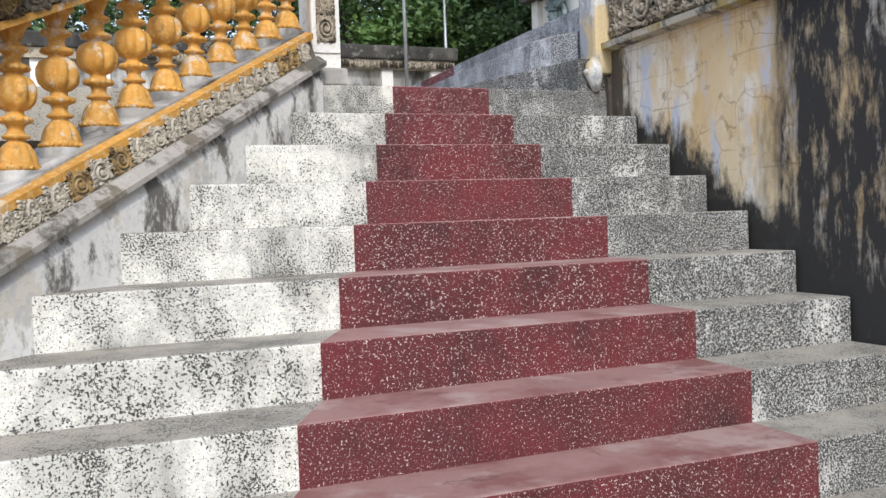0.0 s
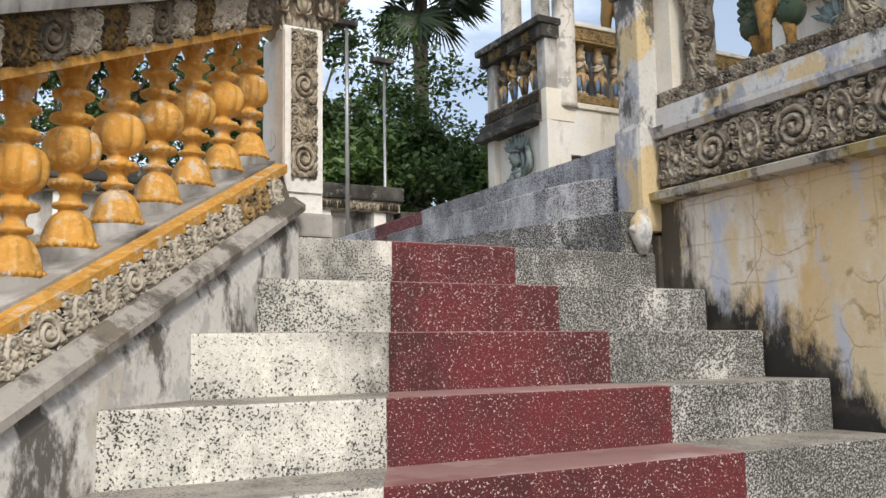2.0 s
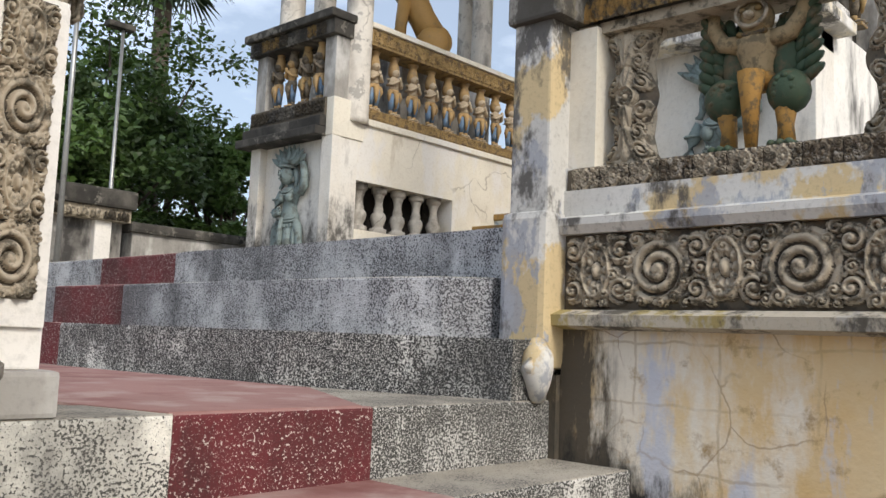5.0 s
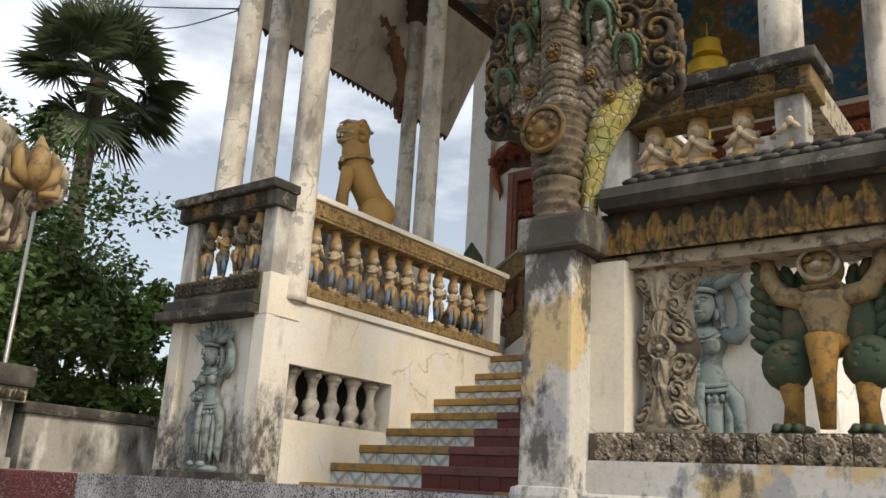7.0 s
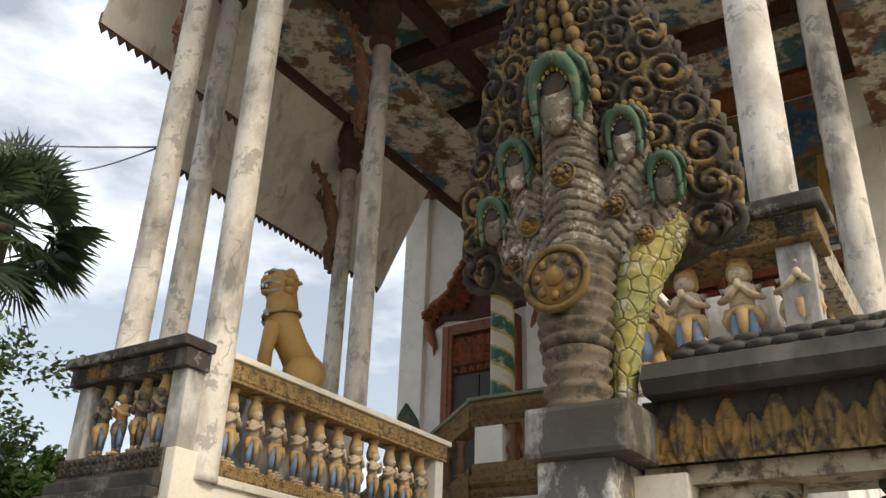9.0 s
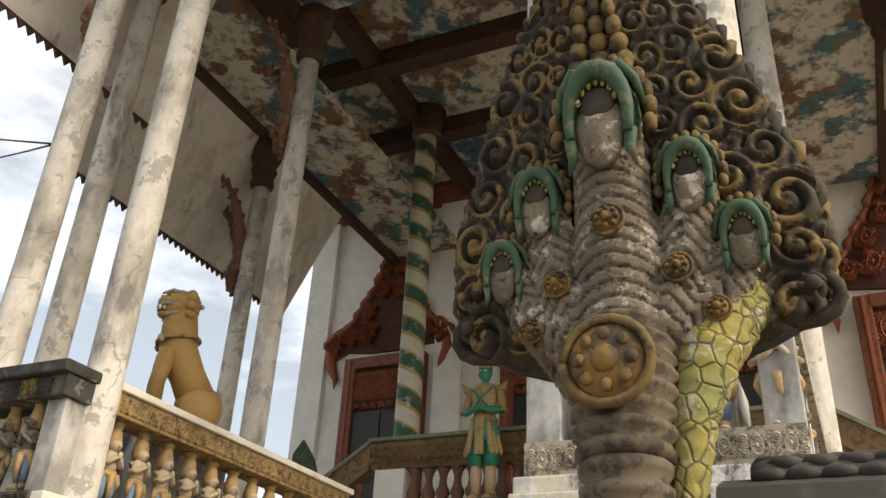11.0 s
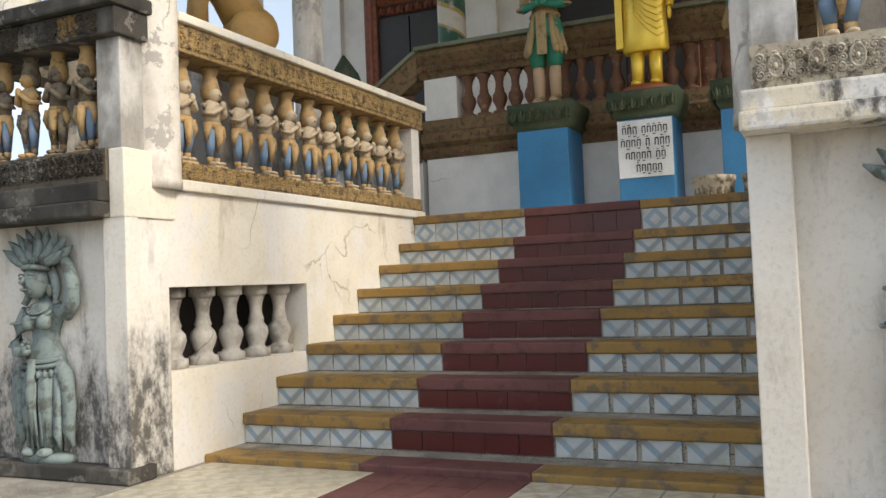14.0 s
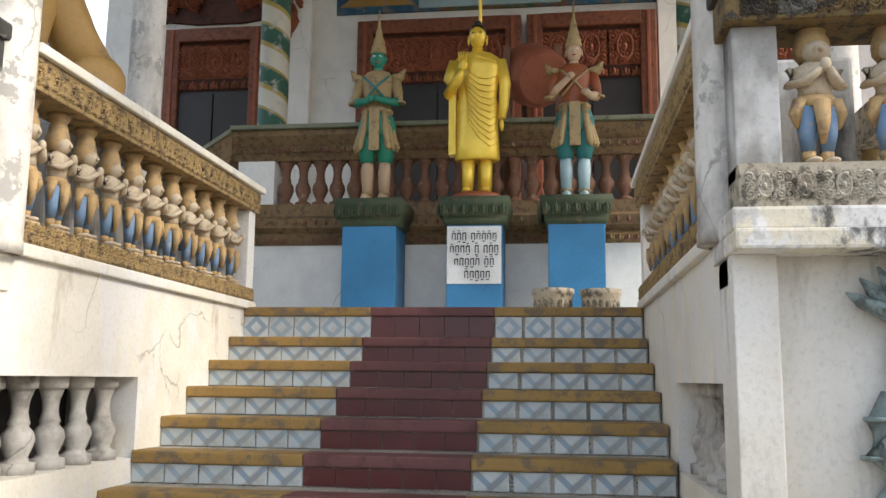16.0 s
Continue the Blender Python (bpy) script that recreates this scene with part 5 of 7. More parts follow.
            rad.append(r * (groove if i % 3 == 0 else 1.0) * rnd.uniform(0.975, 1.0))
        g.tube(fine, rad, 18)
    # lower neck in the round, then the necks as one fanned relief
    neck([(-0.03, 0.0, -0.01), (-0.03, 0.0, 0.15)], [0.076, 0.084], M_NECK, 4, 0.84)
    neck([(-0.03, 0.0, 0.14), (-0.02, 0.0, 0.28), (0.0, 0.0, 0.40)], [0.086, 0.102, 0.094], M_NECK, 8, 0.85)
    neck([(0.015, -0.090, -0.01), (0.015, -0.098, 0.12), (0.02, -0.112, 0.24), (0.04, -0.150, 0.36), (0.075, -0.205, 0.45), (0.12, -0.245, 0.50)], [0.026, 0.033, 0.048, 0.062, 0.058, 0.046], M_NAGAYEL, 16, 0.92)
    axes = [([(0, 0.05), (0, 0.30), (0, 0.55), (0, 0.84)], [0.088, 0.094, 0.086, 0.074], 34.0)]
    for s in (1, -1):
        axes.append(([(s * 0.02, 0.20), (s * 0.075, 0.40), (s * 0.125, 0.53), (s * 0.152, 0.70)], [0.07, 0.084, 0.068, 0.05], 32.0))
        axes.append(([(s * 0.03, 0.25), (s * 0.11, 0.39), (s * 0.18, 0.47), (s * 0.232, 0.58)], [0.06, 0.07, 0.058, 0.045], 34.0))

    def closest(axis, y, z):
        P, R, f = axis
        best, run = (9, 0, 0), 0.0
        for (ya, za), (yb, zb), ra, rb in zip(P, P[1:], R, R[1:]):
            dy, dz = yb - ya, zb - za
            L = math.hypot(dy, dz)
            q = max(0.0, min(1.0, ((y - ya) * dy + (z - za) * dz) / (L * L)))
            d = math.hypot(y - ya - q * dy, z - za - q * dz)
            if d - (ra + (rb - ra) * q) < best[0]:
                best = (d - (ra + (rb - ra) * q), ra + (rb - ra) * q, run + q * L)
            run += L
        return best

    def relief(y, z):
        """Depth in front of the hood, and 1 where the yellow neck lies."""
        top, groove, kind = 0.0, 0.0, 0
        for i, axis in enumerate(axes):
            e, r, run = closest(axis, y, z)
            if e < 0:
                d = e + r
                h = math.sqrt(max(0.0, r * r - d * d)) * (0.80 if i < 5 else 0.7) + (0.035 if i == 0 else 0.014 if i < 5 else 0.0)
                h += 0.02 * max(0.0, 1 - abs(z - 0.35) / 0.4) * (i < 5)
                if h > top:
                    w = run * axis[2] + (2.0 * d / r if i else 1.2 * (d / r) ** 2)
                    g1 = max(0.0, 1 - abs((w % 1.0) - 0.5) * 9)
                    top, kind = h, int(i == 5)
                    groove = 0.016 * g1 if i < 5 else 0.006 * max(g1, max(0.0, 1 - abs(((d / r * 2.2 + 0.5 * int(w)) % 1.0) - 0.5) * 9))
        return top - groove, kind, top > 0, groove
    cols, rows_ = 130, 190
    grid = {}
    for i in range(cols + 1):
        y = -0.325 + 0.63 * i / cols
        for j in range(rows_ + 1):
            z = 0.02 + 0.90 * j / rows_
            h, kind, on, cut_ = relief(y, z)
            if on:
                u = max(-1.0, min(1.0, y / max(0.12, hood_half(max(z, 0.3)))))
                grid[i, j] = (bm.verts.new((hood_x(max(z, 0.18), u) - h + 0.004 * rnd.random() * (rnd.random() < 0.1), y, z)), kind, cut_)
    g.use(M_NAGA)
    g.use(M_NAGAYEL)
    for i, j in list(grid):
        q = [grid.get(c) for c in ((i, j), (i + 1, j), (i + 1, j + 1), (i, j + 1))]
        if all(q):
            f = bm.faces.new([p[0] for p in q])
            # crease shade of the neck bands put into the groove colour
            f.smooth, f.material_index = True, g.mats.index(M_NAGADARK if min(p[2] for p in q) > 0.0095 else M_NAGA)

    def head(x, y, z, r):
        """An upreared head seen from below: domed upper jaw, open mouth, brow scrolls and a beaded crest."""
        g.use(M_NAGAGREEN).ball((x + r * 0.10, y, z + r * 0.15), (r * 0.72, r * 0.80, r * 1.30), 16, 12)
        arch = [i * 0.26 - 0.35 for i in range(16)]
        lip = [r * (0.11 + 0.13 * max(0.0, math.sin(q))) for q in arch]
        g.tube([(x - r * (0.55 + 0.22 * max(0.0, math.sin(q))), y + math.cos(q) * r * 0.66, z - r * 0.2 + math.sin(q) * r * 1.18) for q in arch], lip, 9)
        g.use(M_NAGA).ball((x - r * 0.34, y, z - r * 0.32), (r * 0.32, r * 0.56, r * 1.02), 12, 10)
        # near-black ball gives the open mouth its shade by colour
        g.use(M_NAGADARK).ball((x - r * 0.58, y, z + r * 0.20), (r * 0.12, r * 0.40, r * 0.42), 10, 8)
        g.use(M_NAGAYEL)
        for q in range(7):
            aa = math.pi * (0.16 + 0.68 * q / 6)
            g.ball((x - r * 0.66, y + math.cos(aa) * r * 0.47, z - r * 0.18 + math.sin(aa) * r * 0.90), (r * 0.06, r * 0.07, r * 0.11), 6, 4)
        g.use(M_NAGAGREEN)
        for q in (-1, 1):
            g.ball((x - r * 0.72, y + q * r * 0.34, z + r * 0.95), (r * 0.15, r * 0.19, r * 0.15), 9, 6)
            g.tube([(x - r * 0.55, y + q * r * 0.20, z + r * 1.16), (x - r * 0.66, y + q * r * 0.52, z + r * 1.12), (x - r * 0.50, y + q * r * 0.82, z + r * 0.72), (x - r * 0.32, y + q * r * 0.98, z + r * 0.10)], [r * 0.06, r * 0.12, r * 0.12, r * 0.05], 7)
            g.tube([(x - r * 0.45, y + q * r * 0.66, z - r * 0.55), (x - r * 0.42, y + q * r * 0.62, z - r * 1.0), (x - r * 0.30, y + q * r * 0.72, z - r * 1.35)], [r * 0.15, r * 0.12, r * 0.04], 7)
        g.use(M_HOODTAN)
        for q in range(13):
            aa = math.pi * (q / 12) * 1.16 - 0.25
            g.ball((x - r * 0.16, y + math.cos(aa) * r * 1.06, z + r * 0.1 + math.sin(aa) * r * 1.52), (r * 0.22, r * 0.17, r * 0.24), 7, 5)
    def face(y, z):
        return hood_x(z, y / hood_half(z)) - relief(y, z)[0]
    head(face(0, 0.80) + 0.02, 0.0, 0.83, 0.092)
    for s in (1, -1):
        head(face(s * 0.15, 0.68) + 0.012, s * 0.152, 0.69, 0.06)
        head(face(s * 0.225, 0.545) + 0.010, s * 0.235, 0.56, 0.053)
    g.use(M_HOODTAN)
    for i in range(7):
        w = 0.08 * (1 - i / 8)
        z = 0.98 + 0.04 * i
        for q in (-1, 0, 1):
            g.ball((hood_x(z, 0) - 0.022, q * w * 0.62, z + 0.012 * (q == 0)), (0.020, w * 0.30, 0.026), 8, 6)

    def boss(x, y, z, r):
        g.use(M_OCHREBOSS).ball((x, y, z), (0.016, r * 0.9, r * 0.9), 14, 8)
        g.use(M_HOODTAN).tube([(x - 0.004, y + math.cos(q) * r, z + math.sin(q) * r) for q in [i * math.pi / 9 for i in range(19)]], r * 0.13, 5)
        g.use(M_OCHREBOSS)
        for k in range(8):
            g.ball((x - 0.012, y + math.cos(k * 0.785) * r * 0.6, z + math.sin(k * 0.785) * r * 0.6), (0.009, r * 0.17, r * 0.17), 6, 4)
        g.ball((x - 0.016, y, z), (0.012, r * 0.33, r * 0.33), 8, 6)
    boss(-0.128, 0.0, 0.295, 0.076)
    boss(face(0.0, 0.60) - 0.002, 0.0, 0.60, 0.032)
    boss(face(0.115, 0.50) - 0.002, 0.115, 0.50, 0.026)
    boss(face(-0.115, 0.50) - 0.002, -0.115, 0.50, 0.028)
    boss(face(-0.175, 0.42) - 0.002, -0.175, 0.42, 0.024)
    boss(face(0.175, 0.42) - 0.002, 0.175, 0.42, 0.024)
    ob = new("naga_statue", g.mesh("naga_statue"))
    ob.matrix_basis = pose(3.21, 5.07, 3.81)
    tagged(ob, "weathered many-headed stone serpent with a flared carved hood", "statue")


serpent()
tail = Sculpt()
tail.use(M_BLACK)
tail.tube([(0.0, -0.02 - 0.03 * i, 0.0) for i in range(150)], [0.07 + 0.006 * (i % 2) for i in range(150)], 12)
for i in range(60):
    for a in (0.5, 1.0, 1.57, 2.1, 2.7):
        tail.ball((-0.07 * math.cos(a), -0.05 - 0.055 * i - 0.027 * (a in (1.0, 2.1)), 0.07 * math.sin(a)), (0.02, 0.034, 0.014), 6, 4)
tb = new("serpent_body", tail.mesh("serpent_body"))
tb.matrix_basis = pose(3.33, 4.90, 3.91)
tagged(tb, "black mossy stone serpent body along the parapet coping", "statue")


# ---- tiles of the upper stair ----
def tile_mesh(w, h, mat):
    return mesh_of("tile", block(-0.006, 0.006, -w / 2, w / 2, -h / 2, h / 2, bevel=0.002), mat)


TW = (YL - RB - 0.01) / 5
t_chev, t_red, t_dia, t_red_tall = tile_mesh(TW - 0.006, 0.100, M_TILE), tile_mesh(0.178, 0.098, M_REDTILE), tile_mesh(TW - 0.006, 0.160, M_DIAMOND), tile_mesh(0.178, 0.160, M_REDTILE)
rt = random.Random(9)
for i, (x, z) in enumerate(LIPS[:-1]):
    zc = z - 0.068 - (0.083 if i == 0 else 0.053)
    for a, b, n, me in ((RB, YL, 5, t_dia if i == 0 else t_chev), (YR, RA, 5, t_dia if i == 0 else t_chev), (RA, RB, 5, t_red_tall if i == 0 else t_red)):
        for k in range(n):
            o = new("tile", me)
            o.parent = stair2
            o.matrix_basis = pose(x + 0.011 + rt.uniform(-0.001, 0.001), a + (k + 0.5) * (b - a) / n, zc, 0, 0, rt.uniform(-0.5, 0.5))

# ---- floor tiles before the upper stair ----
def floor_tile_paint():
    m = Mat("worn_cream_floor_tile", 0.45, local=True)
    d = m.math("ADD", m.math("ABSOLUTE", m.axis(0), 0), m.math("ABSOLUTE", m.axis(1), 0))
    ring = m.mask(m.math("ABSOLUTE", m.math("ADD", d, -0.075), 0), 0.022, 0.016)
    base = m.mix(m.math("MULTIPLY", ring, 0.55), m.mix(m.random(), (0.62, 0.57, 0.45), (0.50, 0.47, 0.38)), (0.42, 0.36, 0.22))
    dirt = m.noise(11, 5)
    base = m.mix(m.math("MULTIPLY", m.mask(dirt, 0.46, 0.66), 0.6), base, (0.27, 0.23, 0.17))
    return m.done(base, dirt, 0.06, 0.003)


flat_tile = mesh_of("floor_tile", block(-0.099, 0.099, -0.099, 0.099, -0.008, 0.004, bevel=0.002), floor_tile_paint())
flat_red = mesh_of("floor_tile", block(-0.099, 0.099, -0.099, 0.099, -0.008, 0.004, bevel=0.002), M_NOSE_RED)
floor2 = bpy.data.objects["floor_2"]
for i in range(8):
    for k in range(14):
        o = new("floor_tile", flat_red if 5 <= k <= 8 else flat_tile)
        o.parent = floor2
        o.matrix_basis = pose(5.88 - 0.204 * i, 6.22 + 0.204 * k, Z2 + rt.uniform(-0.001, 0.001), 0, 0, rt.uniform(-0.4, 0.4))

# ---- small turned balusters in the flank openings ----
SMALL = [(0.085, 0), (0.085, 0.05), (0.06, 0.055), (0.05, 0.075), (0.065, 0.11), (0.078, 0.15), (0.07, 0.185), (0.045, 0.215), (0.052, 0.23), (0.045, 0.245), (0.038, 0.28), (0.042, 0.33), (0.055, 0.37), (0.06, 0.385), (0.075, 0.39), (0.08, 0.445)]
small_mesh = mesh_of("baluster", lathe(SMALL, 10), M_SMALLB)
for s, fl in ((1, flank_n), (-1, flank_s)):
    for k in range(5):
        o = new("baluster", small_mesh)
        o.parent = fl
        o.matrix_basis = pose(5.90 + 0.25 * k, AXIS + s * 1.60, 3.474, 0, 0, 20 * k)

# ---- little praying figures that carry the rails ----
def little_figure(top, cap, skirt):
    """A praying figure that carries a rail; faces -x."""
    g = Sculpt()
    g.use(cap).box(-0.045, 0.04, -0.045, 0.045, 0, 0.02, bevel=0.006)
    for s in (1, -1):
        g.use(top).ball((-0.02, s * 0.022, 0.03), (0.034, 0.017, 0.014))
        g.use(cap).tube([(0, s * 0.022, 0.035), (0, s * 0.022, 0.07)], [0.015, 0.016], 8)
        g.use(skirt).tube([(0, s * 0.022, 0.07), (-0.004, s * 0.025, 0.13), (0, s * 0.024, 0.225)], [0.016, 0.022, 0.027], 9)
    g.use(cap)
    g.tube([(-0.03, 0.0, 0.24), (-0.036, 0.0, 0.16), (-0.03, 0, 0.09)], [0.022, 0.016, 0.006], 7)
    for s in (1, -1):
        g.tube([(-0.01, s * 0.04, 0.25), (-0.012, s * 0.056, 0.20), (-0.008, s * 0.05, 0.15)], [0.02, 0.016, 0.005], 6)
    g.lathe([(0.046, 0.225), (0.050, 0.245), (0.045, 0.265)], 12, sx=0.75)
    g.use(top).lathe([(0.042, 0.26), (0.040, 0.29), (0.054, 0.335), (0.052, 0.365), (0.03, 0.385), (0.02, 0.40)], 14, sx=0.75)
    for s in (1, -1):
        g.tube([(0, s * 0.052, 0.362), (-0.004, s * 0.062, 0.305), (-0.035, s * 0.038, 0.305), (-0.058, s * 0.008, 0.345)], [0.019, 0.018, 0.016, 0.012], 7)
    g.ball((-0.062, 0, 0.355), (0.014, 0.014, 0.026))
    g.ball((-0.010, 0, 0.425), (0.036, 0.035, 0.042), 12, 9)
    g.ball((-0.046, 0, 0.42), (0.009, 0.008, 0.011))
    g.use(cap).lathe([(0.030, 0.395), (0.041, 0.42), (0.043, 0.45), (0.041, 0.475), (0.034, 0.495), (0.036, 0.505), (0.028, 0.53), (0.038, 0.555), (0.045, 0.575)], 12, at=(0.008, 0, 0))
    return g.mesh("figure")


M_FIGGREY = painted("grey_figure", (0.21, 0.17, 0.12), (0.08, 0.065, 0.045), 0.48, 0.8, 22)
figs = [little_figure(M_FIGPALE, M_FIG, M_FIGBLUE), little_figure(M_FIGPALE, M_FIG, M_FIGBLUE)]
figdark = [little_figure(M_FIGGREY, M_FIG, M_FIGBLUE), little_figure(M_FIGGREY, M_CARVE_OCHRE, M_FIGGREY), little_figure(M_FIG, M_FIGGREY, M_FIGBLUE)]
rf = random.Random(3)


def put_figure(me, parent, m, wide=1.34):
    o = new("figure", me)
    o.parent = parent
    o.matrix_basis = m @ Matrix.Diagonal((wide, wide, 1.04, 1))


for s, fl in ((1, flank_n), (-1, flank_s)):
    for k in range(11):
        put_figure(figs[k % 2], fl, pose(5.98 + 0.257 * k, AXIS + s * 1.56, 4.60, 0, 0, s * 90 + rf.uniform(-12, 12)))
    for k in range(4):
        put_figure(figdark[k % 3] if s > 0 else figs[k % 2], fl, pose(5.53, AXIS + s * (1.80 + (0.21 if s > 0 else 0.27) * k), 4.63 if s > 0 else 4.67, 0, 0, rf.uniform(-12, 12)), 1.2 if s > 0 else 1.5)
    for k in range(9):
        put_figure(figdark[k % 3], fl, pose(6.1 + 0.3 * k, AXIS + s * 2.6, 4.63, 0, 0, -s * 90)) if k % 3 else None
    y0, y1 = sorted((AXIS + s * (1.58 if s > 0 else 1.52), AXIS + s * 2.7))
    buds(y0, y1, 4.555 if s > 0 else 4.60, 0.13 if s > 0 else 0.11, 5.425, fl, (M_LEAFSTONE, M_CARVE, M_LEAFSTONE) if s < 0 else (M_NAGADARK, M_BLACK), 0.13, 0, carved_mesh)
    buds(y0, y1, 5.27, 0.12, 5.405, fl, (M_NAGADARK, M_BLACK, M_HOODTAN), 0.13, 0, carved_mesh)
    buds(5.85, 8.80, 4.55, 0.10, AXIS + s * 1.465, fl, (M_CARVE_OCHRE,), 0.12, 90 * s, carved_mesh)
    buds(5.85, 8.84, 5.28, 0.13, AXIS + s * 1.455, fl, (M_CARVE_OCHRE,), 0.14, 90 * s, carved_mesh)


# ---- dancer reliefs on the flanks ----
def dancer(y, f, tall, turn):
    """A standing dancer in high relief, one arm raised behind a fan of leaves."""
    g = Sculpt()
    g.use(M_TEAL)
    g.lathe([(0.17, 0), (0.165, 0.035), (0.12, 0.05)], 14, sx=0.5)
    # hips swung out, waist and chest
    g.lathe([(0.085, 0.05), (0.080, 0.20), (0.090, 0.36), (0.118, 0.44), (0.124, 0.50), (0.105, 0.555), (0.078, 0.61), (0.080, 0.655), (0.106, 0.715), (0.112, 0.76), (0.085, 0.795), (0.040, 0.81), (0.036, 0.85)], 20, sx=0.62, bands=((0.05, 0.42, 12, 0.10),))
    for s in (1, -1):
        g.ball((-0.055, s * 0.048, 0.705), (0.040, 0.042, 0.042), 12, 9)
        g.tube([(-0.035, s * 0.045, 0.45), (-0.052, s * 0.055, 0.28), (-0.045, s * 0.05, 0.08)], [0.055, 0.048, 0.030], 10)
        g.ball((-0.07, s * 0.05, 0.055), (0.055, 0.032, 0.025))
        # cloth panels that fall from the hips and flare at the foot
        g.tube([(-0.02, s * 0.095, 0.52), (-0.03, s * 0.15, 0.44), (-0.025, s * 0.165, 0.28), (-0.02, s * 0.15, 0.16), (-0.02, s * 0.185, 0.085)], [0.030, 0.040, 0.034, 0.032, 0.010], 9)
        g.tube([(-0.03, s * 0.09, 0.50), (-0.055, s * 0.125, 0.36), (-0.05, s * 0.11, 0.14), (-0.05, s * 0.13, 0.07)], [0.018, 0.022, 0.022, 0.006], 7)
        for q in range(3):
            g.tube([(-0.088 + 0.008 * q, s * (0.012 + 0.022 * q), 0.47), (-0.10 + 0.01 * q, s * (0.014 + 0.026 * q), 0.27), (-0.082, s * (0.016 + 0.03 * q), 0.07 + 0.02 * q)], [0.008, 0.010, 0.006], 6)
    g.tube([(-0.09, 0, 0.52), (-0.112, 0, 0.36), (-0.095, 0.005, 0.14)], [0.022, 0.024, 0.008], 8)
    # belt and hanging beads
    for z, r in ((0.525, 0.122), (0.50, 0.126)):
        g.tube([(-0.02 - 0.066 * math.cos(a), r * math.sin(a), z - 0.02 * math.cos(a)) for a in [-1.55 + 0.31 * k for k in range(11)]], 0.012, 6)
    for k in range(9):
        a = -1.2 + 0.3 * k
        g.ball((-0.03 - 0.066 * math.cos(a), 0.125 * math.sin(a), 0.462 - 0.02 * math.cos(a)), (0.013, 0.011, 0.02), 7, 5)
    # raised arm
    g.tube([(-0.01, f * 0.10, 0.765), (-0.03, f * 0.165, 0.745), (-0.035, f * 0.205, 0.80), (-0.03, f * 0.205, 0.90), (-0.02, f * 0.17, 0.99), (-0.02, f * 0.12, 1.06)], [0.040, 0.040, 0.039, 0.036, 0.030, 0.024], 10)
    g.tube([(-0.02, f * 0.12, 1.05), (-0.03, f * 0.085, 1.10), (-0.03, f * 0.06, 1.11)], [0.026, 0.022, 0.010], 8)
    # lower arm bent across the waist
    g.tube([(-0.01, -f * 0.10, 0.765), (-0.02, -f * 0.150, 0.68), (-0.03, -f * 0.165, 0.60), (-0.065, -f * 0.12, 0.555), (-0.10, -f * 0.05, 0.55)], [0.040, 0.037, 0.034, 0.030, 0.024], 10)
    g.ball((-0.105, -f * 0.03, 0.56), (0.022, 0.032, 0.024), 10, 7)
    for k in range(5):
        g.ball((-0.112, -f * 0.02 + 0.018 * math.cos(k * 1.26), 0.595 + 0.018 * math.sin(k * 1.26)), (0.012, 0.013, 0.013), 6, 5)
    for z, d in ((0.70, 0.148), (0.585, 0.162)):
        g.tube([(-0.025 + 0.042 * math.cos(a), -f * d + 0.042 * math.sin(a), z) for a in [0.52 * k for k in range(13)]], 0.008, 5)
    # necklace, neck and head
    for r, z in ((0.068, 0.785), (0.085, 0.765)):
        g.tube([(-0.045 - 0.03 * math.cos(a), r * math.sin(a), z - 0.04 * math.cos(a)) for a in [-1.5 + 0.3 * k for k in range(11)]], 0.008, 5)
    ty = math.sin(math.radians(turn))
    g.ball((-0.045, 0.018 * ty, 0.912), (0.068, 0.066, 0.088), 16, 12)
    g.ball((-0.075, 0.035 * ty, 0.868), (0.032, 0.036, 0.034), 12, 8)
    g.tube([(-0.108, 0.045 * ty, 0.935), (-0.122, 0.060 * ty, 0.905), (-0.112, 0.052 * ty, 0.897)], [0.008, 0.014, 0.010], 7)
    for s in (1, -1):
        g.ball((-0.102, 0.04 * ty + s * 0.028, 0.928), (0.010, 0.018, 0.007), 8, 5)
        g.tube([(-0.104, 0.04 * ty + s * 0.008, 0.944), (-0.108, 0.04 * ty + s * 0.03, 0.950), (-0.095, 0.04 * ty + s * 0.05, 0.942)], 0.005, 5)
        # hair locks and ear pendants down to the shoulder
        g.tube([(-0.025, s * 0.068, 0.98), (-0.02, s * 0.088, 0.91), (-0.02, s * 0.090, 0.84), (-0.035, s * 0.10, 0.80), (-0.03, s * 0.125, 0.805)], [0.022, 0.024, 0.020, 0.018, 0.008], 8)
        g.ball((-0.045, s * 0.072, 0.862), (0.016, 0.013, 0.032), 8, 6)
    g.tube([(-0.11, 0.05 * ty - 0.022, 0.872), (-0.116, 0.05 * ty, 0.869), (-0.11, 0.05 * ty + 0.022, 0.872)], [0.004, 0.009, 0.004], 6)
    g.tube([(-0.04 - 0.068 * math.cos(a), 0.072 * math.sin(a), 0.972 + 0.012 * math.cos(a)) for a in [-1.6 + 0.32 * k for k in range(11)]], 0.014, 7)
    # two ranks of long leaves in a fan
    for rank, n, L in ((0, 9, 0.205), (1, 6, 0.15)):
        for k in range(n):
            a = math.radians(-62 + 124 * k / (n - 1))
            m_, e = Vector((-0.03 - 0.025 * rank, math.sin(a) * 0.055, 0.985)), Vector((0, math.sin(a), math.cos(a)))
            p = [m_, m_ + e * L * 0.35 + Vector((-0.012, 0, 0)), m_ + e * L * 0.75 + Vector((-0.008, 0, 0)), m_ + e * L + Vector((-0.02, 0, 0))]
            g.tube(p, [0.014, 0.026, 0.022, 0.004], 7)
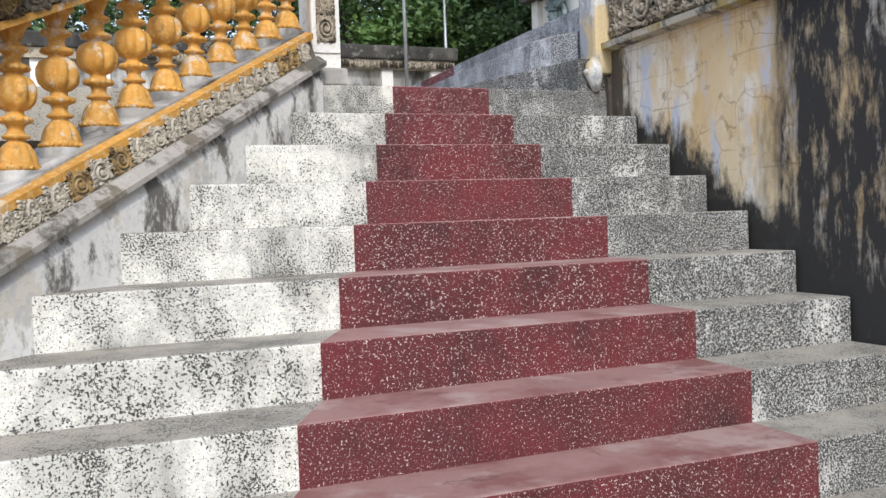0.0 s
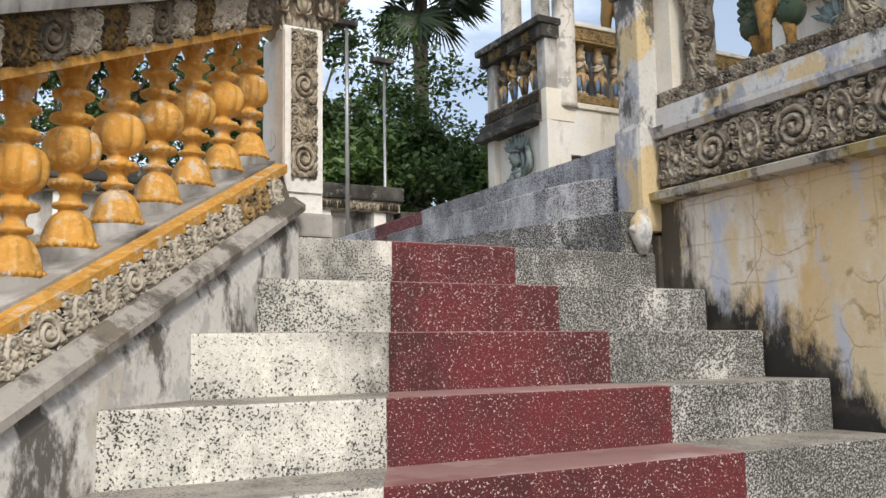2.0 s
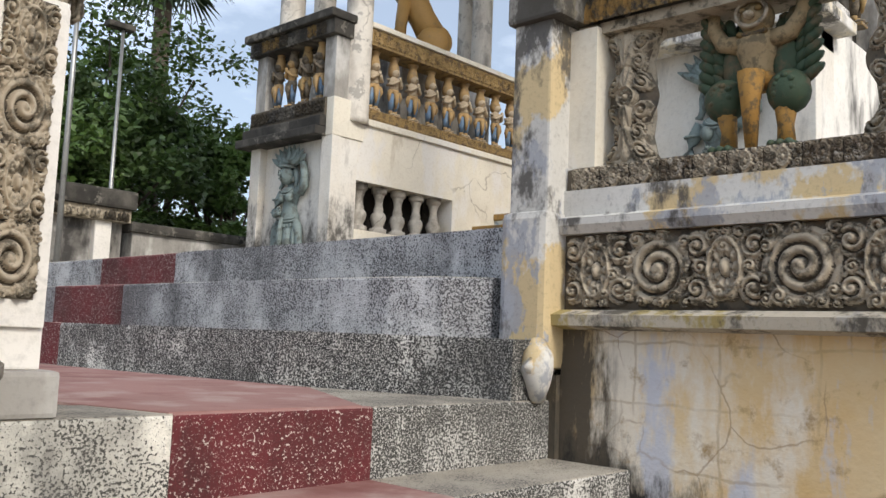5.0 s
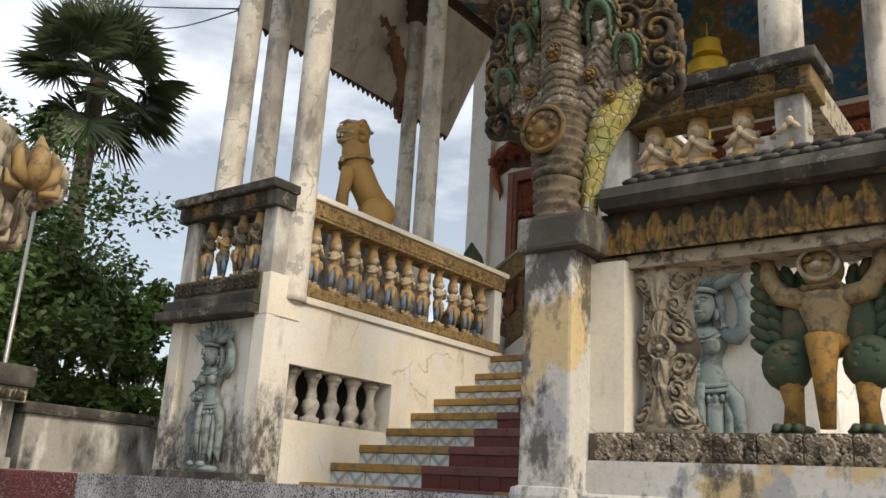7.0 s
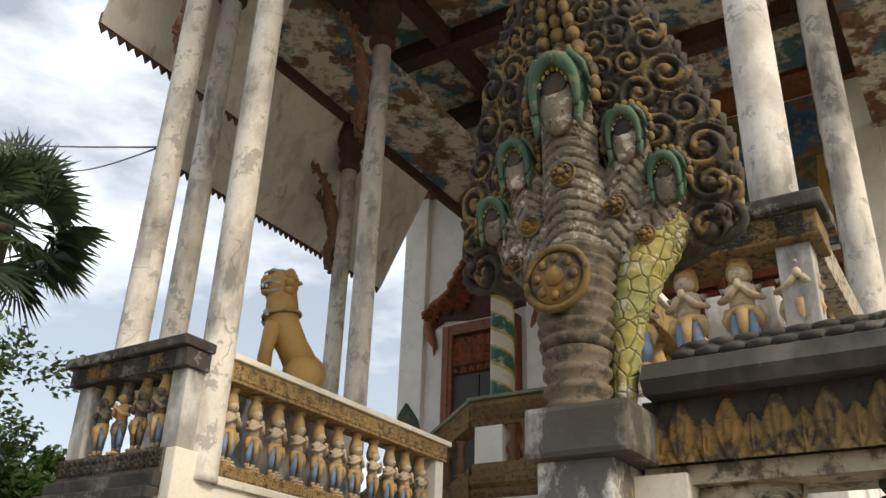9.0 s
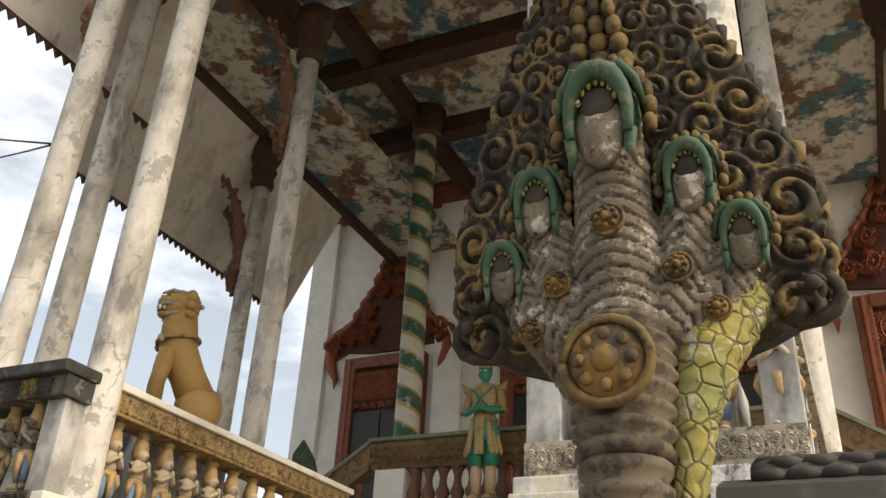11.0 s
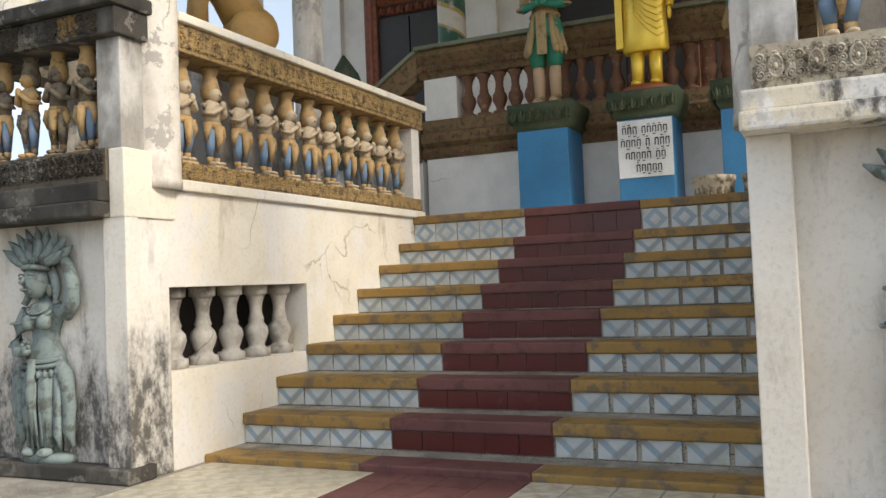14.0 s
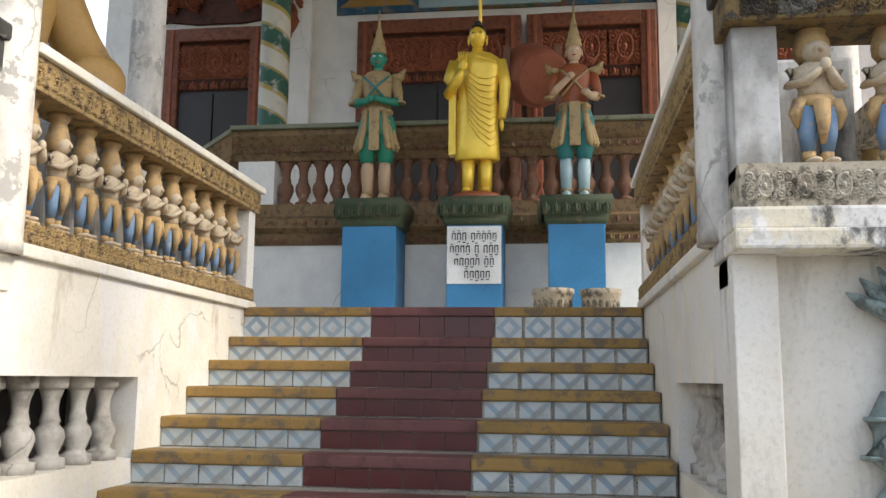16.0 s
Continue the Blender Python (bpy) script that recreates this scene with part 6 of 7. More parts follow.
            g.tube([q + Vector((-0.022, 0, 0)) for q in p[:3]], [0.004, 0.006, 0.003], 5)
    ob = new("dancer_relief", g.mesh("dancer_relief"))
    ob.matrix_basis = pose(5.50, y, 3.03) @ Matrix.Diagonal((1, 1.12, tall, 1))
    tagged(ob, "grey-green stone dancer relief with a fan headdress on the flank", "statue", "dancer reliefs")


dancer(AXIS + 2.10, -1, 1.04, 35)
dancer(AXIS - 2.10, -1, 1.11, 0)


# ---- seated lions ----
M_MANE = painted("grey_blue_trim", (0.38, 0.36, 0.28), (0.20, 0.24, 0.22), 0.52, 0.7, 12)

def lion(y):
    g = Sculpt()
    g.use(M_LION)
    g.ball((0.17, 0, 0.21), (0.20, 0.16, 0.19), 14, 10)
    for s in (1, -1):
        g.ball((0.15, s * 0.14, 0.17), (0.17, 0.085, 0.16), 12, 8)
        g.ball((0.05, s * 0.18, 0.05), (0.15, 0.065, 0.05))
        g.tube([(-0.16, s * 0.09, 0.62), (-0.2, s * 0.10, 0.35), (-0.19, s * 0.10, 0.06)], [0.08, 0.062, 0.052], 10)
        for k in range(3):
            g.ball((-0.32, s * 0.10 + 0.032 * (k - 1), 0.035), (0.03, 0.015, 0.025), 6, 4)
        g.ball((-0.25, s * 0.10, 0.04), (0.09, 0.06, 0.045))
    g.tube([(0.16, 0, 0.24), (0.04, 0, 0.45), (-0.08, 0, 0.66), (-0.10, 0, 0.86), (-0.11, 0, 0.98)], [0.158, 0.145, 0.162, 0.150, 0.135], 16)
    g.use(M_CARVE_OCHRE).tube([(-0.09 + 0.172 * math.cos(a), 0.172 * math.sin(a), 0.74 + 0.03 * math.cos(a)) for a in [0.35 * k for k in range(19)]], 0.018, 5)
    g.use(M_LION)
    g.ball((-0.12, 0, 1.05), (0.155, 0.15, 0.15), 14, 10)
    g.ball((-0.24, 0, 1.07), (0.085, 0.095, 0.06), 12, 8)
    g.ball((-0.22, 0, 0.955), (0.09, 0.075, 0.035), 12, 8)
    g.use(M_WHITE)
    for s in (1, -1):
        for k in range(4):
            g.ball((-0.30 + 0.035 * k, s * (0.05 + 0.008 * k), 1.005), (0.014, 0.012, 0.025), 6, 4)
    g.use(M_WING).ball((-0.245, 0, 0.99), (0.075, 0.06, 0.03))
    g.use(M_MANE)
    for s in (1, -1):
        g.tube([(-0.315, s * 0.03, 1.03), (-0.25, s * 0.085, 1.035), (-0.15, s * 0.125, 1.02), (-0.15, s * 0.12, 0.95), (-0.25, s * 0.075, 0.935)], [0.014, 0.018, 0.022, 0.020, 0.014], 7)
        g.tube([(-0.30, s * 0.03, 1.135), (-0.22, s * 0.075, 1.165), (-0.12, s * 0.12, 1.13)], [0.010, 0.018, 0.012], 6)
        for k in range(7):
            g.ball((-0.235 - 0.012 * (k % 2), s * (0.018 + 0.020 * k), 0.765 - 0.012 * k), (0.020, 0.016, 0.022), 7, 5)
    for k in range(9):
        g.ball((-0.24 + 0.035 * k, 0, 1.19 - 0.010 * (k - 3) ** 2 * 0.4), (0.03, 0.035, 0.022), 7, 5)
    g.use(M_LION)
    for s in (1, -1):
        g.ball((-0.22, s * 0.06, 1.115), (0.03, 0.028, 0.028))
        g.ball((-0.04, s * 0.11, 1.10), (0.05, 0.025, 0.05))
    for k in range(12):
        a = 2 * math.pi * k / 12
        g.ball((-0.06, 0.145 * math.cos(a), 1.03 + 0.145 * math.sin(a)), (0.05, 0.045, 0.045))
    ob = new("lion_statue", g.mesh("lion_statue"))
    ob.matrix_basis = pose(7.05, y, 5.50, 0, 0, -42)
    tagged(ob, "ochre painted seated lion statue with bared teeth", "statue", "lions")


lion(AXIS + 2.07)


# ---- pedestals and the three statues ----
def pedestal(y, w, x):
    t = thing("pedestal", pose(x, y, Z3), "blue painted pedestal with a green carved lotus cap", "pedestal", "statue pedestals")
    local("body", block(-w / 2, w / 2, -w / 2, w / 2, 0, 0.98, bevel=0.01), M_BLUE, t)
    local("cap", lathe([(w * 0.70, 0.97), (w * 0.80, 1.03), (w * 0.78, 1.06), (w * 0.86, 1.13), (w * 0.90, 1.19), (w * 0.90, 1.25)], 4), M_CAPGREEN, t, pose(0, 0, 0, 0, 0, 45), "mossy green lotus cap")
    pm = [bud_mesh(0.09, 0.13, M_CAPGREEN)]
    r = w * 0.62
    for k in range(7):
        for m in (pose(-r, -r + (k + 0.5) * 2 * r / 7, 1.12), pose(-r + (k + 0.5) * 2 * r / 7, r, 1.12, 0, 0, -90)):
            o = new("petal", pm[0])
            o.parent = t
            o.matrix_basis = m
    return t


M_CAPGREEN = painted("green_lotus", (0.06, 0.085, 0.045), (0.13, 0.10, 0.05), 0.55, 0.75, 14)
M_TEALCLOTH = painted("teal_cloth", (0.03, 0.22, 0.22), (0.02, 0.12, 0.13), 0.6, 0.5)
M_REDCLOTH = painted("red_cloth", (0.34, 0.09, 0.03), (0.2, 0.06, 0.03), 0.6, 0.5)
M_PALEBLUE = painted("pale_blue_paint", (0.42, 0.58, 0.62), (0.3, 0.42, 0.46), 0.6, 0.5)
M_BLACKHAIR = painted("black_paint", (0.015, 0.015, 0.015), (0.03, 0.03, 0.03), 0.6, 0.35)
PX = 11.0
for y in (8.535, 7.485, 6.495):
    pedestal(y, 0.545, PX)


def guardian(y, skin, coat, legs, boots, sash, chest=False):
    g = Sculpt()
    for s in (1, -1):
        g.use(boots).ball((-0.08, s * 0.09, 0.04), (0.12, 0.05, 0.045))
        g.use(boots).tube([(0, s * 0.09, 0.05), (0, s * 0.09, 0.30), (0, s * 0.095, 0.42)], [0.052, 0.068, 0.06], 10)
        g.use(M_TAN).tube([(0.055 * math.cos(a), s * 0.09 + 0.055 * math.sin(a), 0.10) for a in [0.52 * k for k in range(13)]], 0.014, 5)
        g.use(legs).tube([(0, s * 0.095, 0.40), (0, s * 0.10, 0.55), (0, s * 0.09, 0.78)], [0.075, 0.10, 0.115], 12)
    g.use(legs).lathe([(0.17, 0.66), (0.20, 0.74), (0.18, 0.84), (0.145, 0.90)], 16, sx=0.75)
    g.use(coat).lathe([(0.15, 0.87), (0.14, 0.95), (0.135, 1.02), (0.175, 1.16), (0.18, 1.24), (0.13, 1.30), (0.05, 1.33)], 18, sx=0.7)
    g.use(M_TAN)
    for s in (1, -1):
        for q in range(3):
            g.tube([(-0.10 + 0.05 * q, s * (0.09 + 0.02 * q), 0.90), (-0.125 + 0.05 * q, s * (0.115 + 0.025 * q), 0.72), (-0.12 + 0.05 * q, s * (0.15 + 0.035 * q), 0.54), (-0.12 + 0.05 * q, s * (0.16 + 0.035 * q), 0.50)], [0.030, 0.034, 0.036, 0.006], 7)
        g.ball((0, s * 0.205, 1.25), (0.08, 0.075, 0.04))
        g.tube([(0, s * 0.24, 1.26), (-0.01, s * 0.30, 1.34)], [0.05, 0.008], 6)
    g.box(-0.155, -0.125, -0.055, 0.055, 0.50, 0.92, bevel=0.006)
    g.tube([(0.11 * math.cos(a), 0.15 * math.sin(a), 0.905) for a in [0.42 * k for k in range(16)]], 0.024, 6)
    g.use(sash).tube([(-0.10, 0.14, 1.24), (-0.145, 0.0, 1.12), (-0.12, -0.13, 0.98)], 0.012, 6)
    g.tube([(-0.10, -0.14, 1.24), (-0.145, 0.0, 1.12), (-0.12, 0.13, 0.98)], 0.012, 6)
    for s in (1, -1):
        up = 0.12 if (chest and s > 0) else -0.04
        g.use(coat).tube([(0, s * 0.185, 1.23), (0, s * 0.225, 1.10), (-0.02, s * 0.23, 1.0)], [0.058, 0.052, 0.048], 10)
        g.use(skin).tube([(-0.02, s * 0.23, 1.0), (-0.11, s * 0.17, 1.0 + up * 0.5), (-0.17, s * (0.05 if not chest or s > 0 else 0.12), 1.03 + up)], [0.046, 0.040, 0.030], 9)
        g.ball((-0.18, s * (0.035 if not chest or s > 0 else 0.11), 1.04 + up), (0.035, 0.045, 0.035))
        g.use(M_TAN).tube([(-0.03 + 0.05 * math.cos(a), s * 0.25 + 0.05 * math.sin(a), 0.99) for a in [0.52 * k for k in range(13)]], 0.014, 5)
    g.use(skin).lathe([(0.05, 1.31), (0.048, 1.36)], 10)
    g.ball((-0.01, 0, 1.44), (0.082, 0.076, 0.105), 14, 10)
    g.ball((-0.09, 0, 1.43), (0.014, 0.014, 0.026))
    g.use(M_WHITE)
    for s in (1, -1):
        g.ball((-0.078, s * 0.03, 1.455), (0.012, 0.017, 0.009))
        g.use(skin).ball((0, s * 0.08, 1.44), (0.02, 0.014, 0.04))
        g.use(M_WHITE)
    g.use(M_REDCLOTH).ball((-0.082, 0, 1.395), (0.01, 0.024, 0.008))
    g.use(M_TAN).lathe([(0.085, 1.49), (0.09, 1.52), (0.075, 1.54), (0.08, 1.56), (0.06, 1.60), (0.062, 1.63), (0.04, 1.68), (0.035, 1.73), (0.018, 1.78), (0.012, 1.88), (0.004, 1.96)], 14)
    ob = new("guardian_statue", g.mesh("guardian_statue"))
    ob.matrix_basis = pose(PX, y, Z3 + 1.25) @ Matrix.Diagonal((1.0, 0.98, 1.08, 1))
    return ob


tagged(guardian(8.535, M_GREENSKIN, M_TAN, M_GREENSKIN, M_SKIN, M_TEALCLOTH), "green-skinned guardian statue in a tan tunic and pointed crown", "statue")
tagged(guardian(6.495, M_SKIN, M_REDCLOTH, M_TEALCLOTH, M_PALEBLUE, M_TAN, True), "pale-faced guardian statue in red tunic and white boots", "statue")


def standing_statue():
    g = Sculpt()
    g.use(M_REDCLOTH).lathe([(0.24, 0), (0.26, 0.03), (0.22, 0.07), (0.15, 0.08)], 16)
    g.use(M_GOLD)
    for s in (1, -1):
        g.ball((-0.08, s * 0.09, 0.10), (0.11, 0.05, 0.035))
        g.tube([(0, s * 0.09, 0.08), (0, s * 0.085, 0.25), (0, s * 0.085, 0.48)], [0.05, 0.06, 0.07], 12)
    prof = [(0.20, 0.40), (0.215, 0.42), (0.21, 0.55), (0.20, 0.75), (0.205, 0.92), (0.185, 1.02), (0.20, 1.18), (0.225, 1.32), (0.21, 1.41), (0.14, 1.46), (0.055, 1.49), (0.05, 1.53)]
    g.lathe(prof, 30, sx=0.55)
    # robe folds
    for k in range(11):
        f = k / 10
        z0, z1 = 1.36 - 0.50 * f, 1.20 - 0.66 * f
        g.tube([(-0.085, 0.17 - 0.01 * k, z0), (-0.118, 0.08, z0 - 0.10), (-0.122, -0.03, (z0 + z1) / 2 - 0.10), (-0.10, -0.13, z1 - 0.02), (-0.05, -0.19, z1 + 0.02)], [0.003, 0.006, 0.007, 0.006, 0.003], 5)
    g.tube([(-0.06, 0.10, 1.46), (-0.115, -0.02, 1.40), (-0.10, -0.14, 1.36), (-0.02, -0.21, 1.38)], 0.012, 6)
    # hanging side of the robe
    g.add(prism, [(-0.06, 0.20), (0.06, 0.20), (0.08, 0.27), (-0.04, 0.27)], 0.46, 1.25, g.bm)
    g.tube([(0, 0.21, 1.38), (0, 0.27, 1.2), (-0.06, 0.27, 1.05), (-0.17, 0.17, 1.16), (-0.20, 0.13, 1.24)], [0.07, 0.065, 0.055, 0.045, 0.03], 10)
    g.ball((-0.21, 0.12, 1.29), (0.02, 0.045, 0.06))
    for k in range(4):
        g.tube([(-0.21, 0.09 + 0.022 * k, 1.32), (-0.215, 0.088 + 0.024 * k, 1.41)], [0.012, 0.009], 6)
    g.tube([(0, -0.21, 1.38), (0.0, -0.265, 1.15), (-0.02, -0.25, 0.92), (-0.04, -0.235, 0.80)], [0.07, 0.058, 0.048, 0.036], 10)
    g.ball((-0.045, -0.235, 0.74), (0.03, 0.022, 0.065))
    g.ball((-0.01, 0, 1.63), (0.09, 0.082, 0.115), 16, 12)
    g.ball((-0.098, 0, 1.62), (0.016, 0.014, 0.028))
    for s in (1, -1):
        g.ball((0.0, s * 0.088, 1.60), (0.02, 0.012, 0.055))
    g.use(M_BLACKHAIR).ball((0.012, 0, 1.685), (0.09, 0.086, 0.085), 14, 10)
    g.ball((0.0, 0, 1.77), (0.04, 0.04, 0.035))
    for s in (1, -1):
        g.ball((-0.09, s * 0.032, 1.648), (0.008, 0.018, 0.005))
    ob = new("standing_statue", g.mesh("standing_statue"))
    ob.matrix_basis = pose(PX, 7.485, Z3 + 1.25) @ Matrix.Diagonal((1.08, 1.08, 1.08, 1))
    tagged(ob, "gold painted standing statue with raised palm on a lotus base", "statue")


standing_statue()

sign = thing("sign_board", pose(PX - 0.282, 7.485, 5.10), "white board with black lettering on the blue pedestal", "sign")
local("board", block(-0.01, 0.009, -0.265, 0.265, -0.255, 0.31, bevel=0.003), M_PAPER, sign)
rs = random.Random(8)
for row, (z, groups) in enumerate(((0.215, (3, 5)), (0.09, (4, 1, 3)), (-0.035, (5, 2)), (-0.16, (5,)))):
    total = sum(groups) * 0.052 + (len(groups) - 1) * 0.035
    y = total / 2 - (0.03 if row == 3 else 0)
    for n in groups:
        bm = bmesh.new()
        for k in range(n):
            h = 0.036 + 0.010 * rs.random()
            yc = y - 0.052 * (k + 0.5)
            box(bm, -0.004, 0.0, yc - 0.020, yc - 0.011, -h, h * 0.7)
            box(bm, -0.004, 0.0, yc + 0.009, yc + 0.018, -h * 0.9, h * 0.6)
            box(bm, -0.004, 0.0, yc - 0.020, yc + 0.014, h * 0.45, h * 0.72)
            if rs.random() < 0.5:
                box(bm, -0.004, 0.0, yc - 0.013, yc + 0.013, -h * 1.5, -h * 1.28)
            if rs.random() < 0.4:
                box(bm, -0.004, 0.0, yc - 0.01, yc + 0.012, h * 1.05, h * 1.25)
        local("lettering", bm, M_INK, sign, pose(-0.011, 0, z))
        y -= n * 0.052 + 0.035

# ---- two stone pots ----
for y, x, sc in ((6.72, 9.62, 1.0), (6.33, 9.60, 0.97)):
    p = thing("stone_pot", pose(x, y, Z3) @ Matrix.Diagonal((sc, sc, sc, 1)), "round carved stone pot on the top step", "pot", "stone pots")
    local("bowl", lathe([(0.13, 0), (0.14, 0.03), (0.155, 0.10), (0.165, 0.17), (0.175, 0.18), (0.175, 0.225), (0.145, 0.225), (0.13, 0.12)], 20), M_CARVE, p)
    for k in range(16):
        a = k * math.pi / 8
        o = new("lobe", bpy.data.meshes["pot_lobe"] if "pot_lobe" in bpy.data.meshes else mesh_of("pot_lobe", ball(bmesh.new(), (0, 0, 0), (0.012, 0.026, 0.055), 8, 6), M_NAGA))
        o.parent = p
        o.matrix_basis = pose(0.149 * math.cos(a), 0.149 * math.sin(a), 0.10, 0, 0, math.degrees(a))

# ---- terrace balusters and rail ends ----
TB = [(0.085, 0), (0.085, 0.03), (0.05, 0.045), (0.045, 0.07), (0.07, 0.12), (0.088, 0.17), (0.08, 0.22), (0.05, 0.27), (0.055, 0.29), (0.045, 0.31), (0.045, 0.37), (0.06, 0.43), (0.08, 0.455), (0.085, 0.49)]
M_BROWN = painted("brown_baluster", (0.22, 0.10, 0.055), (0.34, 0.23, 0.15), 0.58, 0.65, 12)
tb_mesh = mesh_of("baluster", lathe(TB, 16), M_BROWN)
for k in range(22):
    o = new("baluster", tb_mesh)
    o.parent = tt
    o.matrix_basis = pose(11.5, 5.58 + 0.194 * k, 5.80)
buds(4.9, 10.2, 5.60, 0.10, 11.37, tt, (M_BROWNCARVE, M_BROWN), 0.11)
buds(4.9, 10.2, 5.40, 0.08, 11.38, tt, (M_BROWNCARVE, M_BROWN), 0.09)
buds(4.9, 10.2, 6.40, 0.08, 11.36, tt, (M_BROWNCARVE, M_BROWN), 0.09)
M_COPING = painted("green_grey_coping", (0.24, 0.25, 0.17), (0.14, 0.12, 0.08), 0.55, 0.8)
part("coping", block(11.30, 11.74, 4.84, 10.26, 6.63, 6.68, bevel=0.012), M_COPING, tt)
for s in (1, -1):
    a, b = AXIS + s * 2.70, AXIS + s * 5.0
    for z, h, w, m in ((5.33, 0.42, 0.12, M_BROWNCARVE), (6.29, 0.32, 0.14, M_BROWNCARVE), (6.61, 0.05, 0.18, M_COPING)):
        bm = bmesh.new()
        vs = [bm.verts.new(p) for y, dz in ((a, 0), (b, -1.5)) for p in ((11.5 - w, y, z + dz), (11.5 + w, y, z + dz), (11.5 + w, y, z + h + dz), (11.5 - w, y, z + h + dz))]
        for q in ((0, 1, 2, 3), (7, 6, 5, 4), (0, 4, 5, 1), (1, 5, 6, 2), (2, 6, 7, 3), (3, 7, 4, 0)):
            bm.faces.new([vs[i] for i in q])
        part("sloping_rail", bm, m, tt)
    for k in range(9):
        o = new("baluster", tb_mesh)
        o.parent = tt
        o.matrix_basis = pose(11.5, a + s * (0.2 + 0.23 * k), 5.78 - 1.5 * (0.2 + 0.23 * k) / 2.3)
    bm = prism([(11.42, a), (11.6, a), (11.6, b), (11.42, b)], Z2, 4.0)
    part("wall_face", bm, M_TEMPLE, tt)
    bm = bmesh.new()
    vs = [bm.verts.new((x, y, z)) for x in (11.43, 11.59) for y, z in ((a, 4.0), (b, 3.9), (a, 5.36))]
    for q in ((0, 1, 2), (3, 5, 4), (0, 3, 4, 1), (1, 4, 5, 2), (2, 5, 3, 0)):
        bm.faces.new([vs[i] for i in q])
    part("wall_face", bm, M_TEMPLE, tt)


# ---- striped columns ----
def stripe_paint():
    m = Mat("spiral_painted_column", 0.6, local=True)
    ang = m.n.new("ShaderNodeMath")
    ang.operation = "ARCTAN2"
    m.l.new(m.axis(1), ang.inputs[0])
    m.l.new(m.axis(0), ang.inputs[1])
    w = m.math("FRACT", m.math("ADD", m.math("MULTIPLY", ang.outputs[0], 0.1592), m.math("MULTIPLY", m.axis(2), 2.0)), 0)
    base = m.ramp(w, [(0.0, (0.62, 0.58, 0.48)), (0.40, (0.60, 0.56, 0.46)), (0.44, (0.42, 0.30, 0.08)), (0.52, (0.42, 0.30, 0.08)), (0.55, (0.03, 0.10, 0.07)), (0.92, (0.04, 0.12, 0.08)), (0.95, (0.4, 0.28, 0.08))])
    base = m.mix(m.mask(m.noise(6, 5, 0.65), 0.55, 0.68), base, (0.50, 0.46, 0.40))
    return m.done(base, m.noise(12), 0.2, 0.01)


M_STRIPE = stripe_paint()
for y in (9.90, 5.20):
    column(11.66, y, 6.68, 12.0, 0.17, M_STRIPE, "spiral-striped green and cream painted column")


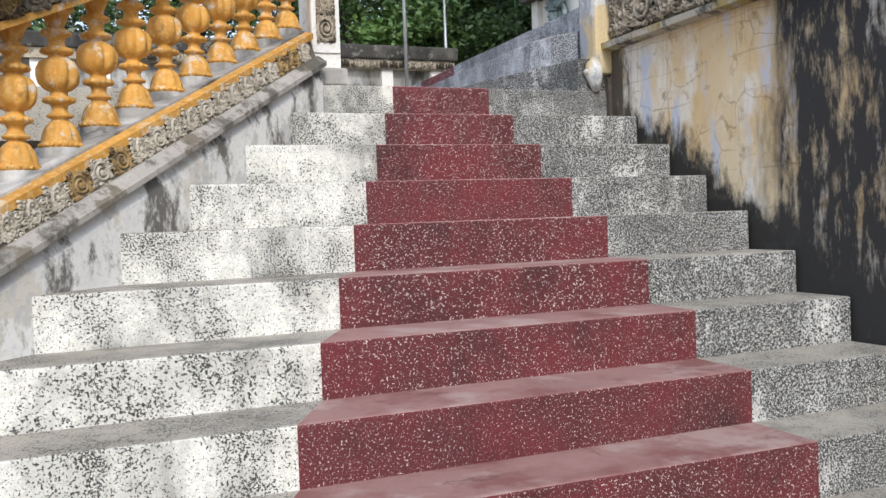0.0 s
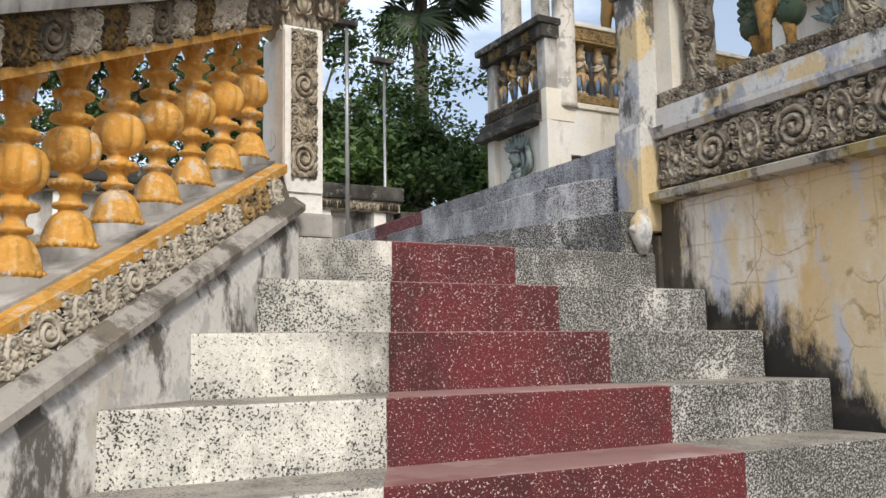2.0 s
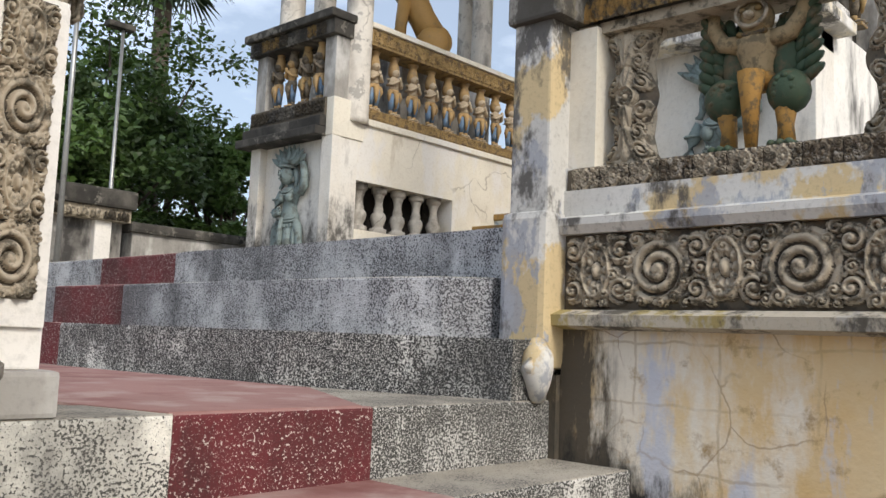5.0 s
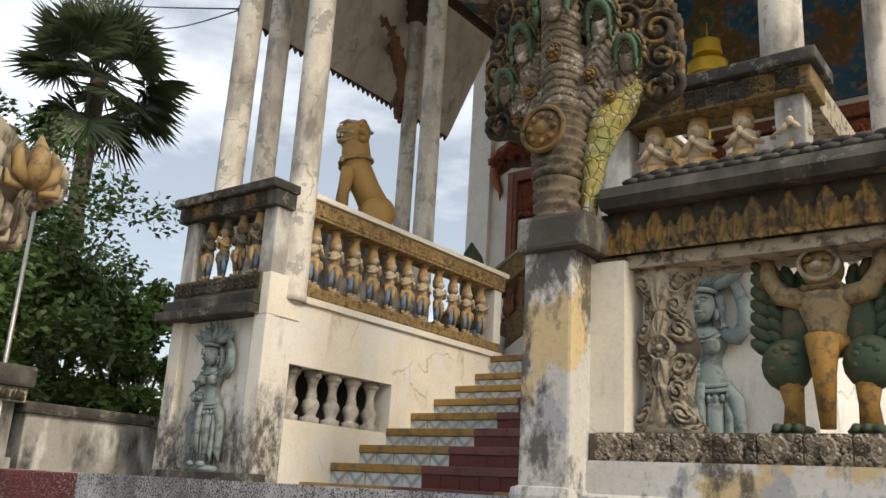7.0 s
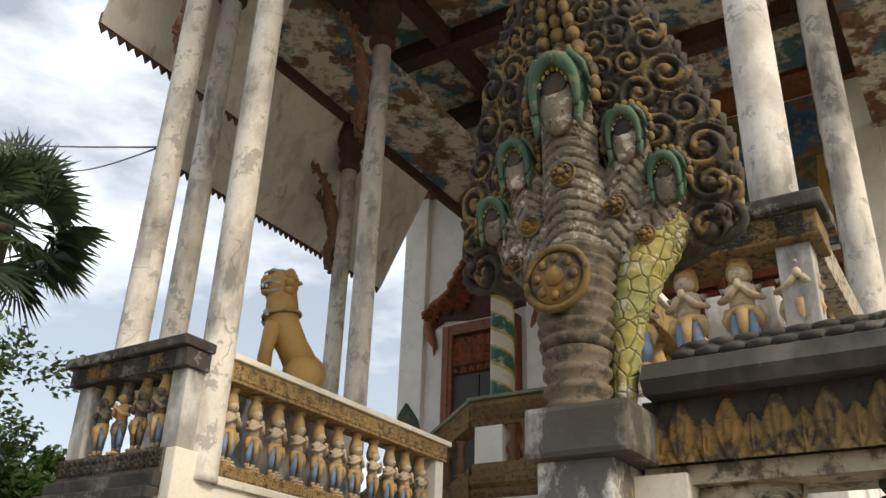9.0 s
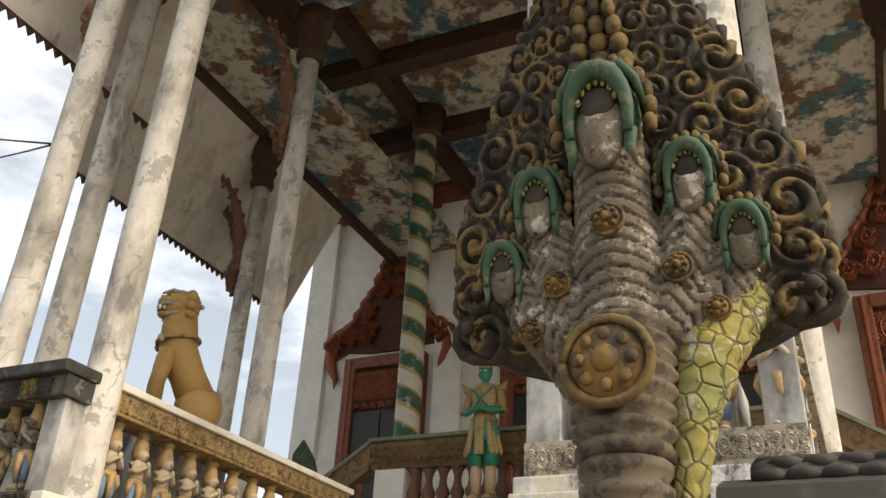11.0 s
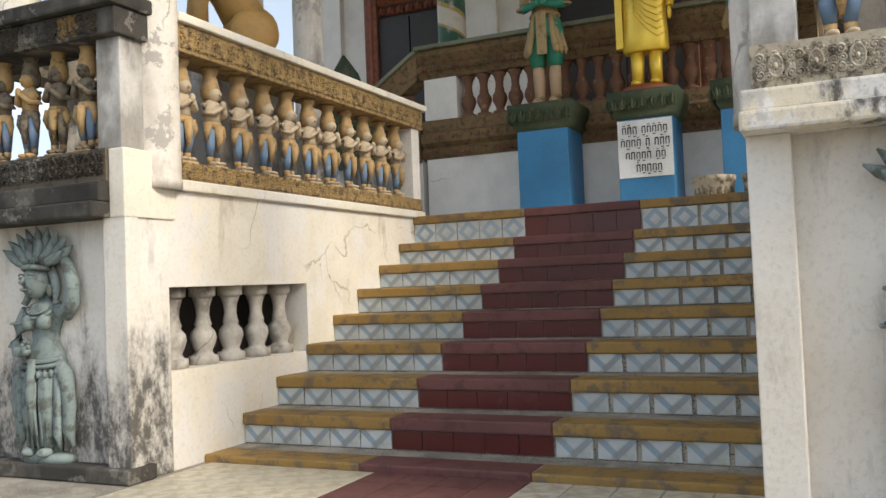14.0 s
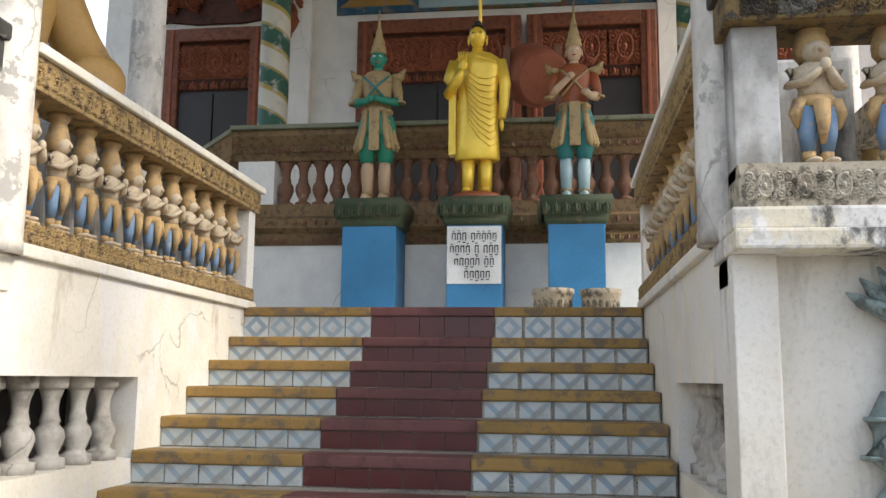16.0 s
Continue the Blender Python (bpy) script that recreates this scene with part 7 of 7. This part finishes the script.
# ---- temple windows ----
def window(y, w, pediment, name):
    t = tagged(new(name), "dark shuttered window in a carved red wooden surround", "window", "", "structure")
    h = w / 2
    part("opening", block(13.90, 14.02, y - h + 0.2, y + h - 0.2, 5.62, 8.0), M_DARK, t)
    for s in (1, -1):
        part("shutter", block(13.86, 13.92, *sorted((y + s * 0.012, y + s * (h - 0.22))), 5.7, 7.95, bevel=0.006), M_DARK, t)
        part("jamb", block(13.80, 14.02, *sorted((y + s * (h - 0.22), y + s * h)), 5.62, 8.92, bevel=0.02), M_WOODRED, t)
        part("jamb_strip", block(13.78, 13.84, *sorted((y + s * (h - 0.14), y + s * (h - 0.09))), 5.62, 8.9, bevel=0.01), M_BRICKRED, t)
    part("head", block(13.79, 14.02, y - h + 0.2, y + h - 0.2, 8.72, 8.92, bevel=0.02), M_WOODRED, t)
    part("lintel_panel", block(13.88, 14.0, y - h + 0.2, y + h - 0.2, 8.0, 8.74), M_GROOVERED, t)
    n = max(2, round((w - 0.4) / 0.42))
    for k in range(n):
        o = new("scroll", bpy.data.meshes["lintel_scroll"] if "lintel_scroll" in bpy.data.meshes else lintel)
        o.parent = t
        o.matrix_basis = pose(13.87, y - h + 0.2 + (k + 0.5) * (w - 0.4) / n, 8.42)
    buds(y - h + 0.2, y + h - 0.2, 8.08, 0.13, 13.87, t, (M_WOODRED, M_BRICKRED), 0.14)
    if pediment:
        edge = ((1.27, 9.30), (1.12, 9.42), (0.98, 9.46), (0.86, 9.56), (0.72, 9.78), (0.60, 9.98), (0.47, 10.16), (0.36, 10.42), (0.26, 10.68), (0.17, 10.94), (0.06, 11.15))
        for s in (1, -1):
            for k, (dy, z) in enumerate(edge):
                o = new("flame", flame)
                o.parent = t
                o.matrix_basis = pose(13.94, y + s * (dy - 0.06), z - 0.04, s * (34 - 3 * k), 0, 0) @ Matrix.Diagonal((0.7, s * 0.62, 0.60 + 0.02 * (k % 3), 1))
            o = new("tail_leaf", flame)
            o.parent = t
            o.matrix_basis = pose(13.94, y + s * 1.10, 9.06, s * 172, 0, 0) @ Matrix.Diagonal((0.8, -s * 0.9, 1.25, 1))
            for dy, z, k in ((1.02, 9.22, 0.62), (0.72, 9.36, 0.60), (0.40, 9.42, 0.75), (0.42, 9.82, 0.62), (0.16, 10.2, 0.62), (0.12, 10.6, 0.45)):
                o = new("scroll", lintel)
                o.parent = t
                o.matrix_basis = pose(13.915, y + s * dy, z, s * 25, 0, 0) @ Matrix.Diagonal((1.6, s * k, k, 1))
        part("field", prism_x([(y + s * dy, z) for s, row in ((-1, ((1.22, 9.24), (1.05, 8.98), (0.80, 9.10), (0.35, 9.04))), (1, ((0.35, 9.04), (0.80, 9.10), (1.05, 8.98), (1.22, 9.24), (0.84, 9.46), (0.60, 9.82), (0.35, 10.18), (0.16, 10.72))), (-1, ((0.16, 10.72), (0.35, 10.18), (0.60, 9.82), (0.84, 9.46)))) for dy, z in row], 13.94, 14.01), M_GROOVERED, t)
    return t


def prism_x(pts, x0, x1):
    bm = bmesh.new()
    a = [bm.verts.new((x0, y, z)) for y, z in pts]
    b = [bm.verts.new((x1, y, z)) for y, z in pts]
    bm.faces.new(a)
    bm.faces.new(b[::-1])
    for i in range(len(pts)):
        j = (i + 1) % len(pts)
        bm.faces.new((a[i], b[i], b[j], a[j]))
    return bm


M_BRICKRED = painted("brick_red_paint", (0.33, 0.095, 0.045), (0.22, 0.06, 0.03), 0.55, 0.7, 14)
M_GROOVERED = painted("dark_red_ground", (0.10, 0.03, 0.018), (0.05, 0.02, 0.012), 0.5, 0.8)
lintel = scroll_unit(0.42, 0.5, 1, M_BRICKRED, 21)
lintel.name = "lintel_scroll"
fb = bmesh.new()
tube(fb, [(0, 0, -0.12), (-0.03, 0.05, 0.05), (-0.03, 0.0, 0.22), (-0.02, -0.06, 0.36), (-0.01, -0.02, 0.50)], [0.10, 0.12, 0.09, 0.055, 0.008], 8)
tube(fb, [(-0.05, 0.05 + 0.06 * math.cos(a), 0.03 + 0.06 * math.sin(a)) for a in [0.5 * k for k in range(12)]], 0.022, 5)
flame = mesh_of("flame", fb, M_BRICKRED)
window(11.55, 1.50, True, "window_1")
window(8.30, 2.30, False, "window_2")
window(6.20, 1.75, False, "window_3")
window(3.55, 1.50, True, "window_4")


# ---- murals over the middle windows ----
def mural_paint():
    m = Mat("mural_paint", 0.7)
    base = m.ramp(m.noise(0.9, 5, 0.6), [(0.35, (0.015, 0.05, 0.10)), (0.5, (0.03, 0.12, 0.20)), (0.56, (0.20, 0.09, 0.03)), (0.63, (0.04, 0.10, 0.06)), (0.72, (0.30, 0.16, 0.06))])
    base = m.mix(m.math("MULTIPLY", m.mask(m.noise(7, 5), 0.52, 0.62), 0.5), base, (0.32, 0.22, 0.12))
    return m.done(base, m.noise(5), 0.05, 0.01)


M_MURAL = mural_paint()
mural = tagged(new("mural"), "dark blue painted mural with ochre shapes above the windows", "painting", "", "structure")
part("panel", block(13.955, 14.01, 5.08, 9.80, 9.10, 11.70), M_MURAL, mural)
part("lettering_strip", block(13.94, 13.96, 6.6, 8.6, 9.14, 9.30), M_PALEBLUE, mural)
for y, h in ((9.2, 0.9), (7.2, 0.8), (5.6, 1.0)):
    part("painted_throne", prism_x([(y - 0.55, 9.2), (y + 0.55, 9.2), (y + 0.35, 9.35), (y + 0.45, 9.5), (y + 0.2, 9.6), (y + 0.1, 9.6 + h), (y - 0.1, 9.6 + h), (y - 0.2, 9.6), (y - 0.45, 9.5), (y - 0.35, 9.35)], 13.945, 13.956), M_OCHRE, mural)

# ---- drum on its stand ----
dr = thing("drum", pose(12.5, 6.95, 5.62), "dark red barrel drum on a wooden stand", "drum")
local("barrel", lathe([(0.30, -0.45), (0.36, -0.25), (0.38, 0), (0.36, 0.25), (0.30, 0.45)], 20), M_BRICKRED, dr, pose(0, 0, 1.95, 0, 65, 20))
for dx in (-0.3, 0.3):
    for dy in (-0.3, 0.3):
        local("leg", block(dx - 0.04, dx + 0.04, dy - 0.04, dy + 0.04, 0, 2.2, bevel=0.006), M_BROWN, dr)
for dy in (-0.3, 0.3):
    local("rail", block(-0.36, 0.36, dy - 0.03, dy + 0.03, 1.4, 1.48, bevel=0.006), M_BROWN, dr)

# ---- tiered gold parasol above the middle statue ----
ps = thing("parasol", pose(11.29, 7.485, Z3), "tiered gold filigree ceremonial parasol on a pole", "parasol")
local("pole", lathe([(0.02, 0), (0.02, 4.7), (0.004, 4.95)], 8), M_GOLD, ps)
for z, r in ((3.75, 0.36), (4.10, 0.28), (4.42, 0.19)):
    local("tier", lathe([(r, z), (r * 1.02, z + 0.02), (r * 0.92, z + 0.17), (r * 0.95, z + 0.20), (0.03, z + 0.28)], 24), M_GOLD, ps)

# ---- dark fin beside the terrace rail ----
fin = bmesh.new()
fp = [(-0.02, 0), (0.05, 0.35), (0.0, 0.62), (-0.12, 0.70), (-0.30, 0.58), (-0.46, 0.35), (-0.55, 0.0)]
a = [fin.verts.new((0, y, z)) for y, z in fp]
b = [fin.verts.new((0.05, y, z)) for y, z in fp]
fin.faces.new(a)
fin.faces.new(b[::-1])
for i in range(len(fp)):
    j = (i + 1) % len(fp)
    fin.faces.new((a[i], b[i], b[j], a[j]))
fo = new("boundary_stone", mesh_of("boundary_stone", fin, M_WING))
fo.matrix_basis = pose(10.9, 11.1, 5.2) @ Matrix.Diagonal((1, 1, 2.0, 1))
tagged(fo, "dark green leaf-shaped boundary stone on a plinth", "stone")
pl = new("stone_plinth", mesh_of("stone_plinth", block(10.6, 11.2, 10.5, 11.3, Z2, 5.2, bevel=0.02), M_GREY))
tagged(pl, "grey plinth under the boundary stone", "plinth")

# ---- carved boss at the end of the winder, and end block ----
bs = Sculpt()
bs.use(M_FLAKE).tube([(0, 0, -0.02), (-0.012, -0.01, 0.05), (-0.02, -0.012, 0.10), (-0.015, -0.01, 0.16), (0, 0, 0.21)], [0.02, 0.038, 0.05, 0.045, 0.022], 10)
bs.tube([(-0.055, -0.02, 0.14), (-0.072, -0.02, 0.11), (-0.055, -0.018, 0.09)], [0.01, 0.016, 0.01], 6)
bo = new("stone_boss", bs.mesh("stone_boss"))
bo.matrix_basis = pose(3.115, 4.995, 2.325) @ Matrix.Diagonal((1.25, 1.2, 0.95, 1))
tagged(bo, "worn white stone boss against the step end", "stone")


# ---- hanging bird-woman brackets under the eaves ----
def bracket_mesh():
    """A carved bracket: an S-shaped body fringed with curled feathers."""
    g = bmesh.new()
    spine = [Vector(p) for p in ((0, 0.0, 0.0), (0, 0.10, 0.12), (0, 0.13, 0.30), (0, 0.06, 0.50), (0, 0.05, 0.70), (0, 0.17, 0.92), (0, 0.24, 1.12), (0, 0.40, 1.30), (0, 0.62, 1.38))]
    tube(g, spine, [0.015, 0.055, 0.085, 0.075, 0.095, 0.085, 0.06, 0.045, 0.015], 9)
    for k in range(22):
        f = k / 21 * (len(spine) - 1.001)
        i = int(f)
        p = spine[i].lerp(spine[i + 1], f - i)
        for s in (1, -1):
            d = Vector((0.3 * (-1) ** k, s * 0.9, 0.45))
            tip = p + d * (0.105 + 0.03 * math.sin(k * 1.7))
            tube(g, [p, p.lerp(tip, 0.7) + Vector((0, 0, -0.015)), tip + Vector((0, -s * 0.015, 0.035))], [0.035, 0.030, 0.006], 6)
        ball(g, p + Vector((0.07 * (-1) ** k, 0, 0)), (0.03, 0.03, 0.03), 6, 4)
    return mesh_of("bracket", g, M_BRACKET)


M_BRACKET = painted("brown_bracket", (0.19, 0.085, 0.05), (0.23, 0.18, 0.13), 0.55, 0.75, 14)
bm_ = bracket_mesh()
for x, d, z in ((5.8, 2.66, 8.6), (8.14, 2.25, 8.9), (9.9, 4.08, 8.3)):
    for s in (1, -1):
        for turn in (0, 90):
            o = new("eave_bracket", bm_)
            o.matrix_basis = pose(x, AXIS + s * d, z, 0, 0, (0 if s > 0 else 180) + turn)
            tagged(o, "dark red carved bird figure bracket under the eave", "bracket", "eave brackets")

# ---- beams and cross ribs under the ceiling ----
setting("beam_1", block(5.6, 8.5, 9.95, 10.25, 10.85, 11.2), M_WOODDARK, "dark brown ceiling beam", "beam")
setting("beam_2", block(5.6, 8.5, 4.85, 5.15, 10.85, 11.2), M_WOODDARK, "dark brown ceiling beam", "beam")
for i, x in enumerate((8.5, 10.3, 12.1)):
    setting("beam_%d" % (i + 3), block(x - 0.14, x + 0.14, 1.65, 13.4, 11.8, 12.1), M_WOODDARK, "dark brown ceiling beam", "beam")
for i, y in enumerate((2.5, 5.0, 10.1, 12.4)):
    setting("beam_%d" % (i + 6), block(8.66, 13.9, y - 0.12, y + 0.12, 11.83, 12.1), M_WOODDARK, "dark brown ceiling beam", "beam")
for s in (1, -1):
    a, b = sorted((AXIS + s * 2.70, AXIS + s * 3.95))
    setting("ceiling_aisle", block(7.3, 13.9, a, b, 10.78, 10.9), M_CEIL, "flaking painted aisle ceiling of blue and brown panels", "ceiling")
    a, b = sorted((AXIS + s * 3.90, AXIS + s * 4.0))
    setting("beam_aisle", block(7.3, 13.9, a, b, 10.62, 10.78), M_WOODDARK, "dark brown aisle beam", "beam")
setting("roof", prism([(4.6, 3.6), (8.4, 3.6), (8.4, 11.5), (4.6, 11.5)], 11.5, 11.7), M_BRICKRED, "red tiled porch roof", "roof")
setting("roof_main", prism([(8.3, 1.2), (24, 1.2), (24, 13.6), (8.3, 13.6)], 12.3, 12.6), M_BRICKRED, "red tiled temple roof", "roof")
setting("porch_gable", block(4.95, 5.12, 4.6, 10.5, 10.9, 11.6), M_WOODRED, "dark carved gable board", "trim")


# ---- parapet on the north side ----
npar = tagged(new("parapet_north"), "mossy grey carved parapet at the terrace edge", "parapet", "", "structure")
part("base", block(-1.6, 4.6, 10.98, 11.2, Z1, 3.05), M_GREY, npar)
part("panel", block(-1.6, 4.6, 11.08, 11.16, 3.05, 3.5), M_GREY, npar)
part("coping", block(-1.6, 4.66, 10.9, 11.28, 3.62, 3.80, bevel=0.03), M_BLACK, npar)
part("frieze", block(-1.6, 4.62, 10.95, 11.22, 3.50, 3.62), M_CARVE, npar)
for k in range(9):
    x = -1.3 + 0.7 * k
    part("post", block(x, x + 0.16, 11.0, 11.18, 3.05, 3.5, bevel=0.01), M_WHITE, npar)
buds(0.0, 4.6, 3.56, 0.10, 10.94, npar, (M_CARVE, M_NAGADARK), 0.13, 90)
part("low_wall", block(4.66, 6.2, 10.98, 11.2, Z2, 3.42), M_GREY, npar)
part("low_coping", block(4.62, 6.24, 10.93, 11.25, 3.42, 3.52, bevel=0.03), M_BLACK, npar)

# ---- poles and wires ----
for x, y, h in ((3.84, 10.7, 2.67), (5.1, 12.4, 6.03)):
    p = thing("lamp_pole", pose(x, y, Z2 if x < 4.5 else G0), "thin galvanised metal lamp pole", "pole", "lamp poles")
    local("shaft", lathe([(0.028, 0), (0.026, h * 0.6), (0.02, h)], 8), M_METAL, p)
    local("lamp", block(-0.20, 0.12, -0.07, 0.07, h - 0.02, h + 0.05, bevel=0.02), M_BLACK, p, None, "small dark lamp head")
for pa, pb, sag in (((8.31, 20.51, 12.56), (5.66, 10.16, 7.51), 0.10), ((9.04, 17.92, 11.41), (5.66, 10.18, 7.51), 0.15)):
    bm = bmesh.new()
    pa, pb = Vector(pa), Vector(pb)
    tube(bm, [pa.lerp(pb, i / 14) - Vector((0, 0, sag * math.sin(math.pi * i / 14))) for i in range(15)], 0.009, 5)
    w = new("wire", mesh_of("wire", bm, M_INK))
    tagged(w, "thin black overhead wire tied to the column", "cable", "wires")


# ---- trees ----
def leaves(bm, c, r, n, size, rnd, droop=0.0):
    for i in range(n):
        d = Vector((rnd.gauss(0, 1), rnd.gauss(0, 1), rnd.gauss(0, 0.8)))
        d = d.normalized() * (rnd.random() ** 0.45)
        p = Vector(c) + Vector((d.x * r[0], d.y * r[1], d.z * r[2]))
        u = Vector((rnd.gauss(0, 1), rnd.gauss(0, 1), rnd.gauss(0, 0.6))).normalized()
        v = u.cross(Vector((rnd.gauss(0, 1), rnd.gauss(0, 1), rnd.gauss(0, 1)))).normalized()
        s = size * rnd.uniform(0.6, 1.3)
        q = [bm.verts.new(p + u * s), bm.verts.new(p + v * s * 0.42 + Vector((0, 0, 0.1 * s))), bm.verts.new(p - u * s * 0.7), bm.verts.new(p - v * s * 0.42)]
        bm.faces.new((q[0], q[1], q[2]))
        bm.faces.new((q[0], q[2], q[3]))


def tree(x, y, h, spread, seed, mat, n=430, size=0.078):
    rnd = random.Random(seed)
    t = thing("tree", pose(x, y, G0), "broadleaf tree with a dense uneven green crown", "tree", "trees")
    trunk = bmesh.new()
    bend = [(rnd.uniform(-0.2, 0.2) * k, rnd.uniform(-0.2, 0.2) * k, h * 0.62 * k / 4) for k in range(5)]
    tube(trunk, bend, [0.24, 0.2, 0.16, 0.12, 0.07], 9)
    crown = bmesh.new()
    for k in range(22):
        a = rnd.uniform(0, 6.28)
        f = rnd.uniform(0.22, 1.0)
        z = h * (0.30 + 0.66 * f)
        rr = spread * rnd.uniform(0.2, 1.0) * (1.05 - 0.65 * f)
        c = Vector((math.cos(a) * rr, math.sin(a) * rr, z))
        base = Vector(bend[min(4, 1 + int(f * 3))])
        tube(trunk, [base, base.lerp(c, 0.5) + Vector((0, 0, 0.15)), c], [0.06, 0.04, 0.012], 5)
        cr = rnd.uniform(0.55, 1.0) * spread * 0.42
        for j in range(5):
            o = Vector((rnd.uniform(-1, 1), rnd.uniform(-1, 1), rnd.uniform(-0.7, 0.7))) * cr * 0.7
            leaves(crown, c + o, (cr * 0.55, cr * 0.55, cr * 0.4), int(n / 3), size, rnd)
    local("trunk", trunk, M_BARK, t, None, "grey-brown trunk and limbs")
    local("crown", crown, mat, t)
    return t


tree(7.5, 17.2, 8.4, 2.7, 1, M_LEAF)
tree(6.3, 15.2, 6.2, 2.1, 12, M_LEAFDARK, 620)
tree(5.3, 14.6, 5.6, 1.7, 15, M_LEAF, 560)
tree(8.4, 15.8, 6.2, 1.6, 17, M_LEAF, 560)
tree(5.0, 16.8, 9.6, 2.4, 2, M_LEAFDARK)
tree(2.3, 17.5, 9.0, 2.4, 3, M_LEAFDARK)
tree(9.6, 20.0, 7.4, 2.6, 4, M_LEAF)
tree(-1.5, 16.0, 7.5, 2.4, 5, M_LEAFDARK)
tree(-4.5, 13.0, 5.4, 2.0, 6, M_LEAF)
tree(-7.0, 11.0, 4.6, 2.0, 7, M_LEAFDARK)
tree(4.2, 21.0, 8.5, 2.8, 8, M_LEAF)
tree(0.5, 21.0, 9.0, 2.8, 9, M_LEAFDARK)


def palm(x, y, h, seed):
    rnd = random.Random(seed)
    t = thing("palm_tree", pose(x, y, G0), "tall sugar palm with fan leaves and drooping dead fronds", "tree")
    local("trunk", lathe([(0.24, 0), (0.19, h * 0.3), (0.17, h * 0.7), (0.16, h)], 12), M_BARK, t)
    crown = bmesh.new()
    for k in range(46):
        el = math.radians(rnd.uniform(-75, 80))
        az = rnd.uniform(0, 6.28)
        d = Vector((math.cos(az) * math.cos(el), math.sin(az) * math.cos(el), math.sin(el)))
        L = rnd.uniform(0.8, 1.15)
        c = Vector((0, 0, h)) + d * L
        tube(crown, [Vector((0, 0, h)), c], [0.02, 0.012], 4)
        side = d.cross(Vector((0, 0, 1)))
        side = side.normalized() if side.length > 0.01 else Vector((1, 0, 0))
        up = side.cross(d)
        for j in range(22):
            a = math.radians(-115 + 230 * j / 21)
            e = (d * math.cos(a) + side * math.sin(a) + up * 0.12 * math.cos(2 * a)).normalized()
            ll = rnd.uniform(0.75, 0.95)
            w = e.cross(up).normalized() * 0.032
            m = c + e * ll * 0.55
            tip = c + e * ll - Vector((0, 0, 0.10 * ll + rnd.uniform(0, 0.08)))
            q = [crown.verts.new(p) for p in (c, m + w, tip, m - w)]
            crown.faces.new((q[0], q[1], q[2]))
            crown.faces.new((q[0], q[2], q[3]))
    local("crown", crown, M_PALM, t)
    return t


palm(9.0, 18.8, 10.6, 2)

far = bmesh.new()
rw = random.Random(77)
for k in range(150):
    x = rw.uniform(-45, 26)
    y = rw.uniform(26, 34) - 0.012 * (x - 5) ** 2 * (x < 5) * 0.6
    hh = rw.uniform(2.5, 6.5)
    leaves(far, (x, y, hh * 0.55), (2.2, 1.6, hh * 0.55), 110, 0.42, rw)
fw = new("far_woods", mesh_of("far_woods", far, M_LEAFDARK))
tagged(fw, "dark green band of distant trees", "woods", "", "stuff")
